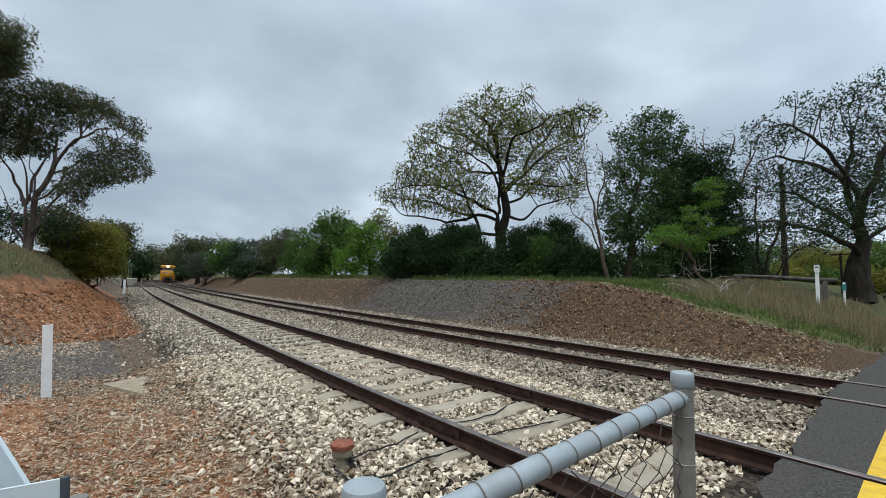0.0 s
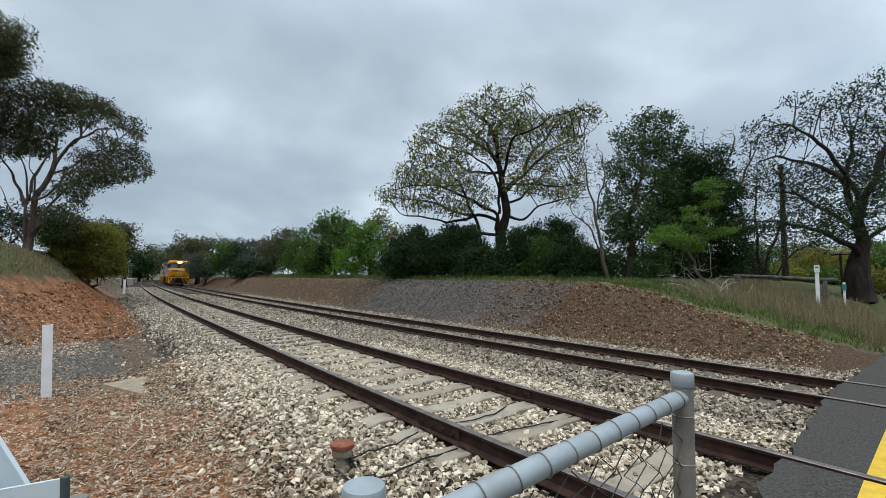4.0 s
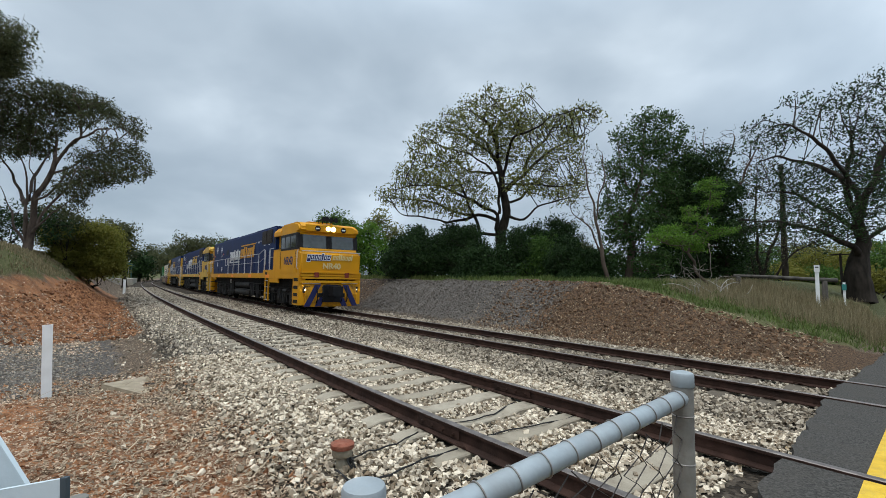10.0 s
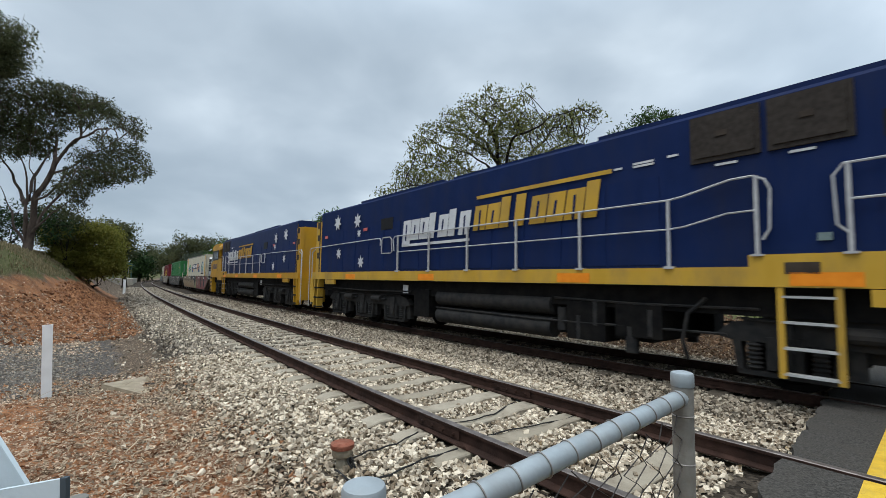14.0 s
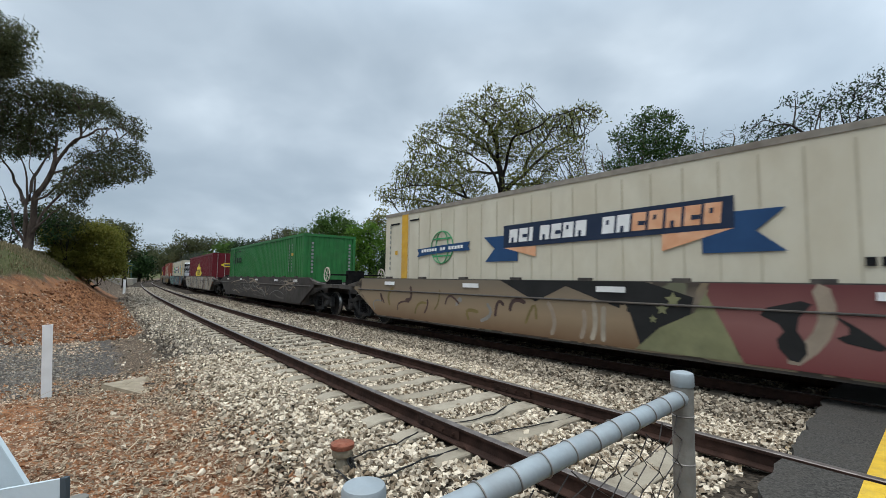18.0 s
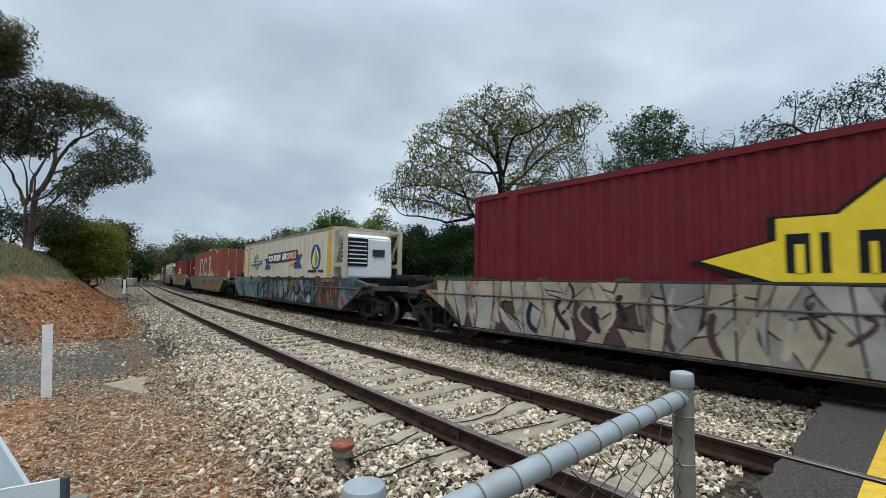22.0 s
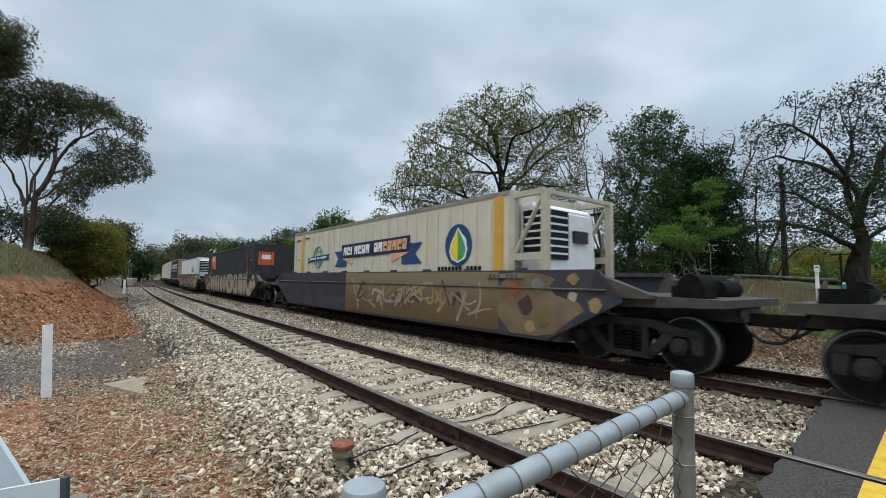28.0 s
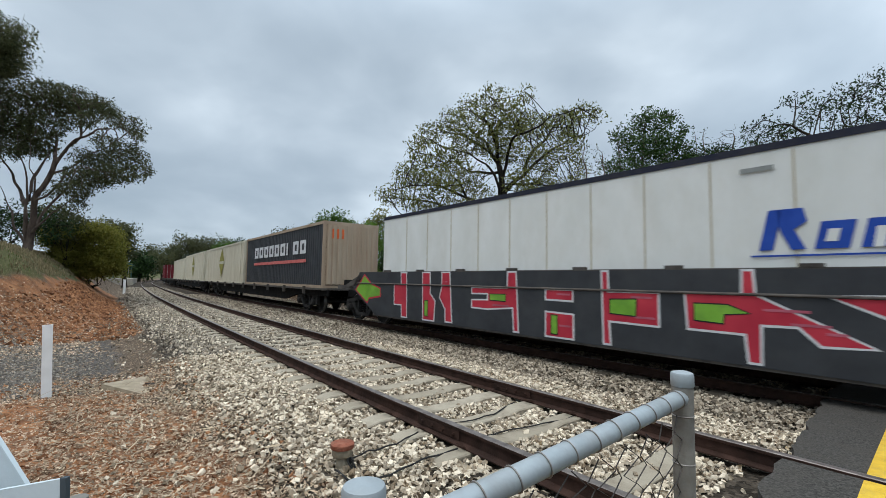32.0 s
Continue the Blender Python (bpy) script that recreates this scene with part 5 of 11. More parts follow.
def art_ribbon(C, y):
    """Ribbon banner, round emblem and leaf emblem of the cream containers."""
    for s in (-1, 1):
        for tail in ([(-2.8, 1.9), (-1.8, 1.9), (-1.8, 2.48), (-2.85, 2.48), (-2.5, 2.2)], [(2.95, 1.92), (1.9, 1.92), (1.9, 2.52), (2.95, 2.52), (2.6, 2.22)]):
            decal("ribbon_tail", [tail], M["banner"], C, s, y)
        for fold in ([(-2.21, 2.2), (-1.3, 2.2), (-1.3, 1.98)], [(2.34, 2.28), (1.3, 2.28), (1.3, 1.98)]):
            decal("ribbon_fold", [fold], M["banner_orange"], C, s, y + 0.003)
        decal("ribbon", [[(-2.21, 2.2), (2.34, 2.28), (2.34, 2.76), (-2.21, 2.70)]], M["banner_dark"], C, s, y + 0.005)
        for i in range(15):
            if i != 7:
                u = -2.05 + i * 0.284
                paint = M["white"] if i < 10 else M["banner_orange"]
                decal("word_bar", [quad(u, u + (0.09 if i == 2 else 0.235), 2.31 + 0.004 * i, 2.60 + 0.006 * i, 0.03)], paint, C, s, y + 0.010)
                if i != 2:
                    a, lo = u + (0.075, 0.11, 0.09)[i % 3], 2.31 + 0.004 * i
                    decal("word_notch", [quad(a, a + (0.06, 0.13, 0.05)[i % 3], lo + (0.0, 0.09, 0.16)[i % 3], lo + (0.11, 0.16, 0.24)[i % 3], 0.01)], M["banner_dark"], C, s, y + 0.015)
        c = 4.52
        decal("emblem_ring", [disc_pts(c, 2.35, 0.52, 32, 1.02)], M["banner"], C, s, y)
        decal("emblem_halo", [[(c, 2.80), (c - 0.27, 2.42), (c - 0.35, 2.2), (c - 0.24, 1.98), (c, 1.90), (c + 0.28, 2.0), (c + 0.36, 2.22), (c + 0.3, 2.5), (c + 0.16, 2.62)]], M["white"], C, s, y + 0.005)
        decal("emblem_leaf", [[(c, 2.76), (c - 0.23, 2.42), (c - 0.30, 2.2), (c - 0.2, 2.02), (c, 1.94)]], M["teal" if "teal" in C["label"] else "logo_yellow"], C, s, y + 0.010)
        decal("emblem_leaf", [[(c, 2.76), (c, 1.94), (c + 0.2, 2.02), (c + 0.30, 2.2), (c + 0.23, 2.42)]], M["logo_green"], C, s, y + 0.010)
        for i in range(12):
            if i != 7:
                decal("word_bar", [quad(3.7 + i * 0.143, 3.7 + i * 0.143 + 0.10, 1.7, 1.81)], M["black"], C, s, y)
        d = -4.45
        for i in range(9):
            decal("print_bar", [quad(-7.02, -6.97, 1.75 + i * 0.16, 1.84 + i * 0.16)], M["faint_print"], C, s, y)
        decal("plate", [quad(-6.72, -6.58, 2.2, 2.33)], M["amber_bar"], C, s, y)
        decal("print_bar", [quad(-7.0, -6.5, 3.12, 3.17), quad(-5.95, -5.5, 3.16, 3.21)], M["black"], C, s, y)
        for k in (1.0, 0.55):
            ring = [(d + 0.46 * k * math.cos(q * math.tau / 32), 2.33 + 0.43 * math.sin(q * math.tau / 32)) for q in range(33)]
            bm = bmesh.new()
            pipe_run(bm, [(uu * -s, s * (y + 0.001), vv) for uu, vv in ring], 0.015, 5)
            part("globe_line", bm, M["logo_green"], C)
        for vv, hw in ((2.33, 0.46), (2.56, 0.39), (2.10, 0.39)):
            decal("globe_line", [quad(d - hw, d + hw, vv - 0.02, vv + 0.02)], M["logo_green"], C, s, y)
        decal("badge_ribbon", [[(d - 1.1, 2.10), (d - 0.55, 2.15), (d, 2.18), (d + 0.55, 2.20), (d + 1.12, 2.20), (d + 1.05, 2.31), (d + 1.12, 2.42), (d, 2.38), (d - 1.1, 2.32), (d - 1.02, 2.2)]], M["banner"], C, s, y + 0.008)
        for i in range(15):
            if i not in (6, 9):
                q = d - 0.88 + i * 0.118
                decal("word_bar", [quad(q, q + 0.085, 2.22 + 0.05 * i / 15, 2.30 + 0.05 * i / 15)], M["white"], C, s, y + 0.014)


def art_diamond(C, y):
    """Yellow pointed emblem with black letter bars."""
    for s in (-1, 1):
        out = [(-2.3, 1.8), (-1.35, 2.06), (-1.35, 2.36), (-0.7, 2.36), (-0.2, 2.80), (0.3, 2.36), (0.95, 2.36), (0.95, 2.06), (1.85, 1.78), (1.0, 1.5), (-1.4, 1.5)]
        rim = [(-0.2 + (u + 0.2) * 1.09, 2.05 + (v - 2.05) * 1.1) for u, v in out]
        decal("emblem_rim", [rim], M["black"], C, s, y)
        decal("emblem_field", [out], M["logo_yellow"], C, s, y + 0.005)
        for i in range(6):
            u = -1.25 + i * 0.36
            decal("letter_bar", [quad(u, u + (0.1 if i == 1 else 0.26), 1.62, 2.14)], M["black"], C, s, y + 0.010)
            if i not in (1,):
                decal("letter_notch", [quad(u + (0.12 if i % 2 else 0.10), u + (0.17 if i % 3 else 0.2), 1.76 if i % 2 else 1.62, 2.0)], M["logo_yellow"], C, s, y + 0.015)
    bm = bmesh.new()
    prism(bm, [(-0.62, 2.47), (-0.32, 2.63), (0.32, 2.63), (0.62, 2.47), (0.32, 2.31), (-0.32, 2.31)], "x", 7.33, 7.336)
    part("door_emblem", bm, M["logo_yellow"], C)
    part("door_emblem_bar", boxes((7.337, 7.341, -0.34, 0.34, 2.41, 2.53)), M["navy_letter"], C)
    for z in (1.95, 1.82, 1.69):
        part("door_print_bar", boxes((7.33, 7.336, 0.5, 1.0, z, z + 0.07)), M["faint_print"], C)


def art_two_shapes(C, y):
    """Black slanted sign and bars on the green container."""
    for s in (-1, 1):
        decal("logo_stroke", [quad(-6.28, -6.14, 2.33, 3.05, 0.06), [(-6.02, 3.1), (-5.9, 3.1), (-5.66, 2.33), (-5.8, 2.33)], quad(-5.70, -5.58, 2.33, 3.1, 0.06)], M["black"], C, s, y)
        for i in range(5):
            decal("letter_bar", [quad(-5.3 + i * 0.26, -5.3 + i * 0.26 + (0.07 if i == 1 else 0.21), 2.42, 2.74, 0.04)], M["black"], C, s, y)
            if i != 1:
                decal("letter_notch", [quad(-5.24 + i * 0.26, -5.16 + i * 0.26, 2.5, 2.66, 0.02)], M["green_box"], C, s, y + 0.006)
        decal("logo_rule", [quad(-5.75, -4.1, 3.12, 3.16)], M["black"], C, s, y)
    for s in (-1, 1):
        for i in range(9):
            for u, w in ((5.35, 0.08), (5.75, 0.05)):
                decal("print_bar", [quad(u, u + w, 1.75 + i * 0.15, 1.86 + i * 0.15)], M["faint_print"], C, s, y)
        decal("plate", [quad(5.7, 5.95, 2.5, 2.62)], M["amber_bar"], C, s, y)
    for q in (-0.85, 0.95):
        for i in range(9):
            part("print_bar", boxes((7.318, 7.322, q - 0.05, q + 0.05, 1.7 + i * 0.16, 1.8 + i * 0.16)), M["faint_print"], C)


def art_serif(C, y):
    """Three tall cream letter shapes built of bars, with dots and stripes."""
    for s in (-1, 1):
        white = M["cream_letter"]
        decal("letter_shape", [quad(-3.75, -3.3, 1.56, 3.0, 0.25), quad(-3.5, -2.25, 2.92, 3.12), quad(-4.1, -3.0, 1.5, 1.64), quad(-2.45, -2.25, 2.62, 2.95)], white, C, s, y)
        arc = [(-0.55 + 0.95 * math.cos(radians(a)), 2.33 + 0.85 * math.sin(radians(a))) for a in range(20, 341, 20)]
        inner = [(-0.5 + 0.58 * math.cos(radians(a)), 2.33 + 0.68 * math.sin(radians(a))) for a in range(340, 19, -20)]
        strips = [[arc[i], arc[i + 1], inner[-2 - i], inner[-1 - i]] for i in range(len(arc) - 1)]
        decal("letter_shape", strips, white, C, s, y)
        decal("letter_shape", [quad(1.55, 2.1, 1.56, 3.05, 0.2), quad(1.35, 2.4, 3.02, 3.2), quad(1.2, 3.0, 1.5, 1.66), [(2.4, 1.66), (3.0, 1.66), (3.2, 2.1), (3.0, 2.1)]], white, C, s, y)
        for u, r in ((-2.35, 0.2), (0.55, 0.24), (3.62, 0.28)):
            decal("dot", [[(u - r, 1.5), (u + r, 1.5), (u + r, 1.68), (u + r * 0.6, 1.80), (u - r * 0.6, 1.80), (u - r, 1.68)]], white, C, s, y)
        for u, v in ((5.36, 2.35), (-5.75, 2.2)):
            decal("stripe", [quad(u, u + 0.08, 1.5, v)], white, C, s, y)
        for i in range(4):
            decal("plate", [quad(4.75 + i * 0.2, 4.75 + i * 0.2 + 0.17, 3.44, 3.54)], M["white_letter"], C, s, y)
        decal("plate", [quad(4.98, 5.25, 3.28, 3.38)], M["white_letter"], C, s, y)


def art_orange(C, y):
    """Orange panel with cut corners and pale letter bars, rust-red posts near both ends, small print."""
    d = 0.2
    for s in (-1, 1):
        decal("orange_panel", [[(-6.1 + d, 2.42), (-5.66 + d, 2.06), (-4.5 + d, 2.06), (-4.5 + d, 2.75), (-4.85 + d, 3.14), (-6.1 + d, 3.14)]], M["orange_panel"], C, s, y)
        for k in range(3):
            u = -6.0 + d + k * 0.41
            decal("letter_bar", [quad(u, u + 0.33, 2.68, 3.06, 0.02)], M["white_letter"], C, s, y + 0.006)
            decal("letter_notch", [quad(u + 0.13, u + 0.35, 2.93, 2.97), quad(u + (-0.02 if k == 0 else 0.13), u + 0.24, 2.79, 2.84)], M["orange_panel"], C, s, y + 0.011)
        for u in (5.84, -6.53):
            decal("orange_stripe", [quad(u + d, u + d + 0.23, 0.5, 3.42)], M["stripe_rust"], C, s, y + 0.004)
            part("post_foot", boxes((*sorted(((u + d - 0.05) * -s, (u + d + 0.28) * -s)), *sorted((s * y, s * (y + 0.03))), 1.50, 1.80)), M["faint_print"], C)
        for i in range(11):
            decal("print_bar", [quad(6.49 + d, 6.54 + d, 1.75 + i * 0.14, 1.83 + i * 0.14)], M["plate_tan"], C, s, y)
        decal("print_bar", [quad(6.86 + d, 6.91 + d, 2.8, 3.2)], M["faint_print"], C, s, y)
        decal("plate", [quad(6.84 + d, 6.94 + d, 2.42, 2.54)], M["amber_bar"], C, s, y)
    part("door_panel", boxes((7.615, 7.621, -1.0, -0.1, 2.2, 3.0)), M["orange_panel"], C)
    part("door_panel_bar", boxes((7.622, 7.626, -0.85, -0.25, 2.55, 2.82)), M["white"], C)


def art_blue_word(C, y):
    for s in (-1, 1):
        u = 2.74
        bars = [quad(u, u + 0.16, 1.93, 2.48, 0.12), [(u + 0.2, 2.48), (u + 0.5, 2.48), (u + 0.54, 2.3), (u + 0.4, 2.2), (u + 0.52, 1.93), (u + 0.36, 1.93), (u + 0.25, 2.18)],
                quad(u + 0.60, u + 0.94, 1.93, 2.28, 0.08), quad(u + 1.04, u + 1.36, 1.93, 2.28, 0.08), quad(u + 1.46, u + 1.72, 1.93, 2.28, 0.08), quad(u + 1.64, u + 1.76, 1.93, 2.55, 0.12)]
        for bar in bars:
            decal("word_bar", [bar], M["bright_blue"], C, s, y)
        decal("word_counter", [quad(u + 0.71, u + 0.83, 2.02, 2.18, 0.04), quad(u + 1.15, u + 1.25, 1.93, 2.18, 0.04), quad(u + 1.55, u + 1.65, 2.02, 2.18, 0.04)], M["white_box"], C, s, y + 0.006)
        decal("fine_print_bar", [quad(u - 0.1, u + 1.9, 1.84, 1.865)], M["bright_blue"], C, s, y)
        decal("plate", [quad(u - 0.2, u + 0.2, 3.05, 3.12)], M["faint_print"], C, s, y)
# ---------- vegetation ----------
def bark(name, c1, c2):
    return mat(name, c1, c2, 5, 0.9, bump=0.5, fine=30, stretch=(1, 1, 0.3), spec=0.1)


M["bark_dark"] = bark("dark_bark", (0.018, 0.015, 0.012), (0.045, 0.037, 0.030))
M["bark_pale"] = bark("pale_gum_bark", (0.055, 0.04, 0.033), (0.13, 0.10, 0.082))
M["bark_white"] = bark("bleached_dead_wood", (0.28, 0.26, 0.23), (0.42, 0.39, 0.35))
M["bark_bleached"] = bark("weathered_bare_wood", (0.13, 0.115, 0.10), (0.24, 0.22, 0.19))
LEAF = {
    "gum": leaf_mat("gum_leaves", (0.05, 0.06, 0.028), (0.115, 0.12, 0.055)),
    "dark": leaf_mat("dark_leaves", (0.010, 0.024, 0.008), (0.036, 0.070, 0.019), 0.18),
    "pale_gum": leaf_mat("pale_gum_leaves", (0.036, 0.044, 0.02), (0.092, 0.098, 0.044), 0.3),
    "dense": leaf_mat("glossy_green_leaves", (0.022, 0.048, 0.015), (0.07, 0.122, 0.034), 0.28),
    "mid": leaf_mat("mid_green_leaves", (0.04, 0.085, 0.018), (0.10, 0.175, 0.036)),
    "bright": leaf_mat("fresh_green_leaves", (0.06, 0.135, 0.016), (0.135, 0.25, 0.036)),
    "olive": leaf_mat("olive_leaves", (0.12, 0.125, 0.02), (0.24, 0.225, 0.05)),
    "pod": leaf_mat("yellow_green_leaves", (0.075, 0.09, 0.022), (0.21, 0.215, 0.06)),
    "blue": leaf_mat("grey_green_leaves", (0.045, 0.058, 0.045), (0.10, 0.115, 0.085)),
    "dry": leaf_mat("dry_grass_blades", (0.13, 0.105, 0.055), (0.30, 0.245, 0.145), 0.2),
    "grass": leaf_mat("green_grass_blades", (0.07, 0.095, 0.025), (0.16, 0.175, 0.06), 0.3),
    "weeds": leaf_mat("leafy_weeds", (0.055, 0.088, 0.02), (0.135, 0.17, 0.05), 0.3),
    "bark_litter": leaf_mat("dry_bark_and_leaves", (0.14, 0.10, 0.065), (0.56, 0.45, 0.31), 0.1),
    "litter": leaf_mat("fallen_leaves", (0.15, 0.09, 0.052), (0.50, 0.37, 0.25), 0.1),
}


def tubes_mesh(name, runs, material, sides=6):
    """Tapered limbs: runs of (points, radii)."""
    verts, faces = [], []
    for pts, rad in runs:
        pts = np.asarray(pts, float)
        d = np.gradient(pts, axis=0)
        d /= np.linalg.norm(d, axis=1)[:, None] + 1e-9
        ref = np.array([0.31, 0.95, 0.05]) if abs(d[0][2]) > 0.6 else np.array([0.05, 0.1, 1.0])
        u = np.cross(d, ref)
        u /= np.linalg.norm(u, axis=1)[:, None] + 1e-9
        w = np.cross(d, u)
        n = sides if rad[0] > 0.05 else 4
        base = len(verts)
        a = np.arange(n) * math.tau / n
        ring = pts[:, None] + (u[:, None] * np.cos(a)[None, :, None] + w[:, None] * np.sin(a)[None, :, None]) * np.asarray(rad)[:, None, None]
        verts.extend(ring.reshape(-1, 3).tolist())
        for i in range(len(pts) - 1):
            for j in range(n):
                faces.append((base + i * n + j, base + i * n + (j + 1) % n, base + (i + 1) * n + (j + 1) % n, base + (i + 1) * n + j))
        faces.append(tuple(base + (len(pts) - 1) * n + j for j in range(n)))
    me = bpy.data.meshes.new(name)
    me.from_pydata(verts, [], faces)
    me.shade_smooth()
    me.materials.append(material)
    return me


def quads_mesh(name, V, material):
    """Loose quads from an (n, 4, 3) array."""
    n = len(V)
    me = bpy.data.meshes.new(name)
    me.vertices.add(n * 4)
    me.vertices.foreach_set("co", V.astype(np.float32).ravel())
    me.loops.add(n * 4)
    me.loops.foreach_set("vertex_index", np.arange(n * 4, dtype=np.int32))
    me.polygons.add(n)
    me.polygons.foreach_set("loop_start", np.arange(n, dtype=np.int32) * 4)
    me.materials.append(material)
    me.update()
    me.validate()
    return me


def leaf_quads(rng, centres, spread, per, size, droop=0.0, slim=0.42):
    n = len(centres) * per
    q = rng.normal(size=(n, 3))
    q *= (rng.uniform(size=n) ** 0.45 * 1.75 / np.linalg.norm(q, axis=1))[:, None]
    c = np.repeat(centres, per, 0) + q * np.repeat(spread, per, 0)[:, None] * np.array([1, 1, 0.68])
    d = rng.normal(size=(n, 3))
    d[:, 2] -= droop
    d /= np.linalg.norm(d, axis=1)[:, None]
    r = rng.normal(size=(n, 3))
    w = np.cross(d, r)
    w /= np.linalg.norm(w, axis=1)[:, None] + 1e-9
    s = size * rng.uniform(0.6, 1.4, n)[:, None]
    tip, mid = d * s, d * s * 0.45
    return np.stack([c, c + mid + w * s * slim * 0.5, c + tip, c + mid - w * s * slim * 0.5], 1)


def bezier(a, b, c, n):
    t = np.linspace(0, 1, n)[:, None]
    return (1 - t) ** 2 * a + 2 * t * (1 - t) * b + t ** 2 * c


def plant(name, label, category, base, blobs, seed, leaf="mid", clusters=120, per=50, size=0.16, spread=0.45, trunk=0.2, fork=0.35,
          limbs=6, stems=1, wood="bark_dark", droop=0.0, slim=0.42, group="", twigs=1.0, rim=0.45, fan=None, rise=0.16):
    """A tree or shrub: stems from the base, limbs to the crown's masses, twigs to many leaf sprays. blobs: (x, y, z, half width, half height)."""
    rng = np.random.default_rng(seed)
    gz = ground_at(*base) - 0.08
    root = np.array([base[0], base[1], gz])
    B = np.array(blobs, float)
    wgt = B[:, 3] * B[:, 4]
    pick = rng.choice(len(B), clusters, p=wgt / wgt.sum())
    q = rng.normal(size=(clusters, 3))
    q /= np.linalg.norm(q, axis=1)[:, None]
    q *= rng.uniform(0, 1, clusters)[:, None] ** rim
    C = B[pick, :3] + q * np.stack([B[pick, 3], B[pick, 3] * 0.8, B[pick, 4]], 1)
    C[:, 2] = np.maximum(C[:, 2], gz + 0.25)
    P = thing(name, label, category, group, at=Matrix.Translation(root.tolist()))
    mid = C.mean(0)
    runs = []
    heads = []
    for i in range(stems):
        lean = (mid - root) * fork
        lean[:2] += rng.normal(size=2) * (fan if fan is not None else (0.5 * trunk + 0.25 if stems > 1 else 0.12))
        head = root + lean
        off = rng.normal(size=3) * trunk * (1.2 if stems > 1 else 0)
        off[2] = 0
        pts = bezier(root + off, root + off + np.array([0, 0, lean[2] * 0.55]), head, 6)
        r = trunk / math.sqrt(stems)
        rad = np.linspace(r * 1.15, r * 0.7, 6)
        rad[0] *= 1.25
        runs.append((pts - root, rad))
        heads.append((head, r * 0.7))
    # limbs to well-separated masses
    idx = [int(rng.integers(clusters))]
    dist = np.linalg.norm(C - C[idx[0]], axis=1)
    while len(idx) < min(limbs, clusters):
        j = int(dist.argmax())
        idx.append(j)
        dist = np.minimum(dist, np.linalg.norm(C - C[j], axis=1))
    own = np.linalg.norm(C[:, None] - C[idx][None], axis=2).argmin(1)
    for li, j in enumerate(idx):
        grp = C[own == li]
        head, hr = heads[li % len(heads)]
        if len(heads) > 1:
            k = int(np.argmin([np.linalg.norm(h[0][:2] - grp.mean(0)[:2]) for h in heads]))
            head, hr = heads[k]
        end = grp.mean(0) * 0.7 + C[j] * 0.3
        span = np.linalg.norm(end - head)
        ctrl = head + (end - head) * 0.5 + np.array([0, 0, rise * span]) + rng.normal(size=3) * span * 0.07
        pts = bezier(head, ctrl, end, 10)
        pts[1:-1] += rng.normal(size=(8, 3)) * span * 0.009
        r0 = hr * min(1.0, 1.5 / math.sqrt(max(1, limbs / max(1, stems)))) 
        runs.append((pts - root, np.linspace(r0, max(0.012, r0 * 0.18), 10)))
        for c in grp:
            d = np.linalg.norm(pts[2:] - c, axis=1) + np.arange(8)[::-1] * 0.05 * span
            k = int(d.argmin()) + 2
            k = max(2, k - 1)
            st = pts[k]
            ln = np.linalg.norm(c - st)
            if ln > 0.1:
                sub = bezier(st, st + (c - st) * 0.5 + rng.normal(size=3) * ln * 0.14, c, 6)
                runs.append((sub - root, np.linspace(max(0.012, r0 * 0.3), 0.008, 6)))
                for _ in range(int(twigs + rng.uniform())):
                    e = sub[3] + rng.normal(size=3) * spread * 1.3
                    runs.append((bezier(sub[2], (sub[2] + e) / 2 + rng.normal(size=3) * 0.1, e, 4) - root, np.linspace(0.012, 0.005, 4)))
    part("trunk", tubes_mesh("trunk", runs, M[wood]), None, P, "branching trunk and limbs")
    if per:
        V = leaf_quads(rng, C - root, spread * rng.uniform(0.6, 1.3, clusters), per, size, droop, slim)
        part("crown", quads_mesh("crown", V, LEAF[leaf]), None, P, "crown of many small leaves")
    return P


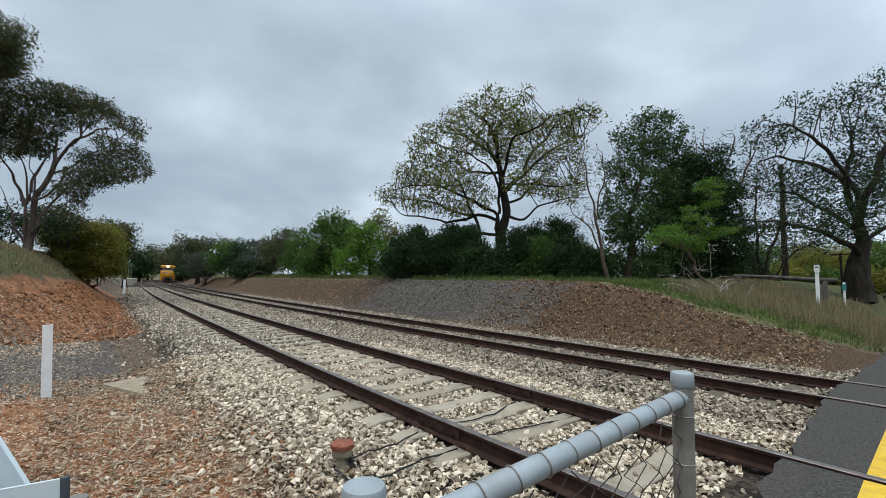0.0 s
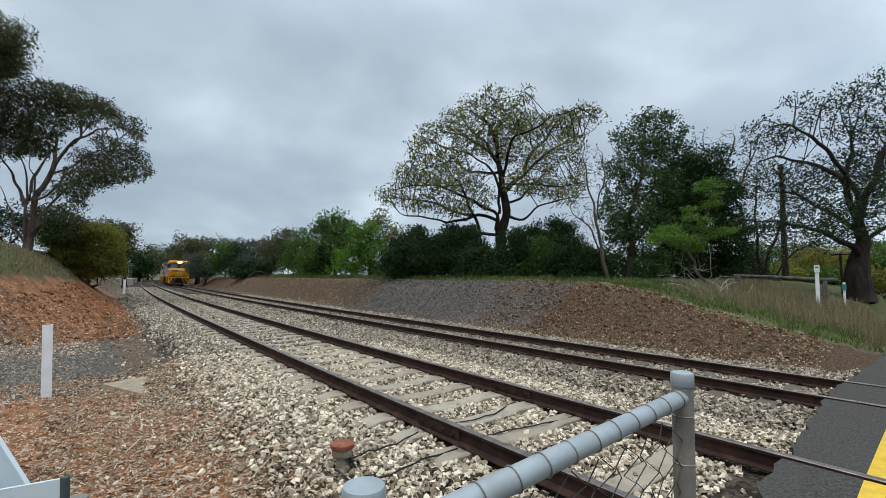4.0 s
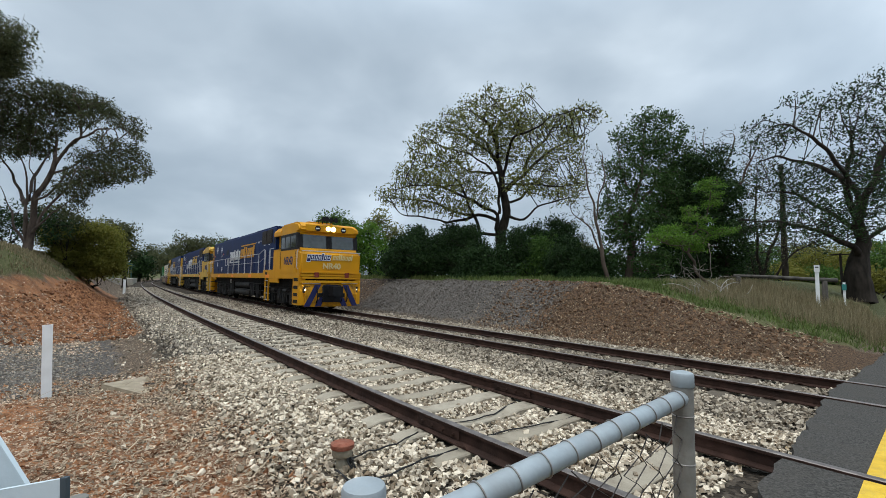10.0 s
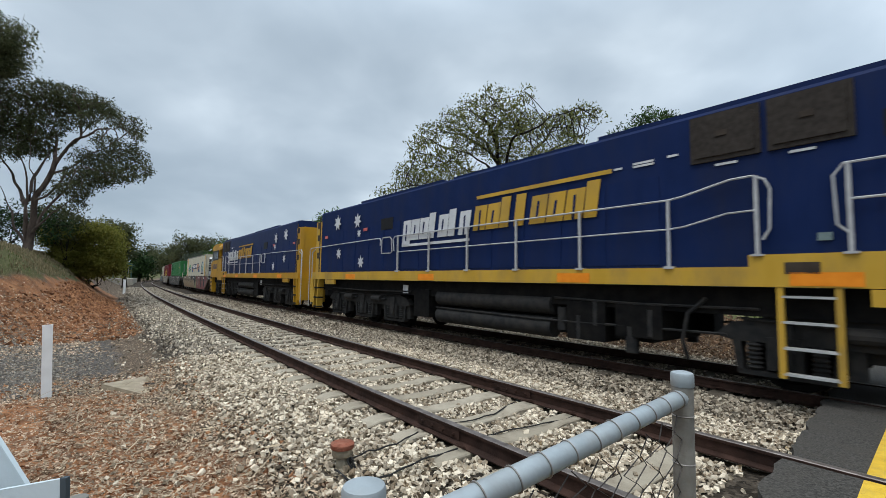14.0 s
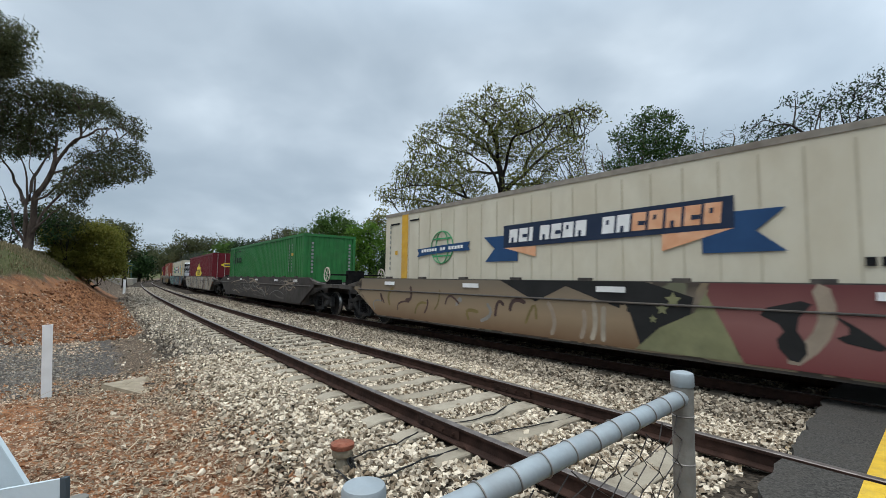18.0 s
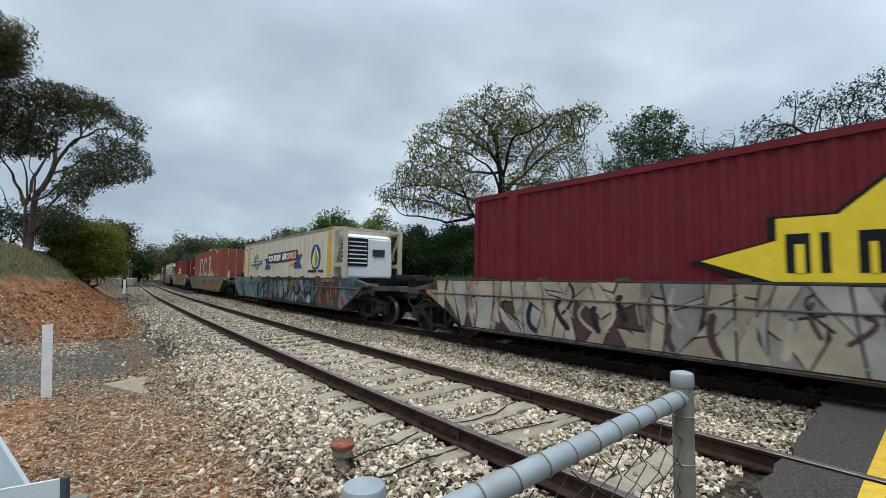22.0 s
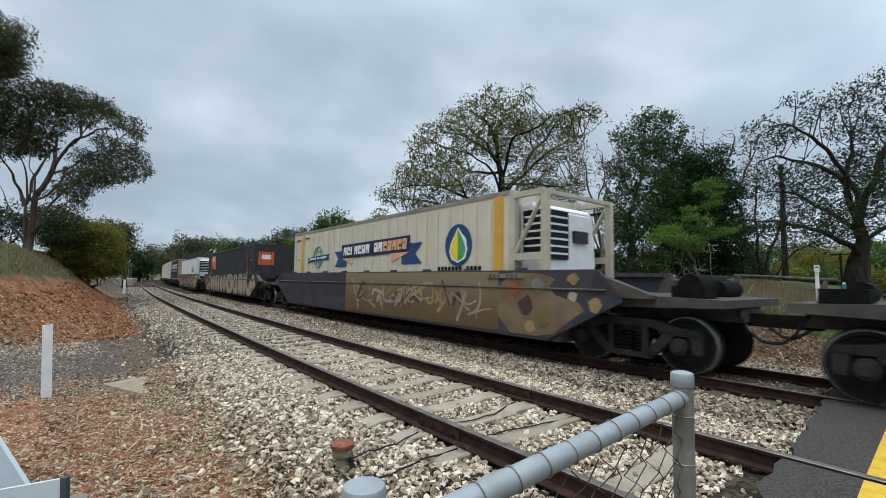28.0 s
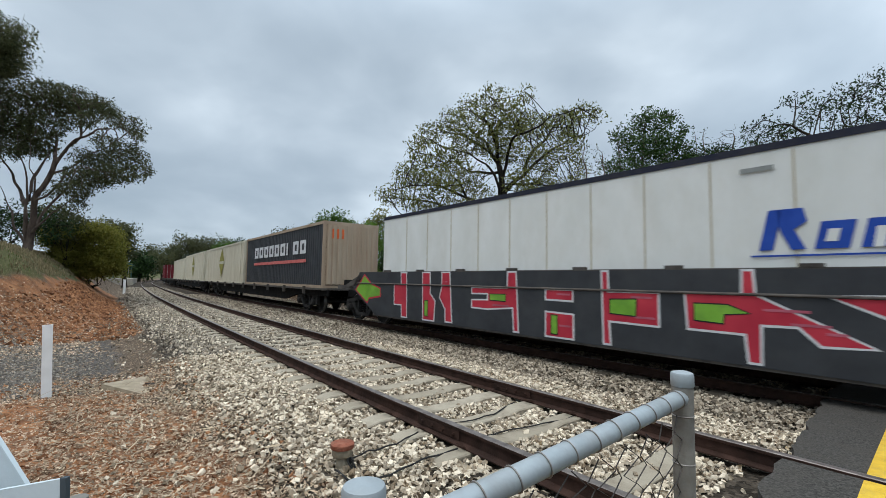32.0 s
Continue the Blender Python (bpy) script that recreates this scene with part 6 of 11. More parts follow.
def grown_tree(name, label, category, guides, blobs, seed, leaf="mid", attract=1500, per=8, size=0.18, spread=0.25, trunk=0.3, tip=0.01,
               step=0.3, wood="bark_dark", droop=0.0, slim=0.42, rim=0.45, leafy=0.02, flare=1.25, limb=0.0, group=""):
    """A tree grown towards the light: main limbs along guides, then twigs that reach for points strewn through the crown's masses and
    thicken towards the root as they join; leaf sprays sit on the thin ends. blobs: (x, y, z, half width, half height)."""
    rng = np.random.default_rng(seed)
    g0 = np.array(guides[0][0], float)
    root = np.array([g0[0], g0[1], ground_at(g0[0], g0[1]) - 0.1])
    nodes, up, along = [root], [-1], [(0, 0.0)]

    def nearest(p):
        return int(np.linalg.norm(np.array(nodes) - p, axis=1).argmin())
    for i, run in enumerate(guides):
        pts = np.array(run, float)
        if i == 0:
            pts[0] = root
        last = 0 if i == 0 else nearest(pts[0])
        pts[0] = nodes[last]
        for n, (a, b) in enumerate(zip(pts[:-1], pts[1:])):
            ln = np.linalg.norm(b - a)
            c = max(1, int(ln / step))
            sway, twist = rng.normal(size=3) * ln * 0.05, rng.normal(size=3) * ln * 0.035
            for k in range(1, c + 1):
                f = math.pi * k / c
                nodes.append(a + (b - a) * k / c + sway * math.sin(f) + twist * math.sin(2 * f) + rng.normal(size=3) * step * 0.10)
                up.append(last)
                along.append((i, (n + k / c) / (len(pts) - 1)))
                last = len(nodes) - 1
    B = np.array(blobs, float)
    wgt = B[:, 3] * B[:, 4] * np.sqrt(B[:, 3])
    pick = rng.choice(len(B), attract, p=wgt / wgt.sum())
    q = rng.normal(size=(attract, 3))
    q *= (rng.uniform(0, 1, attract) ** rim / np.linalg.norm(q, axis=1))[:, None]
    A = B[pick, :3] + q * np.stack([B[pick, 3], B[pick, 3] * 1.1, B[pick, 4]], 1)
    A[:, 2] = np.maximum(A[:, 2], root[2] + 0.3)
    N = np.array(nodes)
    best, dist = np.zeros(len(A), int), np.full(len(A), 1e9)
    for k0 in range(0, len(N), 200):
        d = np.linalg.norm(A[:, None] - N[None, k0:k0 + 200], axis=2)
        j = d.argmin(1)
        v = d[np.arange(len(A)), j]
        better = v < dist
        dist[better], best[better] = v[better], j[better] + k0
    for _ in range(90):
        live = dist > step * 0.9
        A, best, dist = A[live], best[live], dist[live]
        if len(A) < 4:
            break
        who = np.unique(best)
        pull = np.zeros((len(nodes), 3))
        np.add.at(pull, best, (A - N[best]) / dist[:, None])
        d = pull[who]
        d += rng.normal(size=d.shape) * 0.22 + np.array([0, 0, 0.10])
        d /= np.linalg.norm(d, axis=1)[:, None] + 1e-9
        fresh = N[who] + d * step
        k0 = len(nodes)
        nodes.extend(fresh)
        up.extend(int(w) for w in who)
        N = np.concatenate([N, fresh])
        for k in range(0, len(fresh), 200):
            e = np.linalg.norm(A[:, None] - fresh[None, k:k + 200], axis=2)
            j = e.argmin(1)
            v = e[np.arange(len(A)), j]
            better = v < dist
            dist[better], best[better] = v[better], j[better] + k0 + k
        # a twig that no longer nears its points gives them up
        stuck = rng.uniform(size=len(A)) < 0.01
        A, best, dist = A[~stuck], best[~stuck], dist[~stuck]
    kids = [[] for _ in nodes]
    for i, p in enumerate(up):
        if p >= 0:
            kids[p].append(i)
    tips = np.zeros(len(nodes))
    for i in range(len(nodes) - 1, -1, -1):
        if not kids[i]:
            tips[i] = 1
        if up[i] >= 0:
            tips[up[i]] += tips[i]
    power = math.log(max(2.0, tips[0])) / math.log(trunk / tip)
    rad = tip * tips ** (1 / power)
    if limb:
        # main limbs taper evenly, whatever number of twigs each has caught
        for i, (run, f) in enumerate(along):
            if run:
                fair = limb * (1 - f) ** 1.3 + tip * 2
                rad[i] = min(max(rad[i], fair * 0.75), fair * 1.15)
    foot = np.clip(1 - (N[:, 2] - root[2]) / 3.2, 0, 1) * (np.linalg.norm(N[:, :2] - root[:2], axis=1) < 1.2)
    rad *= 1 + (flare - 1) * foot
    P = thing(name, label, category, group, at=Matrix.Translation(root.tolist()))
    runs, todo = [], [(0, None)]
    while todo:
        i, before = todo.pop()
        chain, rr = ([N[before]], [min(rad[before], rad[i] * 1.2)]) if before is not None else ([], [])
        while True:
            chain.append(N[i])
            rr.append(rad[i])
            if not kids[i]:
                break
            nxt = max(kids[i], key=lambda c: rad[c])
            todo.extend((c, i) for c in kids[i] if c != nxt)
            i = nxt
        if len(chain) > 1:
            pts = np.array(chain) - root
            if len(pts) > 3:
                pts[1:-1] = (pts[:-2] + 2 * pts[1:-1] + pts[2:]) / 4
            runs.append((pts, np.array(rr)))
    part("trunk", tubes_mesh("trunk", runs, M[wood], 7), None, P, "branching trunk and limbs")
    ends = np.array([i for i in range(len(nodes)) if rad[i] < leafy])
    if per and len(ends):
        V = leaf_quads(rng, N[ends] - root, spread * rng.uniform(0.6, 1.4, len(ends)), per, size, droop, slim)
        part("crown", quads_mesh("crown", V, LEAF[leaf]), None, P, "crown of many small leaves")
    return P


grown_tree('gum_tree', 'tall spreading gum tree with several pale stems on the bank', 'tree',
      [[(-22.59, 23.7, 2.56), (-22.46, 23.7, 3.57), (-22.35, 23.7, 4.29), (-22.39, 23.7, 5.13), (-21.79, 23.7, 6.53), (-21.44, 23.7, 7.45), (-20.9, 23.7, 8.19), (-20.02, 23.7, 9.31), (-19.35, 23.7, 10.01)],
       [(-21.52, 23.7, 6.96), (-20.7, 23.97, 7.41), (-19.77, 24.23, 8.37), (-18.91, 24.5, 8.97)],
       [(-20.9, 23.7, 8.19), (-20.19, 23.43, 8.85), (-18.76, 23.17, 9.39), (-17.27, 22.9, 9.44)],
       [(-22.4, 23.7, 3.81), (-21.94, 23.82, 4.92), (-21.39, 23.94, 5.68), (-20.71, 24.06, 6.45), (-19.38, 24.18, 6.87), (-18.16, 24.3, 7.41)],
       [(-22.55, 23.7, 2.86), (-22.64, 23.58, 4.27), (-22.58, 23.46, 5.21), (-22.53, 23.34, 6.14), (-22.79, 23.22, 7.54), (-23.03, 23.1, 8.94)],
       [(-22.63, 23.7, 2.74), (-23.39, 23.8, 3.81), (-23.83, 23.9, 5.02), (-24.35, 24, 5.76), (-25.03, 24.1, 6.76)],
       [(-22.84, 23.7, 5.25), (-23.35, 23.9, 5.76), (-24.08, 24.1, 7.02), (-25.04, 24.3, 7.99), (-25.9, 24.5, 9.11)],
       [(-22.83, 23.7, 5.73), (-22.14, 23.45, 5.69), (-21.93, 23.2, 6.59), (-22.15, 22.95, 7.12), (-21.92, 22.7, 8.58)],
       [(-22.78, 23.7, 5.49), (-22.62, 24.03, 7.15), (-22.63, 24.37, 7.99), (-23.02, 24.7, 9.87)],
       [(-22.3, 23.7, 5.5), (-21.48, 23.43, 5.7), (-20.34, 23.17, 6.85), (-19.21, 22.9, 7.27)],
       [(-22.44, 23.7, 3.57), (-21.83, 23.57, 4.16), (-21.18, 23.43, 4.87), (-19.99, 23.3, 5.46)],
       [(-21.44, 23.7, 7.45), (-21.87, 24.2, 8.83), (-22.21, 24.7, 10.79)],
       [(-20.02, 23.7, 9.31), (-19.89, 23.3, 10.4), (-20.09, 22.9, 11.08)]],
      [(-23.78, 23.7, 10.87, 1.3, 1.06), (-22.86, 24.5, 11.6, 1.41, 0.92), (-21.34, 24.5, 11.49, 1.16, 0.79), (-19.4, 23.7, 10.69, 1, 0.53), (-17.77, 22.9, 9.91, 0.63, 0.41), (-17.85, 24.5, 9.88, 0.67, 0.55), (-16.87, 23.7, 9.12, 0.38, 0.33), (-24.67, 24.5, 9.39, 1.22, 1.04), (-22.33, 23.7, 9.52, 1, 1), (-23.3, 24.5, 8.65, 0.92, 0.55), (-23.22, 22.9, 8.04, 0.69, 0.4), (-19.22, 22.9, 9.77, 0.63, 0.32), (-17.91, 22.9, 8.48, 0.74, 0.51), (-17.53, 23.7, 8.12, 0.89, 0.65), (-16.75, 23.7, 7.28, 0.65, 0.43), (-17.33, 22.9, 6.83, 0.97, 0.48), (-19.95, 24.5, 7.94, 0.98, 0.61), (-19.59, 23.7, 6.75, 1.12, 0.53), (-19.58, 22.9, 5.97, 0.86, 0.57), (-20.15, 23.7, 5.41, 0.53, 0.35), (-22.34, 24.5, 5.96, 0.27, 0.22), (-26.24, 24.5, 10.13, 0.98, 1.47), (-25.23, 23.7, 8.12, 0.71, 0.71), (-21.88, 24.5, 10.33, 0.73, 0.61)],
      seed=11, leaf='pale_gum', attract=4000, per=21, size=0.17, spread=0.20, trunk=0.19, tip=0.009, step=0.24, wood='bark_pale', droop=0.6, slim=0.3, rim=0.30, leafy=0.013, limb=0.08, group='gum trees on the bank')
grown_tree('spreading_tree', 'large spreading tree with dark forked limbs and sparse new leaves', 'tree',
      [[(4.05, 29.5, 3.83), (4.16, 29.5, 5.42), (4.23, 29.5, 6.67), (4.14, 29.5, 7.29), (3.99, 29.5, 8.27), (3.75, 29.5, 9.35), (3.65, 29.5, 10.8), (3.73, 29.5, 12.17), (4.8, 29.5, 13.47), (5.7, 29.5, 14.6)],
       [(4.16, 29.5, 5.42), (3.58, 29.31, 4.68), (3.59, 29.12, 5.54), (3.74, 28.94, 7.26), (3.35, 28.75, 8.62), (2.77, 28.56, 9.26), (1.72, 28.38, 9.8), (0.17, 28.19, 10.24), (-1.45, 28, 10.77)],
       [(4.14, 29.5, 7.29), (4.72, 29.75, 8.2), (5.8, 30, 9.15), (6.8, 30.25, 10.19), (8.48, 30.5, 11.38), (9.86, 30.75, 12.01), (11.07, 31, 12.83)],
       [(4.73, 29.5, 8.11), (5.58, 28.83, 7.94), (7.14, 28.17, 7.74), (8.46, 27.5, 7.68)],
       [(4.23, 29.5, 6.67), (4.98, 30.25, 7.08), (6.18, 31, 8.18), (7.58, 31.75, 9.78), (9.42, 32.5, 11.14)],
       [(4.23, 29.5, 6.13), (5.07, 28.88, 5.53), (6.14, 28.25, 6.38), (7.33, 27.62, 6.72), (8.63, 27, 7.08)],
       [(3.78, 29.5, 4.71), (2.38, 29.2, 4.65), (2, 28.9, 5.83), (1.28, 28.6, 7.33), (0.36, 28.3, 8.63), (-0.87, 28, 9.74)],
       [(3.6, 29.5, 5.41), (2.03, 29.75, 5.96), (0.25, 30, 6.42), (-2.12, 30.25, 7.06), (-4.33, 30.5, 7.26)],
       [(3.68, 29.5, 6.12), (1.93, 28.5, 6.8), (-0.29, 27.5, 7.5), (-2.44, 26.5, 7.61)],
       [(3.75, 29.5, 9.26), (2.95, 30.17, 11.19), (1.56, 30.83, 12.71), (0.95, 31.5, 14.42)],
       [(3.99, 29.5, 8.27), (4.21, 28.75, 10.04), (4.6, 28, 11.03), (6.26, 27.25, 11.45), (8.27, 26.5, 12.4)],
       [(5.71, 29.5, 9.02), (6.33, 30.83, 10.88), (7.78, 32.17, 12.5), (9.12, 33.5, 14.22)],
       [(2.86, 29.5, 9.52), (2.24, 31, 11.44), (0.37, 32.5, 13.1)],
       [(3.43, 29.5, 8.81), (2.23, 30.5, 9.22), (0.77, 31.5, 10.22), (-1.35, 32.5, 10.07)],
       [(2.01, 29.5, 5.92), (0.25, 28.83, 5.27), (-1.61, 28.17, 5.66), (-2.89, 27.5, 5.71)],
       [(3.74, 29.5, 10.8), (2.52, 28, 12.04), (2.7, 26.5, 12.97)]],
      [(-3.48, 28, 6.96, 1, 0.75), (-2.27, 29.5, 8.53, 1.31, 1.05), (-1.6, 26.5, 9.45, 0.86, 0.94), (-1.14, 31, 11.96, 1.1, 0.83), (0.54, 31, 12.76, 1.29, 1.1), (1.83, 28, 12.73, 1.08, 0.91), (3.02, 26.5, 12.98, 0.94, 0.71), (4.96, 26.5, 13.01, 0.71, 0.6), (3.51, 26.5, 11.49, 1.73, 1.1), (6.18, 31, 12.66, 1.65, 1.1), (8.85, 32.5, 13.44, 1.54, 1.16), (9.47, 29.5, 13.09, 1.05, 0.7), (9.39, 26.5, 11.84, 0.63, 0.57), (8.12, 28, 10.4, 1.16, 1), (10.01, 32.5, 10.05, 0.87, 0.96), (9.7, 32.5, 8.66, 1.06, 0.87), (6.77, 29.5, 9.94, 1.57, 1.05), (2.31, 29.5, 11.14, 1.92, 1.05), (0.18, 28, 9.24, 1.49, 1), (-0.44, 26.5, 7.35, 1.57, 0.86), (1.45, 29.5, 8.23, 1.4, 1.05), (2.57, 28, 6.89, 0.83, 0.83), (4.81, 26.5, 7.6, 1.26, 0.94), (7.12, 29.5, 7.96, 1.22, 0.87), (-1.53, 29.5, 6.75, 1.57, 0.61), (0.73, 28, 6.18, 1.33, 0.66), (7.77, 28, 6.97, 1, 0.58), (4.28, 29.5, 10.45, 1.57, 1.05)],
      seed=51, leaf='pod', attract=10500, per=7, size=0.19, spread=0.21, trunk=0.34, tip=0.011, step=0.28, wood='bark_dark', slim=0.40, rim=0.42, leafy=0.0122, flare=1.2, limb=0.13)
grown_tree('large_tree', 'massive dark-limbed tree with thin foliage beside the road', 'tree',
      [[(20.88, 22.0, 0.43), (20.84, 22.0, 2.26), (21.3, 22.0, 3.84), (21.57, 22.0, 6.3), (22.41, 22.0, 8.22), (23.69, 22.0, 10.32)], [(20.73, 22.0, 2.83), (19.2, 21.5, 3.95), (17.52, 21.2, 4.4), (15.73, 21.0, 4.56), (14.22, 21.0, 4.54)], [(21.34, 22.0, 4.56), (20.14, 21.5, 6.97), (19.08, 21.2, 8.02), (18.11, 21.0, 8.76), (17.02, 21.0, 9.34), (15.65, 21.0, 9.81)], [(20.61, 22.0, 7.1), (19.35, 22.8, 7.95), (18.12, 23.2, 8.47), (16.64, 23.5, 8.25)], [(21.57, 22.0, 3.64), (23.9, 22.5, 5.1), (26.41, 22.8, 6.84)], [(21.44, 22.0, 5.43), (22.39, 23.5, 8.82), (22.68, 24.0, 11.4)], [(21.02, 22.0, 3.98), (20.6, 23.4, 5.58), (19.29, 24.0, 6.67), (17.56, 24.2, 7.01)]],
      [(18.12, 22.0, 11.04, 0.74, 0.48), (19.33, 22.0, 10.55, 1.14, 0.63), (21.3, 22.5, 11.61, 0.99, 0.7), (22.46, 22.0, 11.65, 1.25, 1.14), (21.76, 22.5, 10.02, 1.45, 1.16), (19.71, 23.0, 6.78, 1.63, 0.77), (20.75, 21.0, 6.36, 1.09, 1.63), (18.06, 23.0, 7.06, 1.49, 1.07), (19.21, 21.2, 5.12, 1.26, 0.71), (16.36, 22.0, 9.16, 1.25, 0.91), (17.81, 22.0, 9.18, 1.14, 0.68), (23.89, 23.5, 7.89, 1.52, 1.82), (24.34, 22.0, 8.99, 1.99, 2.56), (16.97, 21.2, 4.39, 1.92, 0.6), (15.04, 21.2, 4.36, 0.82, 0.71), (20.96, 23.0, 7.72, 1.19, 1.19), (21.0, 22.0, 4.9, 1.4, 1.0), (19.6, 21.5, 4.2, 1.5, 0.7), (22.5, 22.0, 6.2, 1.3, 1.5), (18.9, 22.5, 5.6, 1.3, 1.0)],
      seed=56, leaf='dark', attract=8000, per=5, size=0.15, spread=0.18, trunk=0.33, tip=0.0085, step=0.23, wood='bark_dark', slim=0.45, rim=0.45, leafy=0.0088, flare=2.1, limb=0.17)
grown_tree('bare_sapling', 'thin bare sapling with a few leaves', 'tree',
      [[(8.66, 22.8, 1.36), (8.3, 22.8, 3.27), (7.93, 22.8, 5.05), (7.59, 22.8, 6.55), (7.3, 22.8, 8.06)], [(8.33, 22.8, 3.12), (7.67, 23.1, 4.48), (6.83, 23.3, 5.41)], [(8.02, 22.8, 4.6), (8.13, 22.5, 6.19), (8.24, 22.4, 8.26)]],
      [(7.45, 22.8, 8.37, 0.41, 1.18), (8.19, 22.8, 7.47, 0.59, 1.47), (6.99, 22.8, 5.93, 0.77, 0.88), (7.72, 22.8, 4.74, 0.71, 0.88), (6.62, 22.8, 4.88, 0.47, 0.59)],
      seed=52, leaf='gum', attract=420, per=2, size=0.12, spread=0.1, trunk=0.09, tip=0.006, step=0.2, wood='bark_pale', rim=0.5, leafy=0.008)
grown_tree('bare_sapling', 'bare upright shoots above the dense tree', 'tree',
      [[(16.16, 25.0, 1.45), (15.96, 25.0, 5.51), (15.39, 25.0, 8.15), (15.12, 25.0, 10.33)], [(15.83, 25.0, 6.49), (16.38, 25.0, 8.5), (16.84, 25.0, 10.45)], [(15.6, 25.0, 7.49), (14.66, 25.0, 9.14), (14.53, 25.0, 10.49)], [(15.96, 25.0, 5.51), (17.34, 25.0, 7.51), (18.05, 25.0, 9.19)]],
      [(15.12, 25.0, 10.16, 0.32, 0.78), (16.86, 25.0, 10.02, 0.32, 0.84), (14.55, 25.0, 10.15, 0.26, 0.65), (16.1, 25.0, 9.84, 0.52, 0.71), (17.88, 25.0, 8.86, 0.84, 0.97), (17.54, 25.0, 6.85, 0.71, 1.29)],
      seed=54, leaf='dark', attract=420, per=1, size=0.12, spread=0.1, trunk=0.11, tip=0.008, step=0.22, wood='bark_pale', rim=0.5, leafy=0.009)
grown_tree('thicket', 'twiggy leafless thicket behind the fallen log', 'shrub',
      [[(19.41, 26.8, 1.66), (19.31, 26.8, 3.73), (19.21, 26.8, 5.83), (19.46, 26.8, 7.96)], [(19.41, 26.8, 1.66), (20.37, 26.8, 4.1), (20.99, 26.8, 6.57), (20.88, 26.8, 8.34)], [(19.41, 26.8, 1.83), (18.61, 26.8, 3.72), (18.4, 26.8, 5.47)], [(19.52, 26.8, 1.83), (21.38, 26.8, 3.42), (22.8, 26.8, 4.14)]],
      [(19.16, 26.8, 4.43, 1.18, 1.39), (18.72, 26.8, 6.89, 0.97, 1.59), (20.89, 26.8, 4.11, 1.39, 1.25), (21.0, 26.8, 6.92, 1.18, 1.52), (22.8, 26.8, 4.14, 1.39, 0.9), (19.84, 26.8, 8.68, 1.25, 1.04), (18.92, 26.8, 2.69, 1.04, 0.83)],
      seed=57, leaf='gum', attract=1900, per=3, size=0.15, spread=0.22, trunk=0.12, tip=0.008, step=0.26, wood='bark_dark', rim=0.6, leafy=0.01)
grown_tree('dense_tree', 'tall dark green tree with slim pale trunk', 'tree',
      [[(10.16, 24.0, 1.15), (10.39, 24.0, 4.01), (10.68, 24.0, 6.54), (11.17, 24.0, 9.11), (11.46, 24.0, 10.9)], [(10.47, 24.0, 4.64), (11.76, 24.0, 6.87), (12.59, 24.0, 8.81)], [(10.62, 24.0, 6.22), (9.82, 24.0, 7.8), (9.59, 24.0, 9.41)], [(10.39, 24.0, 3.7), (9.38, 24.0, 5.25), (8.93, 24.0, 6.83)]],
      [(11.36, 24.0, 10.57, 0.93, 0.74), (12.21, 24.0, 10.58, 0.74, 0.74), (10.07, 24.0, 9.58, 0.74, 0.74), (11.16, 24.0, 8.79, 1.55, 1.05), (12.75, 24.0, 9.13, 1.05, 1.24), (9.73, 24.0, 7.8, 0.93, 1.05), (11.44, 24.0, 6.87, 1.67, 1.18), (9.39, 24.0, 5.57, 0.99, 1.24), (10.78, 24.0, 4.64, 1.86, 1.36), (12.87, 25.0, 5.46, 1.29, 1.94), (9.51, 24.0, 3.37, 1.12, 1.24), (11.06, 24.0, 2.77, 1.55, 1.12)],
      seed=53, leaf='dense', attract=1500, per=28, size=0.16, spread=0.26, trunk=0.17, tip=0.009, step=0.3, wood='bark_pale', rim=0.45, leafy=0.02, group='dense trees above the mound')
grown_tree('dense_tree', 'dense dark green tree rounded to the ground', 'tree',
      [[(14.66, 25.2, 1.2), (14.84, 25.2, 4.2), (14.98, 25.2, 6.85), (15.02, 25.2, 8.53)], [(14.83, 25.2, 3.87), (16.27, 25.2, 5.88), (16.96, 25.2, 6.88)], [(14.8, 25.2, 3.87), (13.64, 25.2, 5.83), (13.34, 25.2, 7.16)]],
      [(14.86, 25.2, 8.53, 1.63, 0.91), (15.99, 25.2, 7.54, 1.3, 1.11), (13.84, 25.2, 7.5, 1.3, 1.11), (14.97, 25.2, 6.52, 2.28, 1.3), (16.43, 25.2, 5.88, 0.98, 1.43), (12.96, 25.2, 4.83, 1.3, 1.3), (14.91, 25.2, 4.2, 2.44, 1.63), (16.52, 25.2, 3.57, 0.91, 1.63), (13.57, 25.2, 2.87, 1.63, 1.3), (15.5, 25.2, 2.25, 1.79, 0.98)],
      seed=63, leaf='dark', attract=1700, per=42, size=0.17, spread=0.28, trunk=0.25, tip=0.009, step=0.32, wood='bark_dark', rim=0.5, leafy=0.02, group='dense trees above the mound')
plant('gum_tree', 'dark dense gum tree towering behind the bank', 'tree', (-24.40, 21.97), [(-22.43, 21.21, 13.07, 1.31, 1.42), (-22.27, 21.29, 12.02, 0.85, 0.8), (-24.41, 21.29, 12.05, 1.7, 2.27), (-24.15, 21.14, 14.03, 1.42, 1.14), (-25.5, 21.47, 9.48, 1.42, 2.27)], seed=12, leaf='gum', clusters=150, per=230, size=0.17, spread=0.46, trunk=0.35, fork=0.45, limbs=9, wood='bark_dark', droop=0.6, slim=0.28, group='gum trees on the bank')
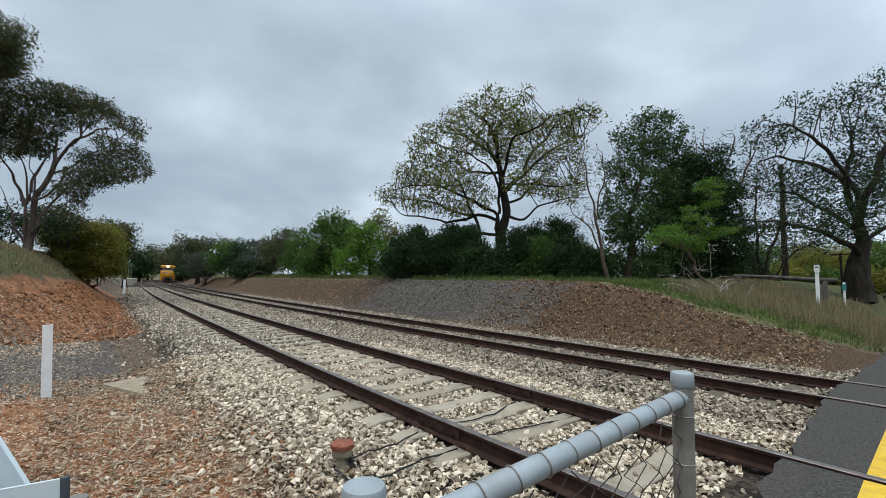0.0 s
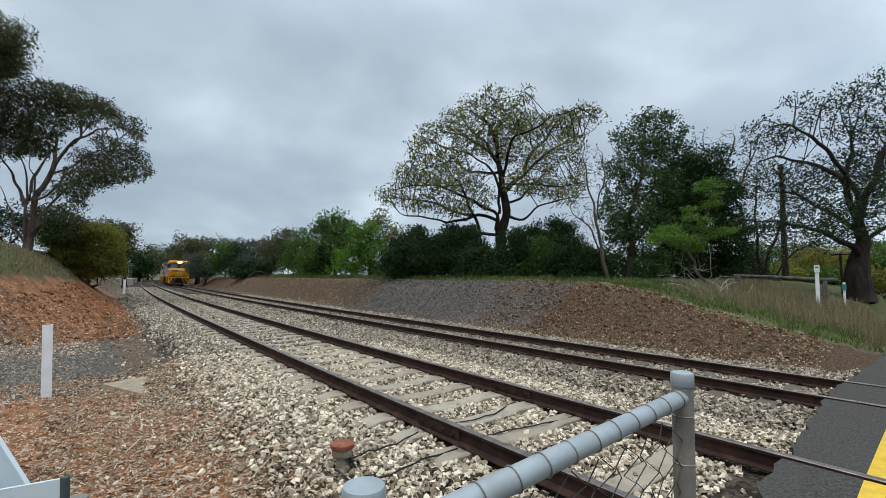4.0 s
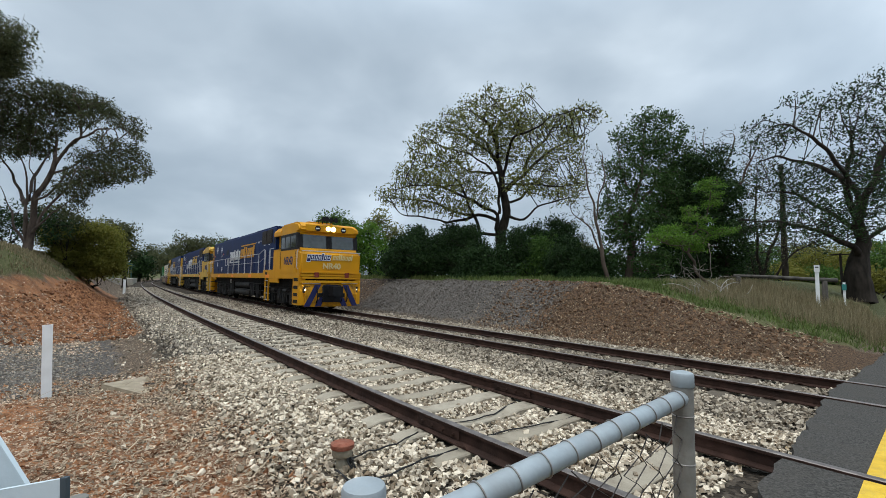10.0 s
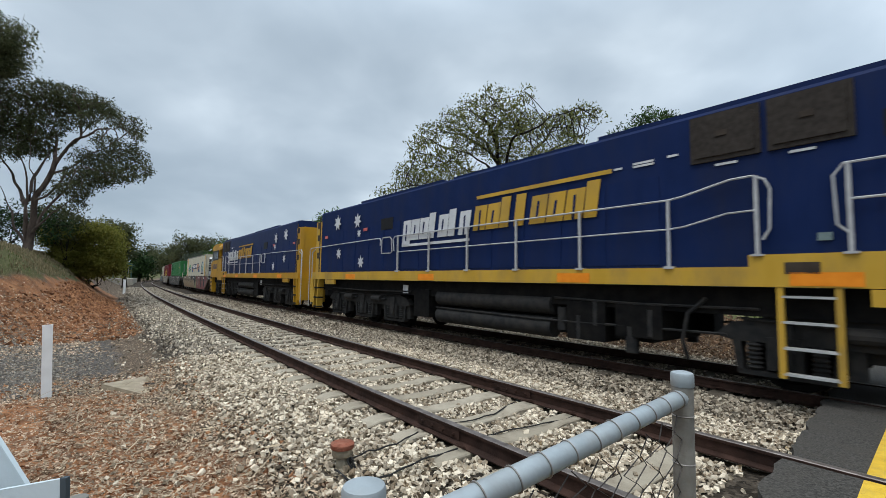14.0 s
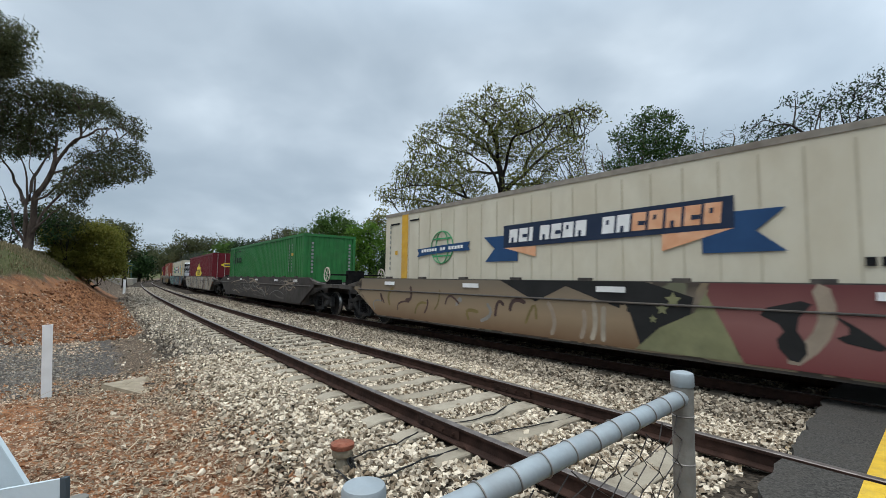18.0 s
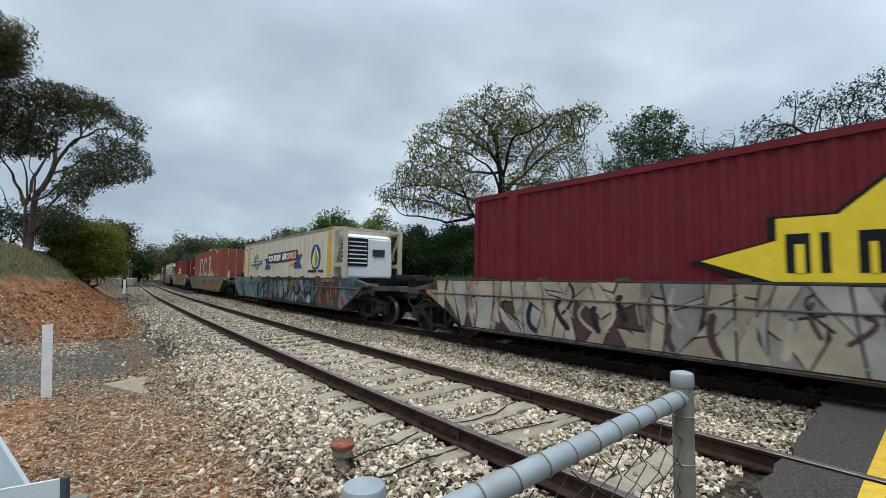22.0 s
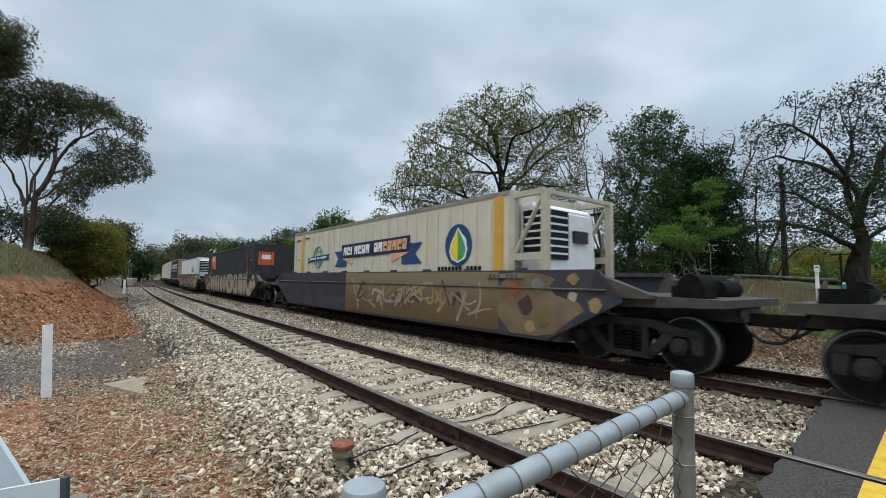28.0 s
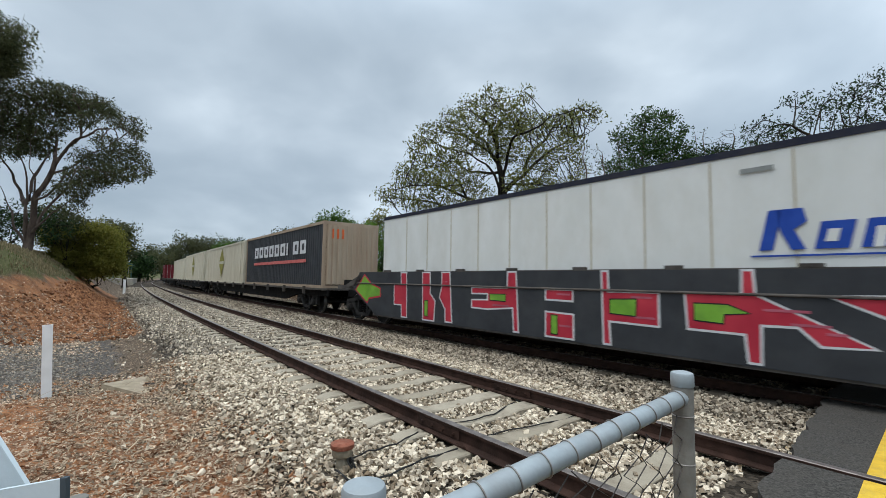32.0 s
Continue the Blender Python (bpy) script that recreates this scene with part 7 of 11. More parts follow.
plant('shrub', 'dark shrub under the gum trees', 'shrub', (-26.81, 26.97), [(-27.01, 26.86, 4.41, 1.92, 1.57), (-29.1, 26.83, 4.73, 2.09, 2.09), (-24.57, 26.85, 4.45, 1.39, 1.05)], seed=13, leaf='dark', clusters=90, per=70, size=0.18, spread=0.45, trunk=0.12, fork=0.2, limbs=8, stems=3)
plant('shrub', "dark shrub beside the gum tree's stems", 'shrub', (-25.05, 28.95), [(-25.08, 28.8, 5.26, 1.42, 0.82), (-24.51, 28.85, 4.52, 1.31, 0.94), (-26.02, 28.79, 5.43, 0.94, 0.75)], seed=14, leaf='gum', clusters=50, per=70, size=0.18, spread=0.42, trunk=0.1, fork=0.2, limbs=6, stems=3)
plant('wattle_bush', 'rounded olive-yellow wattle bush on the bank', 'shrub', (-23.96, 30.05), [(-24.37, 29.92, 3.6, 2.17, 1.32), (-26.04, 29.91, 3.72, 1.47, 1.16), (-23.0, 29.97, 2.92, 1.01, 1.01), (-24.58, 29.87, 4.37, 1.7, 0.7), (-23.97, 30.01, 2.44, 1.86, 0.62), (-26.71, 29.88, 4.22, 0.97, 0.7), (-25.32, 30.01, 2.42, 1.74, 0.77), (-22.99, 30.04, 1.99, 1.32, 0.7), (-24.54, 30.06, 1.74, 1.94, 0.46)], seed=15, leaf='olive', clusters=290, per=190, size=0.17, spread=0.42, trunk=0.07, fork=0.1, limbs=10, stems=4, slim=0.36)
plant('tree', 'distant dark tree beside the station', 'tree', (-44.94, 62.11), [(-46.39, 61.7, 7.87, 2.08, 1.44), (-44.55, 61.72, 7.58, 1.12, 1.44), (-44.75, 61.88, 5.34, 1.44, 1.92), (-45.81, 61.82, 6.12, 1.76, 1.76)], seed=16, leaf='gum', clusters=90, per=60, size=0.34, spread=0.7, trunk=0.3, fork=0.35, limbs=7)
plant('tree', 'distant dark rounded gum tree', 'tree', (-43.64, 78.20), [(-45.04, 77.78, 7.32, 2.82, 1.71), (-42.21, 77.8, 6.96, 2.62, 1.61), (-46.21, 77.93, 5.29, 1.81, 1.61), (-43.69, 77.95, 5.03, 4.03, 2.01), (-39.2, 77.76, 7.61, 2.22, 1.01)], seed=17, leaf='gum', clusters=120, per=60, size=0.4, spread=0.85, trunk=0.4, fork=0.4, limbs=9)
plant('bush', 'grey-green bush in the hedge above the cutting', 'shrub', (-37.80, 70.18), [(-37.83, 70.03, 3.51, 3.25, 1.99), (-39.12, 70.1, 2.6, 1.95, 0.99), (-36.36, 70.09, 2.74, 1.95, 0.99), (-37.2, 69.98, 4.32, 1.79, 1.09)], seed=20, leaf='blue', clusters=80, per=100, size=0.284, spread=0.66, trunk=0.12, fork=0.2, limbs=8, stems=3, group='hedge above the cutting')
plant('bush', 'mid-green bush in the hedge above the cutting', 'shrub', (-32.84, 66.12), [(-32.88, 65.95, 4.54, 2.56, 2.39), (-33.88, 66.03, 3.46, 1.53, 1.19), (-31.71, 66.02, 3.61, 1.53, 1.19), (-32.38, 65.88, 5.5, 1.41, 1.31)], seed=21, leaf='mid', clusters=80, per=100, size=0.275, spread=0.644, trunk=0.12, fork=0.2, limbs=8, stems=3, group='hedge above the cutting')
plant('bush', 'dark green bush in the hedge above the cutting', 'shrub', (-28.69, 62.11), [(-28.73, 61.93, 4.63, 2.56, 2.4), (-29.74, 62.01, 3.53, 1.54, 1.2), (-27.56, 62.0, 3.69, 1.54, 1.2), (-28.23, 61.86, 5.59, 1.41, 1.32)], seed=22, leaf='dark', clusters=80, per=100, size=0.266, spread=0.628, trunk=0.12, fork=0.2, limbs=8, stems=3, group='hedge above the cutting')
plant('bush', 'grey-green bush in the hedge above the cutting', 'shrub', (-23.23, 56.11), [(-23.27, 55.94, 4.36, 2.6, 2.46), (-24.3, 56.02, 3.24, 1.56, 1.23), (-22.09, 56.01, 3.4, 1.56, 1.23), (-22.77, 55.86, 5.35, 1.43, 1.35)], seed=23, leaf='blue', clusters=80, per=100, size=0.253, spread=0.604, trunk=0.12, fork=0.2, limbs=8, stems=3, group='hedge above the cutting')
plant('bush', 'dull green bush in the hedge above the cutting', 'shrub', (-19.03, 52.06), [(-19.07, 51.88, 5.0, 2.42, 2.55), (-20.02, 51.96, 3.84, 1.45, 1.28), (-17.97, 51.95, 4.0, 1.45, 1.28), (-18.6, 51.8, 6.02, 1.33, 1.4)], seed=24, leaf='gum', clusters=80, per=100, size=0.244, spread=0.588, trunk=0.12, fork=0.2, limbs=8, stems=3, group='hedge above the cutting')
plant('bush', 'mid-green bush in the hedge above the cutting', 'shrub', (-14.75, 46.09), [(-14.78, 45.92, 4.2, 2.14, 2.38), (-15.62, 46.0, 3.12, 1.28, 1.19), (-13.81, 45.99, 3.27, 1.28, 1.19), (-14.37, 45.85, 5.16, 1.18, 1.31)], seed=25, leaf='mid', clusters=80, per=100, size=0.231, spread=0.564, trunk=0.12, fork=0.2, limbs=8, stems=3, group='hedge above the cutting')
plant('bush', 'dark green bush in the hedge above the cutting', 'shrub', (-24.37, 55.15), [(-24.39, 55.07, 2.44, 2.84, 0.99), (-25.52, 55.11, 1.98, 1.7, 0.5), (-23.11, 55.1, 2.07, 1.7, 0.5), (-23.83, 55.04, 2.85, 1.56, 0.55)], seed=26, leaf='dark', clusters=80, per=100, size=0.251, spread=0.6, trunk=0.12, fork=0.2, limbs=8, stems=3, group='hedge above the cutting')
plant('bush', 'mid-green bush in the hedge above the cutting', 'shrub', (-12.10, 42.14), [(-12.12, 42.02, 2.74, 1.95, 1.63), (-12.89, 42.07, 2.0, 1.17, 0.81), (-11.24, 42.06, 2.11, 1.17, 0.81), (-11.74, 41.97, 3.4, 1.07, 0.89)], seed=27, leaf='mid', clusters=80, per=100, size=0.222, spread=0.548, trunk=0.12, fork=0.2, limbs=8, stems=3, group='hedge above the cutting')
plant('tree', 'leafy green tree rising from the hedge', 'tree', (-9.87, 40.11), [(-10.05, 39.74, 6.41, 2.07, 1.24), (-11.07, 39.81, 5.52, 1.55, 1.14), (-8.75, 39.79, 5.81, 1.55, 1.03), (-9.76, 39.9, 4.25, 2.58, 1.81)], seed=31, leaf='mid', clusters=120, per=75, size=0.24, spread=0.45, trunk=0.18, fork=0.35, limbs=8, group='hedge above the cutting')
plant('bush', 'bright green bush at the grass edge', 'shrub', (-6.65, 36.09), [(-6.69, 35.91, 4.0, 1.86, 1.58), (-8.07, 35.98, 3.06, 1.39, 1.39), (-5.66, 35.96, 3.32, 1.39, 1.49), (-6.25, 35.82, 5.17, 1.3, 0.84), (-7.36, 36.04, 2.23, 2.09, 0.74)], seed=32, leaf='bright', clusters=130, per=75, size=0.2, spread=0.42, trunk=0.12, fork=0.2, limbs=8, stems=3, group='hedge above the cutting')
plant('tree', 'slender tree behind the bright bush', 'tree', (-4.57, 38.10), [(-5.54, 37.69, 7.11, 0.79, 0.98), (-5.87, 37.76, 6.12, 1.23, 0.98), (-4.63, 37.83, 5.16, 1.47, 1.23), (-4.64, 37.76, 6.14, 0.88, 0.88)], seed=33, leaf='pod', clusters=60, per=40, size=0.22, spread=0.4, trunk=0.12, fork=0.4, limbs=6)
plant('undergrowth_shrub', 'tall dark shrub behind the undergrowth', 'shrub', (-1.76, 28.5), [(-1.81, 28.5, 3.53, 1.12, 1.18), (-2.49, 28.5, 2.78, 0.84, 0.88), (-1.1, 28.5, 2.88, 0.84, 0.88), (-1.69, 28.5, 4.42, 0.63, 0.59), (-1.77, 28.5, 1.76, 1.12, 0.74)], seed=140, leaf='dark', clusters=100, per=95, size=0.16, spread=0.36, trunk=0.08, fork=0.2, limbs=8, stems=3, group='undergrowth below the spreading tree')
plant('undergrowth_shrub', 'tall dark shrub behind the undergrowth', 'shrub', (0.63, 28.8), [(0.59, 28.8, 4.15, 1.31, 1.07), (-0.22, 28.8, 3.47, 0.98, 0.8), (1.42, 28.8, 3.56, 0.98, 0.8), (0.74, 28.8, 4.97, 0.74, 0.54), (0.61, 28.8, 2.54, 1.31, 0.67)], seed=141, leaf='dark', clusters=100, per=95, size=0.16, spread=0.36, trunk=0.08, fork=0.2, limbs=8, stems=3, group='undergrowth below the spreading tree')
plant('undergrowth_shrub', 'tall dark shrub behind the undergrowth', 'shrub', (1.98, 28), [(1.96, 28, 3.55, 0.98, 1.16), (1.35, 28, 2.82, 0.74, 0.87), (2.58, 28, 2.91, 0.74, 0.87), (2.07, 28, 4.43, 0.55, 0.58), (1.98, 28, 1.81, 0.98, 0.72)], seed=142, leaf='dark', clusters=100, per=95, size=0.16, spread=0.36, trunk=0.08, fork=0.2, limbs=8, stems=3, group='undergrowth below the spreading tree')
plant('undergrowth_shrub', 'tall dark shrub behind the undergrowth', 'shrub', (5.60, 28.6), [(5.59, 28.6, 4.03, 1.3, 1.18), (4.78, 28.6, 3.27, 0.98, 0.89), (6.41, 28.6, 3.37, 0.98, 0.89), (5.75, 28.6, 4.92, 0.73, 0.59), (5.59, 28.6, 2.25, 1.3, 0.74)], seed=143, leaf='dark', clusters=100, per=95, size=0.16, spread=0.36, trunk=0.08, fork=0.2, limbs=8, stems=3, group='undergrowth below the spreading tree')
plant('undergrowth_shrub', 'tall dark shrub behind the undergrowth', 'shrub', (7.36, 28.3), [(7.37, 28.3, 3.66, 1.11, 0.99), (6.67, 28.3, 3.02, 0.83, 0.75), (8.06, 28.3, 3.11, 0.83, 0.75), (7.51, 28.3, 4.41, 0.63, 0.5), (7.36, 28.3, 2.16, 1.11, 0.62)], seed=144, leaf='dark', clusters=100, per=95, size=0.16, spread=0.36, trunk=0.08, fork=0.2, limbs=8, stems=3, group='undergrowth below the spreading tree')
plant('undergrowth_shrub', 'tall dark shrub behind the undergrowth', 'shrub', (8.67, 27.5), [(8.69, 27.5, 3.08, 0.91, 0.74), (8.11, 27.5, 2.61, 0.68, 0.55), (9.25, 27.5, 2.68, 0.68, 0.55), (8.8, 27.5, 3.64, 0.51, 0.37), (8.68, 27.5, 1.98, 0.91, 0.46)], seed=145, leaf='gum', clusters=100, per=95, size=0.16, spread=0.36, trunk=0.08, fork=0.2, limbs=8, stems=3, group='undergrowth below the spreading tree')
plant('undergrowth_shrub', 'tall dark shrub behind the undergrowth', 'shrub', (-2.81, 28), [(-2.86, 28, 3.11, 0.69, 0.87), (-3.28, 28, 2.56, 0.52, 0.65), (-2.41, 28, 2.63, 0.52, 0.65), (-2.78, 28, 3.77, 0.39, 0.43), (-2.83, 28, 1.81, 0.69, 0.54)], seed=146, leaf='dark', clusters=100, per=95, size=0.16, spread=0.36, trunk=0.08, fork=0.2, limbs=8, stems=3, group='undergrowth below the spreading tree')
plant('undergrowth_shrub', 'dense dark undergrowth shrub below the spreading tree', 'shrub', (-2.29, 26.05), [(-2.31, 25.98, 2.72, 0.97, 1.03), (-2.91, 26.01, 2.32, 0.85, 0.65), (-1.7, 25.99, 2.47, 0.85, 0.65), (-2.45, 25.9, 3.75, 0.48, 0.52), (-2.14, 25.92, 3.43, 0.42, 0.52)], seed=40, leaf='dark', clusters=95, per=150, size=0.14, spread=0.36, trunk=0.08, fork=0.2, limbs=8, stems=3, group='undergrowth below the spreading tree')
plant('undergrowth_shrub', 'dense dark undergrowth shrub below the spreading tree', 'shrub', (-0.99, 27.04), [(-1.0, 26.96, 2.99, 1.17, 1.05), (-1.73, 26.99, 2.58, 1.03, 0.66), (-0.27, 26.98, 2.74, 1.03, 0.66), (-1.59, 26.88, 4.03, 0.59, 0.53), (-0.32, 26.91, 3.72, 0.51, 0.53)], seed=41, leaf='dark', clusters=95, per=150, size=0.14, spread=0.36, trunk=0.08, fork=0.2, limbs=8, stems=3, group='undergrowth below the spreading tree')
plant('undergrowth_shrub', 'dense dark undergrowth shrub below the spreading tree', 'shrub', (0.75, 27.03), [(0.73, 26.94, 3.28, 1.28, 1.21), (-0.06, 26.97, 2.82, 1.12, 0.76), (1.54, 26.96, 2.99, 1.12, 0.76), (1.35, 26.85, 4.5, 0.64, 0.61), (0.65, 26.88, 4.11, 0.56, 0.61)], seed=42, leaf='dark', clusters=95, per=150, size=0.14, spread=0.36, trunk=0.08, fork=0.2, limbs=8, stems=3, group='undergrowth below the spreading tree')
plant('undergrowth_shrub', 'dense dark undergrowth shrub below the spreading tree', 'shrub', (2.16, 25.08), [(2.15, 25.02, 2.14, 1.03, 0.88), (1.51, 25.04, 1.8, 0.9, 0.55), (2.8, 25.03, 1.93, 0.9, 0.55), (2.28, 24.95, 3.02, 0.52, 0.44), (1.51, 24.97, 2.73, 0.45, 0.44)], seed=43, leaf='dark', clusters=95, per=150, size=0.14, spread=0.36, trunk=0.08, fork=0.2, limbs=8, stems=3, group='undergrowth below the spreading tree')
plant('undergrowth_shrub', 'dense dark undergrowth shrub below the spreading tree', 'shrub', (4.09, 26.08), [(4.07, 25.98, 2.61, 1.29, 1.25), (3.28, 26.02, 2.13, 1.13, 0.78), (4.89, 26.01, 2.31, 1.13, 0.78), (4.09, 25.89, 3.86, 0.64, 0.63), (4.61, 25.92, 3.48, 0.56, 0.63)], seed=44, leaf='dark', clusters=95, per=150, size=0.14, spread=0.36, trunk=0.08, fork=0.2, limbs=8, stems=3, group='undergrowth below the spreading tree')
plant('undergrowth_shrub', 'dense dark undergrowth shrub below the spreading tree', 'shrub', (5.60, 26.06), [(5.59, 25.98, 2.64, 1.18, 1.1), (4.85, 26.01, 2.22, 1.03, 0.69), (6.33, 26.0, 2.38, 1.03, 0.69), (5.87, 25.9, 3.74, 0.59, 0.55), (5.76, 25.93, 3.4, 0.52, 0.55)], seed=45, leaf='mid', clusters=95, per=150, size=0.14, spread=0.36, trunk=0.08, fork=0.2, limbs=8, stems=3, group='undergrowth below the spreading tree')
plant('undergrowth_shrub', 'dense dark undergrowth shrub below the spreading tree', 'shrub', (7.00, 25.04), [(6.98, 24.97, 2.78, 1.08, 0.92), (6.31, 24.99, 2.42, 0.95, 0.57), (7.66, 24.98, 2.56, 0.95, 0.57), (7.36, 24.9, 3.7, 0.54, 0.46), (6.92, 24.92, 3.41, 0.47, 0.46)], seed=46, leaf='dark', clusters=95, per=150, size=0.14, spread=0.36, trunk=0.08, fork=0.2, limbs=8, stems=3, group='undergrowth below the spreading tree')
plant('undergrowth_shrub', 'dense dark undergrowth shrub below the spreading tree', 'shrub', (7.97, 24.09), [(7.95, 24.02, 1.98, 0.89, 0.84), (7.4, 24.05, 1.66, 0.78, 0.53), (8.52, 24.04, 1.78, 0.78, 0.53), (8.13, 23.96, 2.83, 0.45, 0.42), (8.6, 23.98, 2.57, 0.39, 0.42)], seed=47, leaf='dark', clusters=95, per=150, size=0.14, spread=0.36, trunk=0.08, fork=0.2, limbs=8, stems=3, group='undergrowth below the spreading tree')
plant('undergrowth_shrub', 'dense dark undergrowth shrub below the spreading tree', 'shrub', (7.27, 27.92), [(7.26, 27.86, 4.34, 0.98, 0.84), (6.65, 27.89, 4.01, 0.86, 0.53), (7.87, 27.88, 4.14, 0.86, 0.53), (7.19, 27.8, 5.18, 0.49, 0.42), (8.0, 27.82, 4.93, 0.43, 0.42)], seed=48, leaf='dark', clusters=95, per=150, size=0.14, spread=0.36, trunk=0.08, fork=0.2, limbs=8, stems=3, group='undergrowth below the spreading tree')
plant('dead_shrub', 'bleached bare branches of a dead shrub', 'shrub', (10.51, 18.05), [(10.03, 17.98, 2.35, 0.81, 0.58), (11.3, 17.95, 2.72, 0.7, 0.7), (9.22, 18.02, 1.88, 0.7, 0.33), (11.55, 18.02, 1.8, 0.58, 0.35)], seed=58, leaf='dry', clusters=12, per=0, size=0.1, spread=0.3, trunk=0.028, fork=0.2, limbs=5, stems=2, twigs=1.2, wood='bark_bleached')
grown_tree('young_tree', 'young tree with bright lime-green fronds', 'tree',
      [[(11.4, 18.9, 1.07), (10.89, 18.9, 2.08), (10.61, 18.9, 2.83), (11.04, 18.9, 3.85), (11.5, 18.9, 4.74), (11.65, 18.9, 5.32), (11.67, 18.9, 5.96)],
       [(10.61, 18.9, 2.83), (10.15, 19.15, 3.48), (9.39, 19.4, 3.68)],
       [(10.77, 18.9, 3.08), (10.1, 18.6, 3.11), (9.09, 18.3, 3.25)],
       [(11.04, 18.9, 3.85), (11.94, 19.15, 3.63), (13.01, 19.4, 3.94)],
       [(11.3, 18.9, 4.36), (10.72, 18.75, 4.45), (10.33, 18.6, 4.68)],
       [(11.5, 18.9, 4.74), (12.34, 19.2, 5.2)],
       [(11.65, 18.9, 5.32), (11.26, 19.2, 5.7)],
       [(11.66, 18.9, 5.77), (12.04, 18.6, 5.77)],
       [(10.7, 18.9, 2.83), (10.99, 18.65, 2.82), (11.33, 18.4, 2.93)],
       [(11.04, 18.9, 3.85), (10.58, 19.2, 4.26)],
       [(11.03, 18.9, 3.72), (11.04, 18.3, 3.29)]],
      [(11.35, 18.5, 5.78, 0.47, 0.2), (12.17, 18.9, 5.78, 0.23, 0.13), (11.21, 18.9, 5.61, 0.33, 0.11), (12.09, 19.3, 5.47, 0.43, 0.15), (11.7, 18.9, 4.98, 0.5, 0.15), (11.98, 18.9, 5.11, 0.25, 0.11), (10.75, 18.9, 4.73, 0.38, 0.14), (10.63, 18.5, 4.31, 0.51, 0.13), (11.18, 18.5, 4.17, 0.37, 0.15), (11.29, 18.9, 3.91, 0.58, 0.13), (9.84, 18.9, 3.83, 0.63, 0.13), (9.07, 18.5, 3.52, 0.55, 0.12), (9.68, 18.5, 3.38, 1.04, 0.16), (8.94, 18.5, 3.12, 0.31, 0.09), (10.58, 18.9, 3.18, 0.75, 0.18), (11.71, 19.3, 3.58, 0.64, 0.14), (12.17, 18.9, 3.8, 0.63, 0.14), (12.97, 19.3, 3.95, 0.28, 0.1), (11.12, 19.3, 2.97, 0.45, 0.1), (10.5, 19.3, 4.01, 0.38, 0.12)],
      seed=55, leaf='bright', attract=2400, per=8, size=0.085, spread=0.085, trunk=0.05, tip=0.0045, step=0.11, wood='bark_pale', slim=0.45, rim=0.5, leafy=0.0075)
plant('roadside_bush', 'yellow-green bush beyond the road', 'shrub', (34.45, 40.07), [(34.42, 39.93, 3.8, 3.1, 1.34), (33.49, 39.97, 3.25, 2.17, 0.94)], seed=60, leaf='olive', clusters=60, per=75, size=0.22, spread=0.5, trunk=0.1, fork=0.2, limbs=7, stems=3, group='bushes beyond the road')
plant('roadside_bush', 'yellow-green bush beyond the road', 'shrub', (39.15, 42.09), [(39.12, 41.93, 3.97, 2.44, 1.63), (38.4, 41.98, 3.31, 1.71, 1.14)], seed=61, leaf='olive', clusters=60, per=75, size=0.22, spread=0.5, trunk=0.1, fork=0.2, limbs=7, stems=3, group='bushes beyond the road')
plant('roadside_bush', 'green bush beyond the road', 'shrub', (38.37, 38.10), [(38.34, 37.93, 3.77, 2.45, 1.77), (37.61, 37.98, 3.06, 1.72, 1.24)], seed=62, leaf='mid', clusters=60, per=75, size=0.22, spread=0.5, trunk=0.1, fork=0.2, limbs=7, stems=3, group='bushes beyond the road')
plant('roadside_bush', 'green bush beyond the road', 'shrub', (35.05, 44.10), [(35.02, 43.96, 3.54, 1.7, 1.25), (34.52, 44.0, 3.04, 1.19, 0.88)], seed=63, leaf='mid', clusters=60, per=75, size=0.22, spread=0.5, trunk=0.1, fork=0.2, limbs=7, stems=3, group='bushes beyond the road')
plant('roadside_bush', 'green bush beyond the road', 'shrub', (29.67, 42.11), [(29.64, 41.97, 3.39, 1.63, 1.36), (29.16, 42.01, 2.84, 1.14, 0.95)], seed=64, leaf='dark', clusters=60, per=75, size=0.22, spread=0.5, trunk=0.1, fork=0.2, limbs=7, stems=3, group='bushes beyond the road')
plant('roadside_bush', 'green bush beyond the road', 'shrub', (40.59, 38.14), [(40.55, 37.96, 3.42, 2.45, 1.96), (39.83, 38.01, 2.62, 1.72, 1.37)], seed=65, leaf='mid', clusters=60, per=75, size=0.22, spread=0.5, trunk=0.1, fork=0.2, limbs=7, stems=3, group='bushes beyond the road')
plant('roadside_bush', 'green bush beyond the road', 'shrub', (21.70, 31.10), [(21.68, 31.02, 2.24, 1.6, 0.64), (21.21, 31.04, 1.97, 1.12, 0.45)], seed=66, leaf='dark', clusters=60, per=75, size=0.22, spread=0.5, trunk=0.1, fork=0.2, limbs=7, stems=3, group='bushes beyond the road')
plant('roadside_bush', 'yellow-green bush beyond the road', 'shrub', (26.08, 33.10), [(26.07, 33.03, 2.25, 1.79, 0.6), (25.53, 33.05, 2.0, 1.25, 0.42)], seed=67, leaf='olive', clusters=60, per=75, size=0.22, spread=0.5, trunk=0.1, fork=0.2, limbs=7, stems=3, group='bushes beyond the road')
plant('roadside_bush', 'green bush beyond the road', 'shrub', (28.19, 32.11), [(28.17, 32.03, 2.19, 1.74, 0.62), (27.65, 32.05, 1.93, 1.21, 0.43)], seed=68, leaf='mid', clusters=60, per=75, size=0.22, spread=0.5, trunk=0.1, fork=0.2, limbs=7, stems=3, group='bushes beyond the road')
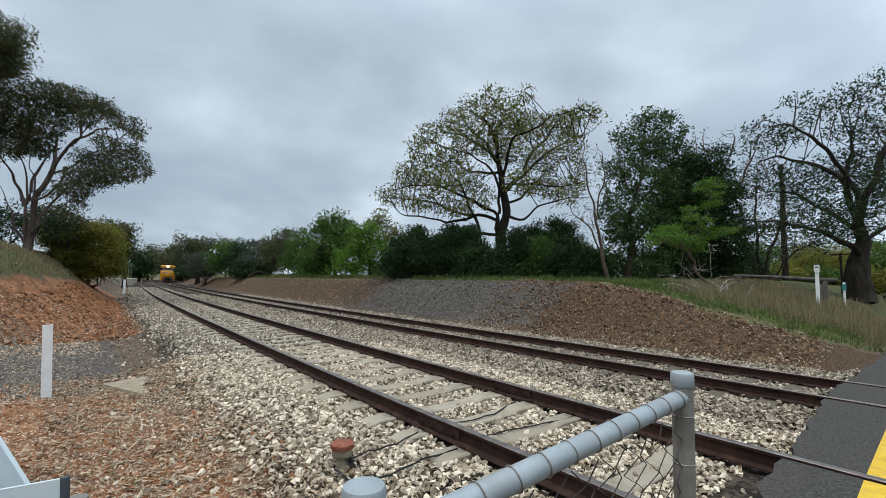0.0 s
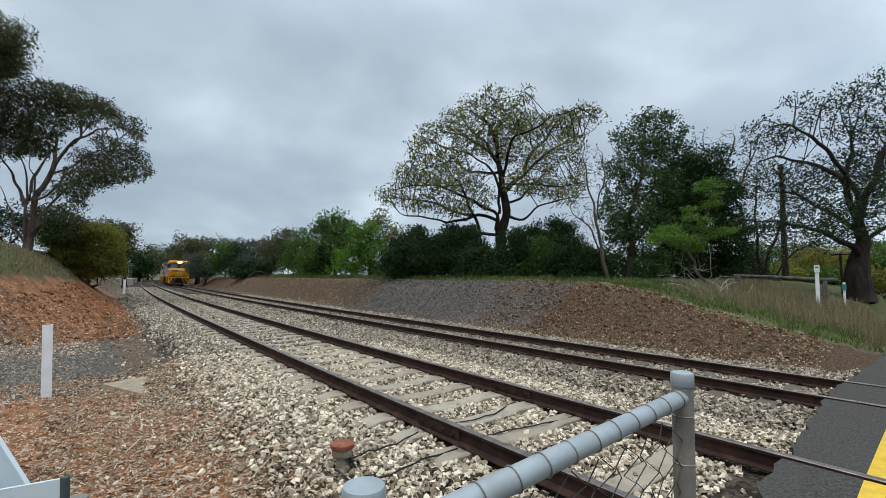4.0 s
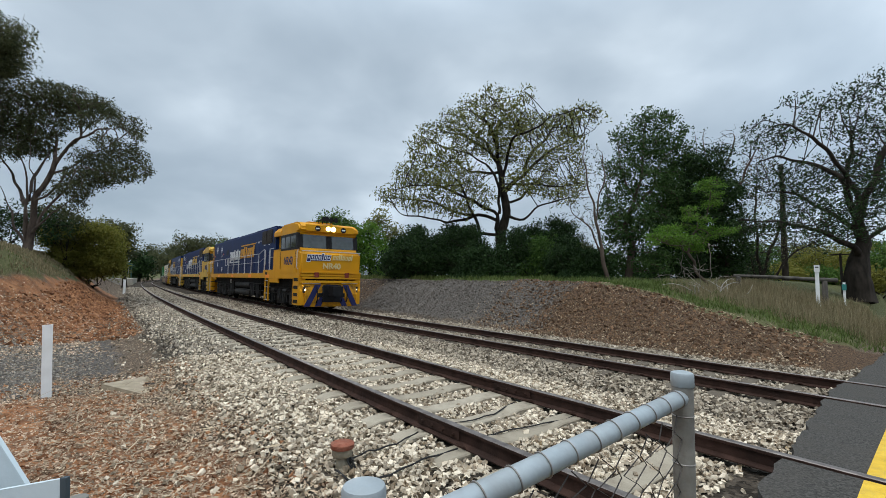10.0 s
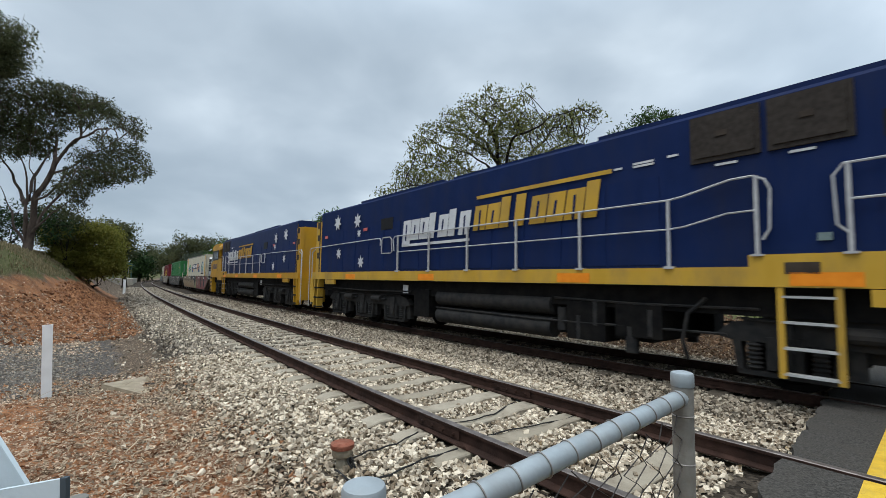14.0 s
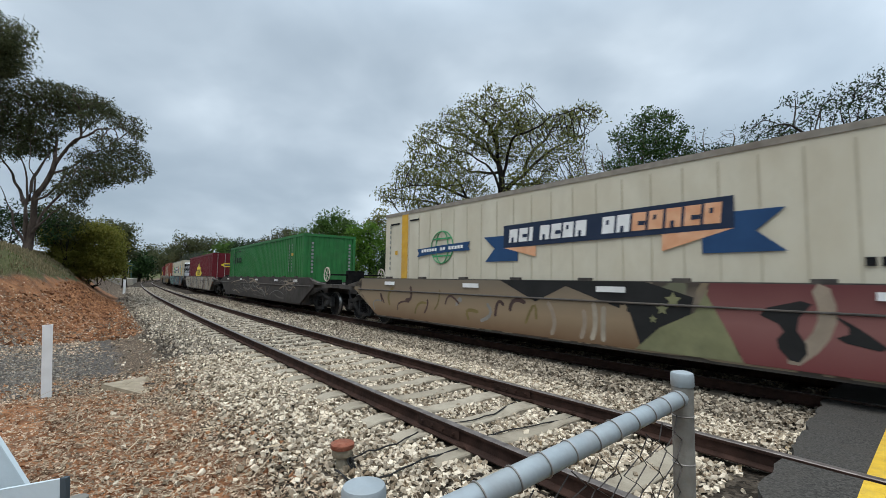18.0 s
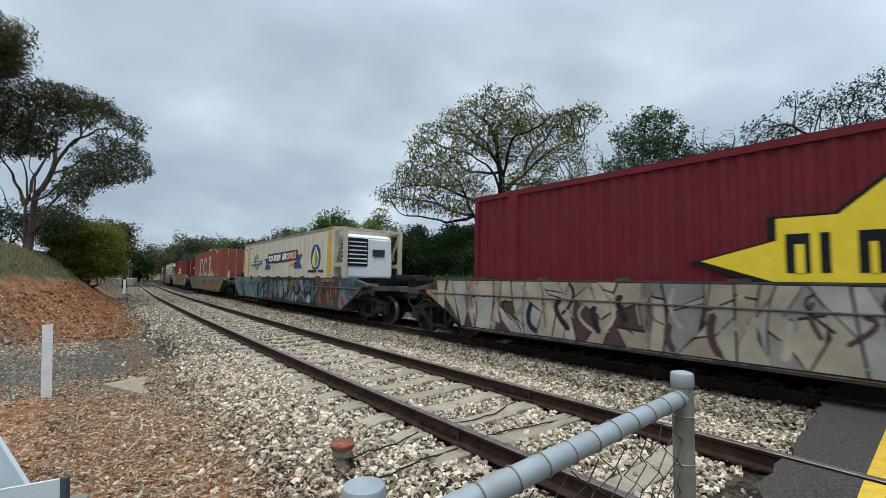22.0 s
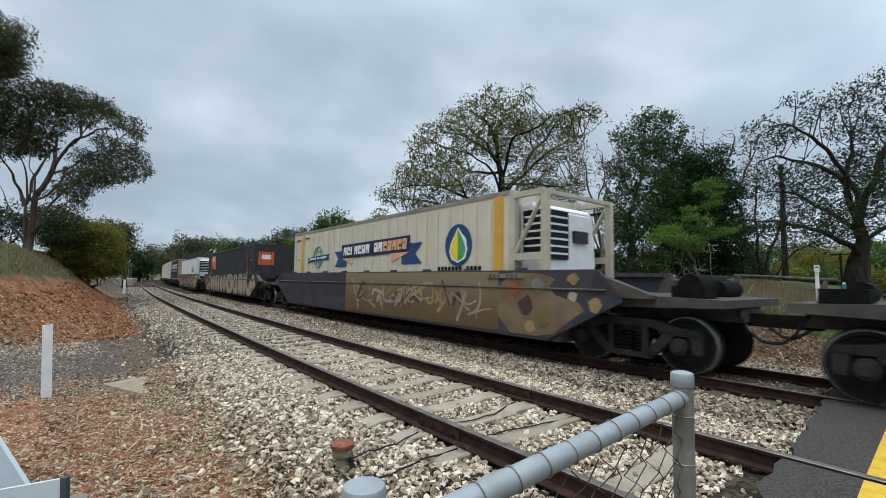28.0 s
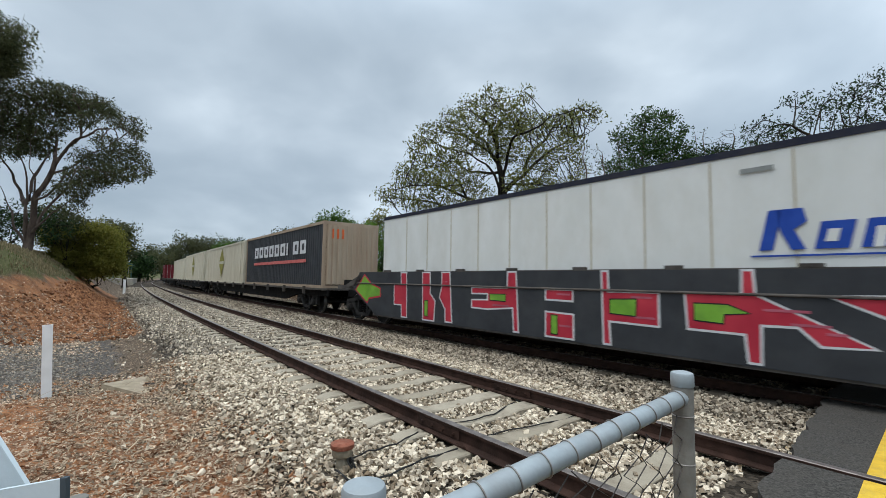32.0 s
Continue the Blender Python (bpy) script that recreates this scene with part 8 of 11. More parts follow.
plant('roadside_bush', 'yellow-green bush beyond the road', 'shrub', (29.53, 30.11), [(29.51, 30.04, 2.03, 1.55, 0.62), (29.05, 30.06, 1.78, 1.08, 0.43)], seed=69, leaf='olive', clusters=60, per=75, size=0.22, spread=0.5, trunk=0.1, fork=0.2, limbs=7, stems=3, group='bushes beyond the road')
plant('background_bush', 'dark bush closing the view behind the trees', 'shrub', (-5.14, 48.17), [(-5.18, 48.01, 3.06, 3.1, 1.74), (-6.41, 48.06, 2.35, 2.17, 1.21), (-4.26, 47.96, 3.77, 1.55, 1.04)], seed=110, leaf='dark', clusters=70, per=90, size=0.26, spread=0.6, trunk=0.1, fork=0.2, limbs=7, stems=3, group='bushes behind the trees')
plant('background_bush', 'dark bush closing the view behind the trees', 'shrub', (0.43, 48.16), [(0.4, 48.01, 3.02, 3.1, 1.55), (-0.83, 48.06, 2.39, 2.17, 1.08), (1.32, 47.97, 3.66, 1.55, 0.93)], seed=111, leaf='dark', clusters=70, per=90, size=0.26, spread=0.6, trunk=0.1, fork=0.2, limbs=7, stems=3, group='bushes behind the trees')
plant('background_bush', 'dark bush closing the view behind the trees', 'shrub', (5.76, 46.16), [(5.73, 46.01, 3.04, 3.27, 1.66), (4.43, 46.06, 2.36, 2.29, 1.16), (6.7, 45.96, 3.72, 1.63, 1.0)], seed=112, leaf='dark', clusters=70, per=90, size=0.26, spread=0.6, trunk=0.1, fork=0.2, limbs=7, stems=3, group='bushes behind the trees')
plant('background_bush', 'dark bush closing the view behind the trees', 'shrub', (11.11, 46.16), [(11.08, 46.01, 3.01, 3.27, 1.66), (9.78, 46.06, 2.32, 2.29, 1.16), (12.05, 45.96, 3.68, 1.63, 1.0)], seed=113, leaf='dark', clusters=70, per=90, size=0.26, spread=0.6, trunk=0.1, fork=0.2, limbs=7, stems=3, group='bushes behind the trees')
plant('background_bush', 'dark bush closing the view behind the trees', 'shrub', (15.74, 44.15), [(15.71, 44.0, 3.02, 2.84, 1.59), (14.58, 44.05, 2.36, 1.99, 1.11), (16.55, 43.95, 3.66, 1.42, 0.95)], seed=114, leaf='dark', clusters=70, per=90, size=0.26, spread=0.6, trunk=0.1, fork=0.2, limbs=7, stems=3, group='bushes behind the trees')
plant('background_bush', 'dark bush closing the view behind the trees', 'shrub', (20.86, 44.15), [(20.82, 44.0, 3.04, 2.84, 1.59), (19.7, 44.05, 2.39, 1.99, 1.11), (21.67, 43.95, 3.69, 1.42, 0.95)], seed=115, leaf='dark', clusters=70, per=90, size=0.26, spread=0.6, trunk=0.1, fork=0.2, limbs=7, stems=3, group='bushes behind the trees')
plant('background_bush', 'dark bush closing the view behind the trees', 'shrub', (25.97, 44.15), [(25.94, 43.99, 3.12, 2.84, 1.7), (24.81, 44.05, 2.42, 1.99, 1.19), (26.78, 43.94, 3.81, 1.42, 1.02)], seed=116, leaf='dark', clusters=70, per=90, size=0.26, spread=0.6, trunk=0.1, fork=0.2, limbs=7, stems=3, group='bushes behind the trees')
plant('background_bush', 'dark bush closing the view behind the trees', 'shrub', (35.32, 50.15), [(35.28, 49.94, 4.08, 3.87, 2.32), (33.74, 50.01, 3.13, 2.71, 1.63), (36.42, 49.87, 5.03, 1.94, 1.39)], seed=117, leaf='mid', clusters=70, per=90, size=0.26, spread=0.6, trunk=0.1, fork=0.2, limbs=7, stems=3, group='bushes behind the trees')
plant('background_bush', 'dark bush closing the view behind the trees', 'shrub', (42.78, 52.15), [(42.73, 51.93, 4.28, 4.37, 2.42), (41.0, 52.0, 3.29, 3.06, 1.69), (44.02, 51.86, 5.26, 2.18, 1.45)], seed=118, leaf='dark', clusters=70, per=90, size=0.26, spread=0.6, trunk=0.1, fork=0.2, limbs=7, stems=3, group='bushes behind the trees')
plant('background_bush', 'dark bush closing the view behind the trees', 'shrub', (46.30, 50.14), [(46.25, 49.93, 4.25, 4.2, 2.45), (44.59, 50.0, 3.25, 2.94, 1.72), (47.5, 49.86, 5.25, 2.1, 1.47)], seed=119, leaf='mid', clusters=70, per=90, size=0.26, spread=0.6, trunk=0.1, fork=0.2, limbs=7, stems=3, group='bushes behind the trees')
plant('background_bush', 'dark bush closing the view behind the trees', 'shrub', (52.11, 50.15), [(52.06, 49.9, 4.66, 4.2, 2.91), (50.4, 49.98, 3.48, 2.94, 2.03), (53.3, 49.81, 5.84, 2.1, 1.74)], seed=120, leaf='dark', clusters=70, per=90, size=0.26, spread=0.6, trunk=0.1, fork=0.2, limbs=7, stems=3, group='bushes behind the trees')
plant('background_bush', 'dark bush closing the view behind the trees', 'shrub', (57.93, 50.19), [(57.88, 49.94, 4.11, 3.87, 2.91), (56.35, 50.02, 2.93, 2.71, 2.03), (59.02, 49.85, 5.29, 1.94, 1.74)], seed=121, leaf='dark', clusters=70, per=90, size=0.26, spread=0.6, trunk=0.1, fork=0.2, limbs=7, stems=3, group='bushes behind the trees')
plant('distant_tree', 'hazy dark tree where the line curves away', 'tree', (-100.96, 150.38), [(-101.05, 149.96, 7.5, 5.04, 4.65), (-103.03, 150.13, 5.15, 3.53, 2.79), (-99.0, 150.12, 5.21, 3.53, 2.79)], seed=70, leaf='gum', clusters=60, per=50, size=0.8, spread=1.3, trunk=0.4, fork=0.3, limbs=6, group='trees where the line curves away')
plant('distant_tree', 'hazy dark tree where the line curves away', 'tree', (-102.54, 160.34), [(-102.63, 159.92, 8.4, 5.37, 4.55), (-104.75, 160.09, 6.1, 3.76, 2.73), (-100.45, 160.08, 6.16, 3.76, 2.73)], seed=71, leaf='gum', clusters=60, per=50, size=0.8, spread=1.3, trunk=0.4, fork=0.3, limbs=6, group='trees where the line curves away')
plant('distant_tree', 'hazy dark tree where the line curves away', 'tree', (-85.92, 140.34), [(-86.0, 139.95, 7.23, 3.25, 4.34), (-87.27, 140.11, 5.04, 2.28, 2.6), (-84.67, 140.11, 5.08, 2.28, 2.6)], seed=72, leaf='gum', clusters=60, per=50, size=0.8, spread=1.3, trunk=0.4, fork=0.3, limbs=6, group='trees where the line curves away')
plant('distant_tree', 'hazy dark tree where the line curves away', 'tree', (-81.84, 118.39), [(-81.92, 118.06, 4.96, 2.74, 3.66), (-82.98, 118.19, 3.11, 1.92, 2.19), (-80.79, 118.19, 3.15, 1.92, 2.19)], seed=73, leaf='dark', clusters=60, per=50, size=0.8, spread=1.3, trunk=0.4, fork=0.3, limbs=6, group='trees where the line curves away')
plant('distant_tree', 'hazy dark tree where the line curves away', 'tree', (-71.46, 120.36), [(-71.51, 120.14, 3.96, 2.48, 2.17), (-72.48, 120.22, 2.86, 1.74, 1.3), (-70.5, 120.21, 2.89, 1.74, 1.3)], seed=74, leaf='dark', clusters=60, per=50, size=0.8, spread=1.3, trunk=0.4, fork=0.3, limbs=6, group='trees where the line curves away')
plant('distant_tree', 'hazy dark tree where the line curves away', 'tree', (-59.40, 105.35), [(-59.44, 105.15, 3.15, 2.98, 1.9), (-60.62, 105.22, 2.19, 2.09, 1.14), (-58.24, 105.22, 2.23, 2.09, 1.14)], seed=75, leaf='dark', clusters=60, per=50, size=0.8, spread=1.3, trunk=0.4, fork=0.3, limbs=6, group='trees where the line curves away')

# ---------- foreground: fence, sign boards, posts ----------
M["galv"] = mat("galvanised_steel", (0.30, 0.335, 0.35), (0.41, 0.455, 0.475), 9, 0.42, metal=0.35, bump=0.06, dirt=(0.22, 0.20, 0.17), dirt_amount=0.45, dirt_scale=6)
M["galv_old"] = mat("weathered_galvanised_post", (0.15, 0.142, 0.125), (0.245, 0.23, 0.20), 12, 0.65, metal=0.0, bump=0.15, dirt=(0.12, 0.09, 0.06), dirt_amount=0.6, dirt_scale=9)
M["wire"] = mat("rusty_chain_wire", (0.035, 0.03, 0.028), (0.09, 0.075, 0.065), 20, 0.6, metal=0.3, bump=0.1)
M["tie_wire"] = mat("tie_wire", (0.2, 0.18, 0.16), (0.34, 0.32, 0.3), 20, 0.5, metal=0.5, bump=0.05)
M["board"] = mat("pale_blue_grey_board", (0.50, 0.57, 0.60), (0.58, 0.65, 0.68), 6, 0.45, bump=0.05, dirt=(0.40, 0.44, 0.44), dirt_amount=0.4)
M["board_edge"] = mat("dark_board_edge", (0.045, 0.06, 0.07), (0.07, 0.085, 0.095), 8, 0.5, bump=0.05)
M["concrete"] = mat("concrete", (0.26, 0.235, 0.195), (0.36, 0.33, 0.28), 7, 0.85, bump=0.3, dirt=(0.20, 0.17, 0.12), dirt_amount=0.5, per="object", vary=0.35)
M["sleeper"] = mat("concrete_sleeper", (0.24, 0.205, 0.15), (0.40, 0.35, 0.27), 6, 0.9, bump=0.35, dirt=(0.17, 0.13, 0.09), dirt_amount=0.6, dirt_scale=4, per="object", vary=0.4)
M["sleeper_dark"] = mat("grimy_sleeper", (0.07, 0.055, 0.04), (0.15, 0.125, 0.095), 6, 0.9, bump=0.35, per="object", vary=0.4)
M["slab"] = mat("tan_concrete_lid", (0.25, 0.205, 0.14), (0.37, 0.31, 0.225), 6, 0.9, bump=0.4, dirt=(0.17, 0.12, 0.085), dirt_amount=0.6, dirt_scale=4)
M["rust_cap"] = mat("rusty_red_cap", (0.16, 0.045, 0.025), (0.27, 0.085, 0.05), 14, 0.8, bump=0.4, dirt=(0.3, 0.2, 0.14), dirt_amount=0.5, dirt_scale=9)
M["pipe"] = mat("cream_pipe", (0.20, 0.17, 0.12), (0.32, 0.28, 0.21), 10, 0.7, bump=0.2, dirt=(0.1, 0.07, 0.05))
M["rubber"] = mat("black_cable", (0.012, 0.012, 0.012), (0.03, 0.028, 0.026), 10, 0.6, bump=0.05)
M["asphalt"] = mat("asphalt", (0.026, 0.024, 0.021), (0.095, 0.088, 0.078), 60, 0.92, bump=0.6, fine=130, dirt=(0.075, 0.065, 0.054), dirt_amount=0.55, dirt_scale=3, spec=0.2)
M["yellow_line"] = mat("yellow_line_paint", (0.60, 0.36, 0.03), (0.72, 0.47, 0.05), 6, 0.75, bump=0.5, fine=90, dirt=(0.25, 0.18, 0.08), dirt_amount=0.5, dirt_scale=7)


def build_fence():
    F = thing("chain_link_fence", "galvanised chain-link fence with tubular rail, wire ties wound round it", "fence")
    a, b = Vector((0.690, 1.275, 0)), Vector((-0.102, 0.615, 0))
    za, zb = ground_at(a.x, a.y), ground_at(b.x, b.y)
    for p, z, top in ((a, za, 1.195), (b, zb, 1.168)):
        bm = bmesh.new()
        tube(bm, (p.x, p.y, z - 0.1), (p.x, p.y, top - 0.03), 0.028, 0.028, 24)
        post = part("post", bm, M["galv_old"], F, "weathered grey steel post", smooth=True)
        bm = bmesh.new()
        lathe(bm, [(0.029, top - 0.04), (0.0305, top - 0.038), (0.0305, top - 0.008), (0.028, top - 0.002), (0.016, top + 0.002), (0.004, top + 0.003)], 24, "z", (p.x, p.y, 0))
        part("post_cap", bm, M["galv"], post, "domed galvanised cap", smooth=True)
        for i in range(6):
            zz = top - 0.12 - i * 0.13
            bm = bmesh.new()
            lathe(bm, [(0.0282, zz - 0.0016), (0.0305, zz), (0.0282, zz + 0.0016)], 20, "z", (p.x, p.y, 0))
            part("tie_ring", bm, M["tie_wire"], F)
    ra, rb = Vector((0.690, 1.275, 1.125)), Vector((-0.102, 0.615, 1.078))
    bm = bmesh.new()
    tube(bm, ra, rb, 0.0225, 0.0225, 24)
    part("top_rail", bm, M["galv"], F, "pale galvanised top rail", smooth=True)
    d = (rb - ra).normalized()
    u = d.orthogonal().normalized()
    w = d.cross(u)
    for i in range(12):
        t = 0.04 + i * 0.083
        c = ra + (rb - ra) * min(t, 0.98)
        bm = bmesh.new()
        pts = [c + d * (0.007 * math.sin(k * math.tau / 18)) + (u * math.cos(k * math.tau / 18) + w * math.sin(k * math.tau / 18)) * 0.0242 for k in range(19)]
        pipe_run(bm, pts, 0.0017, 5)
        part("tie_ring", bm, M["tie_wire"], F)
    # woven diamonds
    random.seed(4)
    e = (b - a)
    ln = e.length
    e.normalize()
    nrm = Vector((-e.y, e.x, 0))
    cell, count = 0.052, int(ln / 0.052)
    for i in range(count):
        bm = bmesh.new()
        pts = []
        for j in range(36):
            s = 0.03 + i * cell + (cell if (i + j) % 2 else 0.0)
            drop = 0.02 + j * cell * 0.66
            top = 1.10 - 0.047 * (i / count)
            k = Vector((a.x, a.y, 0)) + e * s + nrm * (0.004 * (1 if j % 2 else -1) + 0.012 * math.sin(j * 0.5 + i * 0.3))
            pts.append((k.x + random.uniform(-0.003, 0.003), k.y + random.uniform(-0.003, 0.003), top - drop + random.uniform(-0.004, 0.004)))
        pipe_run(bm, pts, 0.0016, 5)
        part("chain_wire", bm, M["wire"], F)
    return F


build_fence()


def board(name, label, corners, thick, edge_w, trim):
    """A flat board from the middle of its upper edge: origin, along, down."""
    o, along, down = (Vector(c) for c in corners)
    S = thing(name, label, "sign board")
    n = along.cross(down).normalized()
    if n.y > 0:
        n = -n
    bm = bmesh.new()
    v = []
    for k in (0, 1):
        v.append([bm.verts.new(q - n * (thick * k)) for q in (o, o + along, o + along + down, o + down)])
    bm.faces.new(v[0])
    bm.faces.new(v[1][::-1])
    for i in range(4):
        bm.faces.new((v[0][i], v[0][(i + 1) % 4], v[1][(i + 1) % 4], v[1][i]))
    bmesh.ops.recalc_face_normals(bm, faces=bm.faces[:])
    part("panel", bm, M["board"], S)
    w = along.normalized() * edge_w
    bm = bmesh.new()
    o2 = o + along
    v = []
    for k in (-0.2, 1.2):
        v.append([bm.verts.new(q - n * (thick * k)) for q in (o2 + down.normalized() * -0.002, o2 + w, o2 + w + down, o2 + down)])
    bm.faces.new(v[0])
    bm.faces.new(v[1][::-1])
    for i in range(4):
        bm.faces.new((v[0][i], v[0][(i + 1) % 4], v[1][(i + 1) % 4], v[1][i]))
    bmesh.ops.recalc_face_normals(bm, faces=bm.faces[:])
    part("edge_trim", bm, trim, S)
    for f in (0.15, 0.85):
        c = o + along * f + down
        bm = bmesh.new()
        tube(bm, (c.x, c.y + 0.03, ground_at(c.x, c.y) - 0.1), (c.x, c.y + 0.03, c.z + 0.2), 0.022, 0.022, 12)
        part("leg", bm, M["galv_old"], S)
    return S


board("sign_board", "pale blue-grey board with a dark edge beside the path", ((-1.30, 0.934, 0.925), (0.520, 0.0, 0.100), (0.03, 0.0, -0.50)), 0.008, 0.012, M["board_edge"])
board("sign_board", "pale green-grey leaning board behind the other", ((-1.855, 1.09, 1.418), (0.50, 0.0, 0.0), (0.54, 0.0, -0.72)), 0.008, 0.006, M["board"])


def guide_post(base, height, w, label, name="guide_post", lean=(0, 0)):
    z = ground_at(*base)
    P = thing(name, label, "post", at=Matrix.Translation((base[0], base[1], z)) @ Euler((radians(lean[0]), radians(lean[1]), math.atan2(-base[0], base[1]))).to_matrix().to_4x4())
    bm = boxes((-w / 2, w / 2, -w / 6, w / 6, -0.2, height), bevel=w * 0.06)
    part("stake", bm, M["white"], P)
    return P


guide_post((-5.57, 6.32), 1.02, 0.115, "white plastic guide post standing in gravel", lean=(0, -2.5))
P = guide_post((14.45, 16.9), 1.62, 0.12, "white timber marker post in dry grass", "marker_post")
part("top_plate", boxes((-0.085, 0.085, -0.05, -0.02, 1.36, 1.62)), M["white"], P)
part("plate_bar", boxes((-0.05, 0.05, -0.058, -0.05, 1.52, 1.56)), M["black"], P)
P = guide_post((17.4, 19.0), 1.0, 0.09, "short grey post with a green marker", "marker_post")
part("green_marker", boxes((-0.075, 0.075, -0.05, -0.02, 0.66, 0.92)), M["graf_green_sign"] if "graf_green_sign" in M else M["teal"], P)
guide_post((-28.8, 39.8), 1.3, 0.2, "white marker post by the far cess", "marker_post")


def build_stub():
    x, y = -0.80, 3.70
    z = ground_at(x, y) - 0.16
    P = thing("cable_terminal_post", "short pipe post with a rusty red cap and cables", "track equipment", at=Matrix.Translation((x, y, z)))
    part("pipe", made(lathe, [(0.052, -0.1), (0.052, 0.27)], 16), M["pipe"], P, smooth=True)
    part("collar", made(lathe, [(0.075, 0.25), (0.082, 0.26), (0.082, 0.31), (0.075, 0.318)], 20), M["pipe"], P, smooth=True)
    part("cap", made(lathe, [(0.094, 0.315), (0.098, 0.322), (0.096, 0.35), (0.07, 0.362), (0.02, 0.366)], 20), M["rust_cap"], P, "rusty red cap", smooth=True)
    random.seed(8)
    for i in range(5):
        a = -0.6 + i * 0.35
        pts = [(0.06 * math.cos(a), 0.06 * math.sin(a), 0.26)]
        for k in range(1, 7):
            pts.append((0.06 * math.cos(a) + 0.022 * k * math.cos(a) + random.uniform(-0.02, 0.02), 0.06 * math.sin(a) - 0.018 * k, 0.26 - 0.055 * k * (1 if k < 5 else 0.9) + 0.02))
        bm = bmesh.new()
        pipe_run(bm, pts, 0.008, 6)
        part("cable", bm, M["rubber"], P, "black looped cable")


build_stub()


def cable(label, pts, r=0.008):
    bm = bmesh.new()
    fine = []
    for p, q in zip(pts[:-1], pts[1:]):
        for k in range(5):
            t = k / 5
            fine.append((p[0] + (q[0] - p[0]) * t, p[1] + (q[1] - p[1]) * t))
    fine.append(pts[-1])
    run = [(x, y, ground_at(x, y) + 0.045 + 0.005 * math.sin(i * 1.7)) for i, (x, y) in enumerate(fine)]
    pipe_run(bm, run, r, 6)
    ob = new("track_cable", mesh_of("track_cable", bm, M["rubber"]))
    return tagged(ob, label, "cable", "cables across the track")


cable("black cable lying on the ballast to the rail", [(-0.82, 3.55), (-0.62, 3.3), (-0.38, 3.51), (-0.16, 3.80), (0.16, 4.05)])
cable("black cable lying on the ballast to the rail", [(-0.78, 3.68), (-0.62, 3.95), (-0.40, 4.16), (-0.22, 4.46)])
cable("thin black cable across a sleeper", [(-0.18, 4.62), (0.30, 4.85), (0.62, 5.15), (1.02, 5.80)])
cable("thin black cable across a sleeper", [(0.30, 4.28), (0.72, 4.60), (1.37, 4.96), (1.70, 5.25)])


def build_slab():
    x, y = -4.72, 7.08
    S = thing("concrete_slab", "flat tan concrete pit lid lying askew in the gravel", "slab", at=Matrix.Translation((x, y, -0.30)) @ Euler((radians(-3), radians(6), radians(-15))).to_matrix().to_4x4())
    part("lid", boxes((-0.40, 0.40, -0.36, 0.36, -0.06, 0.03), bevel=0.012), M["slab"], S)
    part("lifting_bar", made(tube, (0.08, -0.05, 0.075), (0.2, 0.02, 0.075), 0.01), M["wire"], S)


build_slab()

# ---------- crossing: asphalt panels between the rails ----------


rng = np.random.default_rng(14)
EDGE_AT = np.arange(-15, 14, 0.11)
EDGE = np.convolve(rng.normal(size=len(EDGE_AT)), [0.2, 0.6, 1, 0.6, 0.2], "same") * 0.016 + rng.normal(size=len(EDGE_AT)) * 0.007


def build_crossing():
    R = thing("road", "dark asphalt road over the railway crossing", "road", kind="structure")
    def strip(name, l0, l1, s0, s1, z0, z1, material, up=0.0, nl=90, ns=12, turn=0.13):
        verts, faces = [], []
        for i in range(ns + 1):
            for j in range(nl + 1):
                lat = l0 + (l1 - l0) * j / nl
                skew = turn * (lat if up else max(lat, 0.3))
                s = s0 + (s1 - s0) * i / ns + skew + (float(np.interp(lat, EDGE_AT, EDGE)) if i == 0 and not up else 0)
                z = z0 + (z1 - z0) * j / nl - GRADE * s
                verts.append(on_line(s, lat, z + up))
        n = len(verts)
        verts += [v - Vector((0, 0, 0.006 if up else 0.16)) for v in verts]
        w = nl + 1
        for i in range(ns):
            for j in range(nl):
                q = (i * w + j, i * w + j + 1, (i + 1) * w + j + 1, (i + 1) * w + j)
                faces.append(q[::-1])
                faces.append(tuple(k + n for k in q))
        rim = [j for j in range(w)] + [i * w + nl for i in range(1, ns + 1)] + [ns * w + j for j in range(nl - 1, -1, -1)] + [i * w for i in range(ns - 1, 0, -1)]
        for k in range(len(rim)):
            p, q = rim[k], rim[(k + 1) % len(rim)]
            faces.append((p, q, q + n, p + n))
        me = bpy.data.meshes.new(name)
        me.from_pydata(verts, [], faces)
        me.materials.append(material)
        return part(name, me, None, R)
    gaps = [(-14.0, -0.80, -0.06, -0.022), (-0.69, 0.69, -0.018, -0.018), (0.80, 3.94, -0.022, 0.07), (4.06, 5.60, 0.078, 0.078), (5.74, 13.0, 0.074, -0.02)]
    for l0, l1, z0, z1 in gaps:
        strip("asphalt_panel", l0, l1, -1.37, 7.0, z0, z1, M["asphalt"], turn=0.088)
        strip("yellow_line", l0 + 0.02, l1 - 0.02, -0.70, -0.58, z0, z1, M["yellow_line"], up=0.005, turn=0.037)


build_crossing()

M["bark_grey"] = bark("weathered_timber", (0.05, 0.045, 0.04), (0.12, 0.11, 0.095))
# ---------- fallen wood, poles, station ----------


def limb(name, label, runs, material, category="branch"):
    base = np.array(runs[0][0][0])
    ob = new(name, tubes_mesh(name, [(np.array(p) - base, r) for p, r in runs], material, 8))
    ob.location = base.tolist()
    return tagged(ob, label, category)


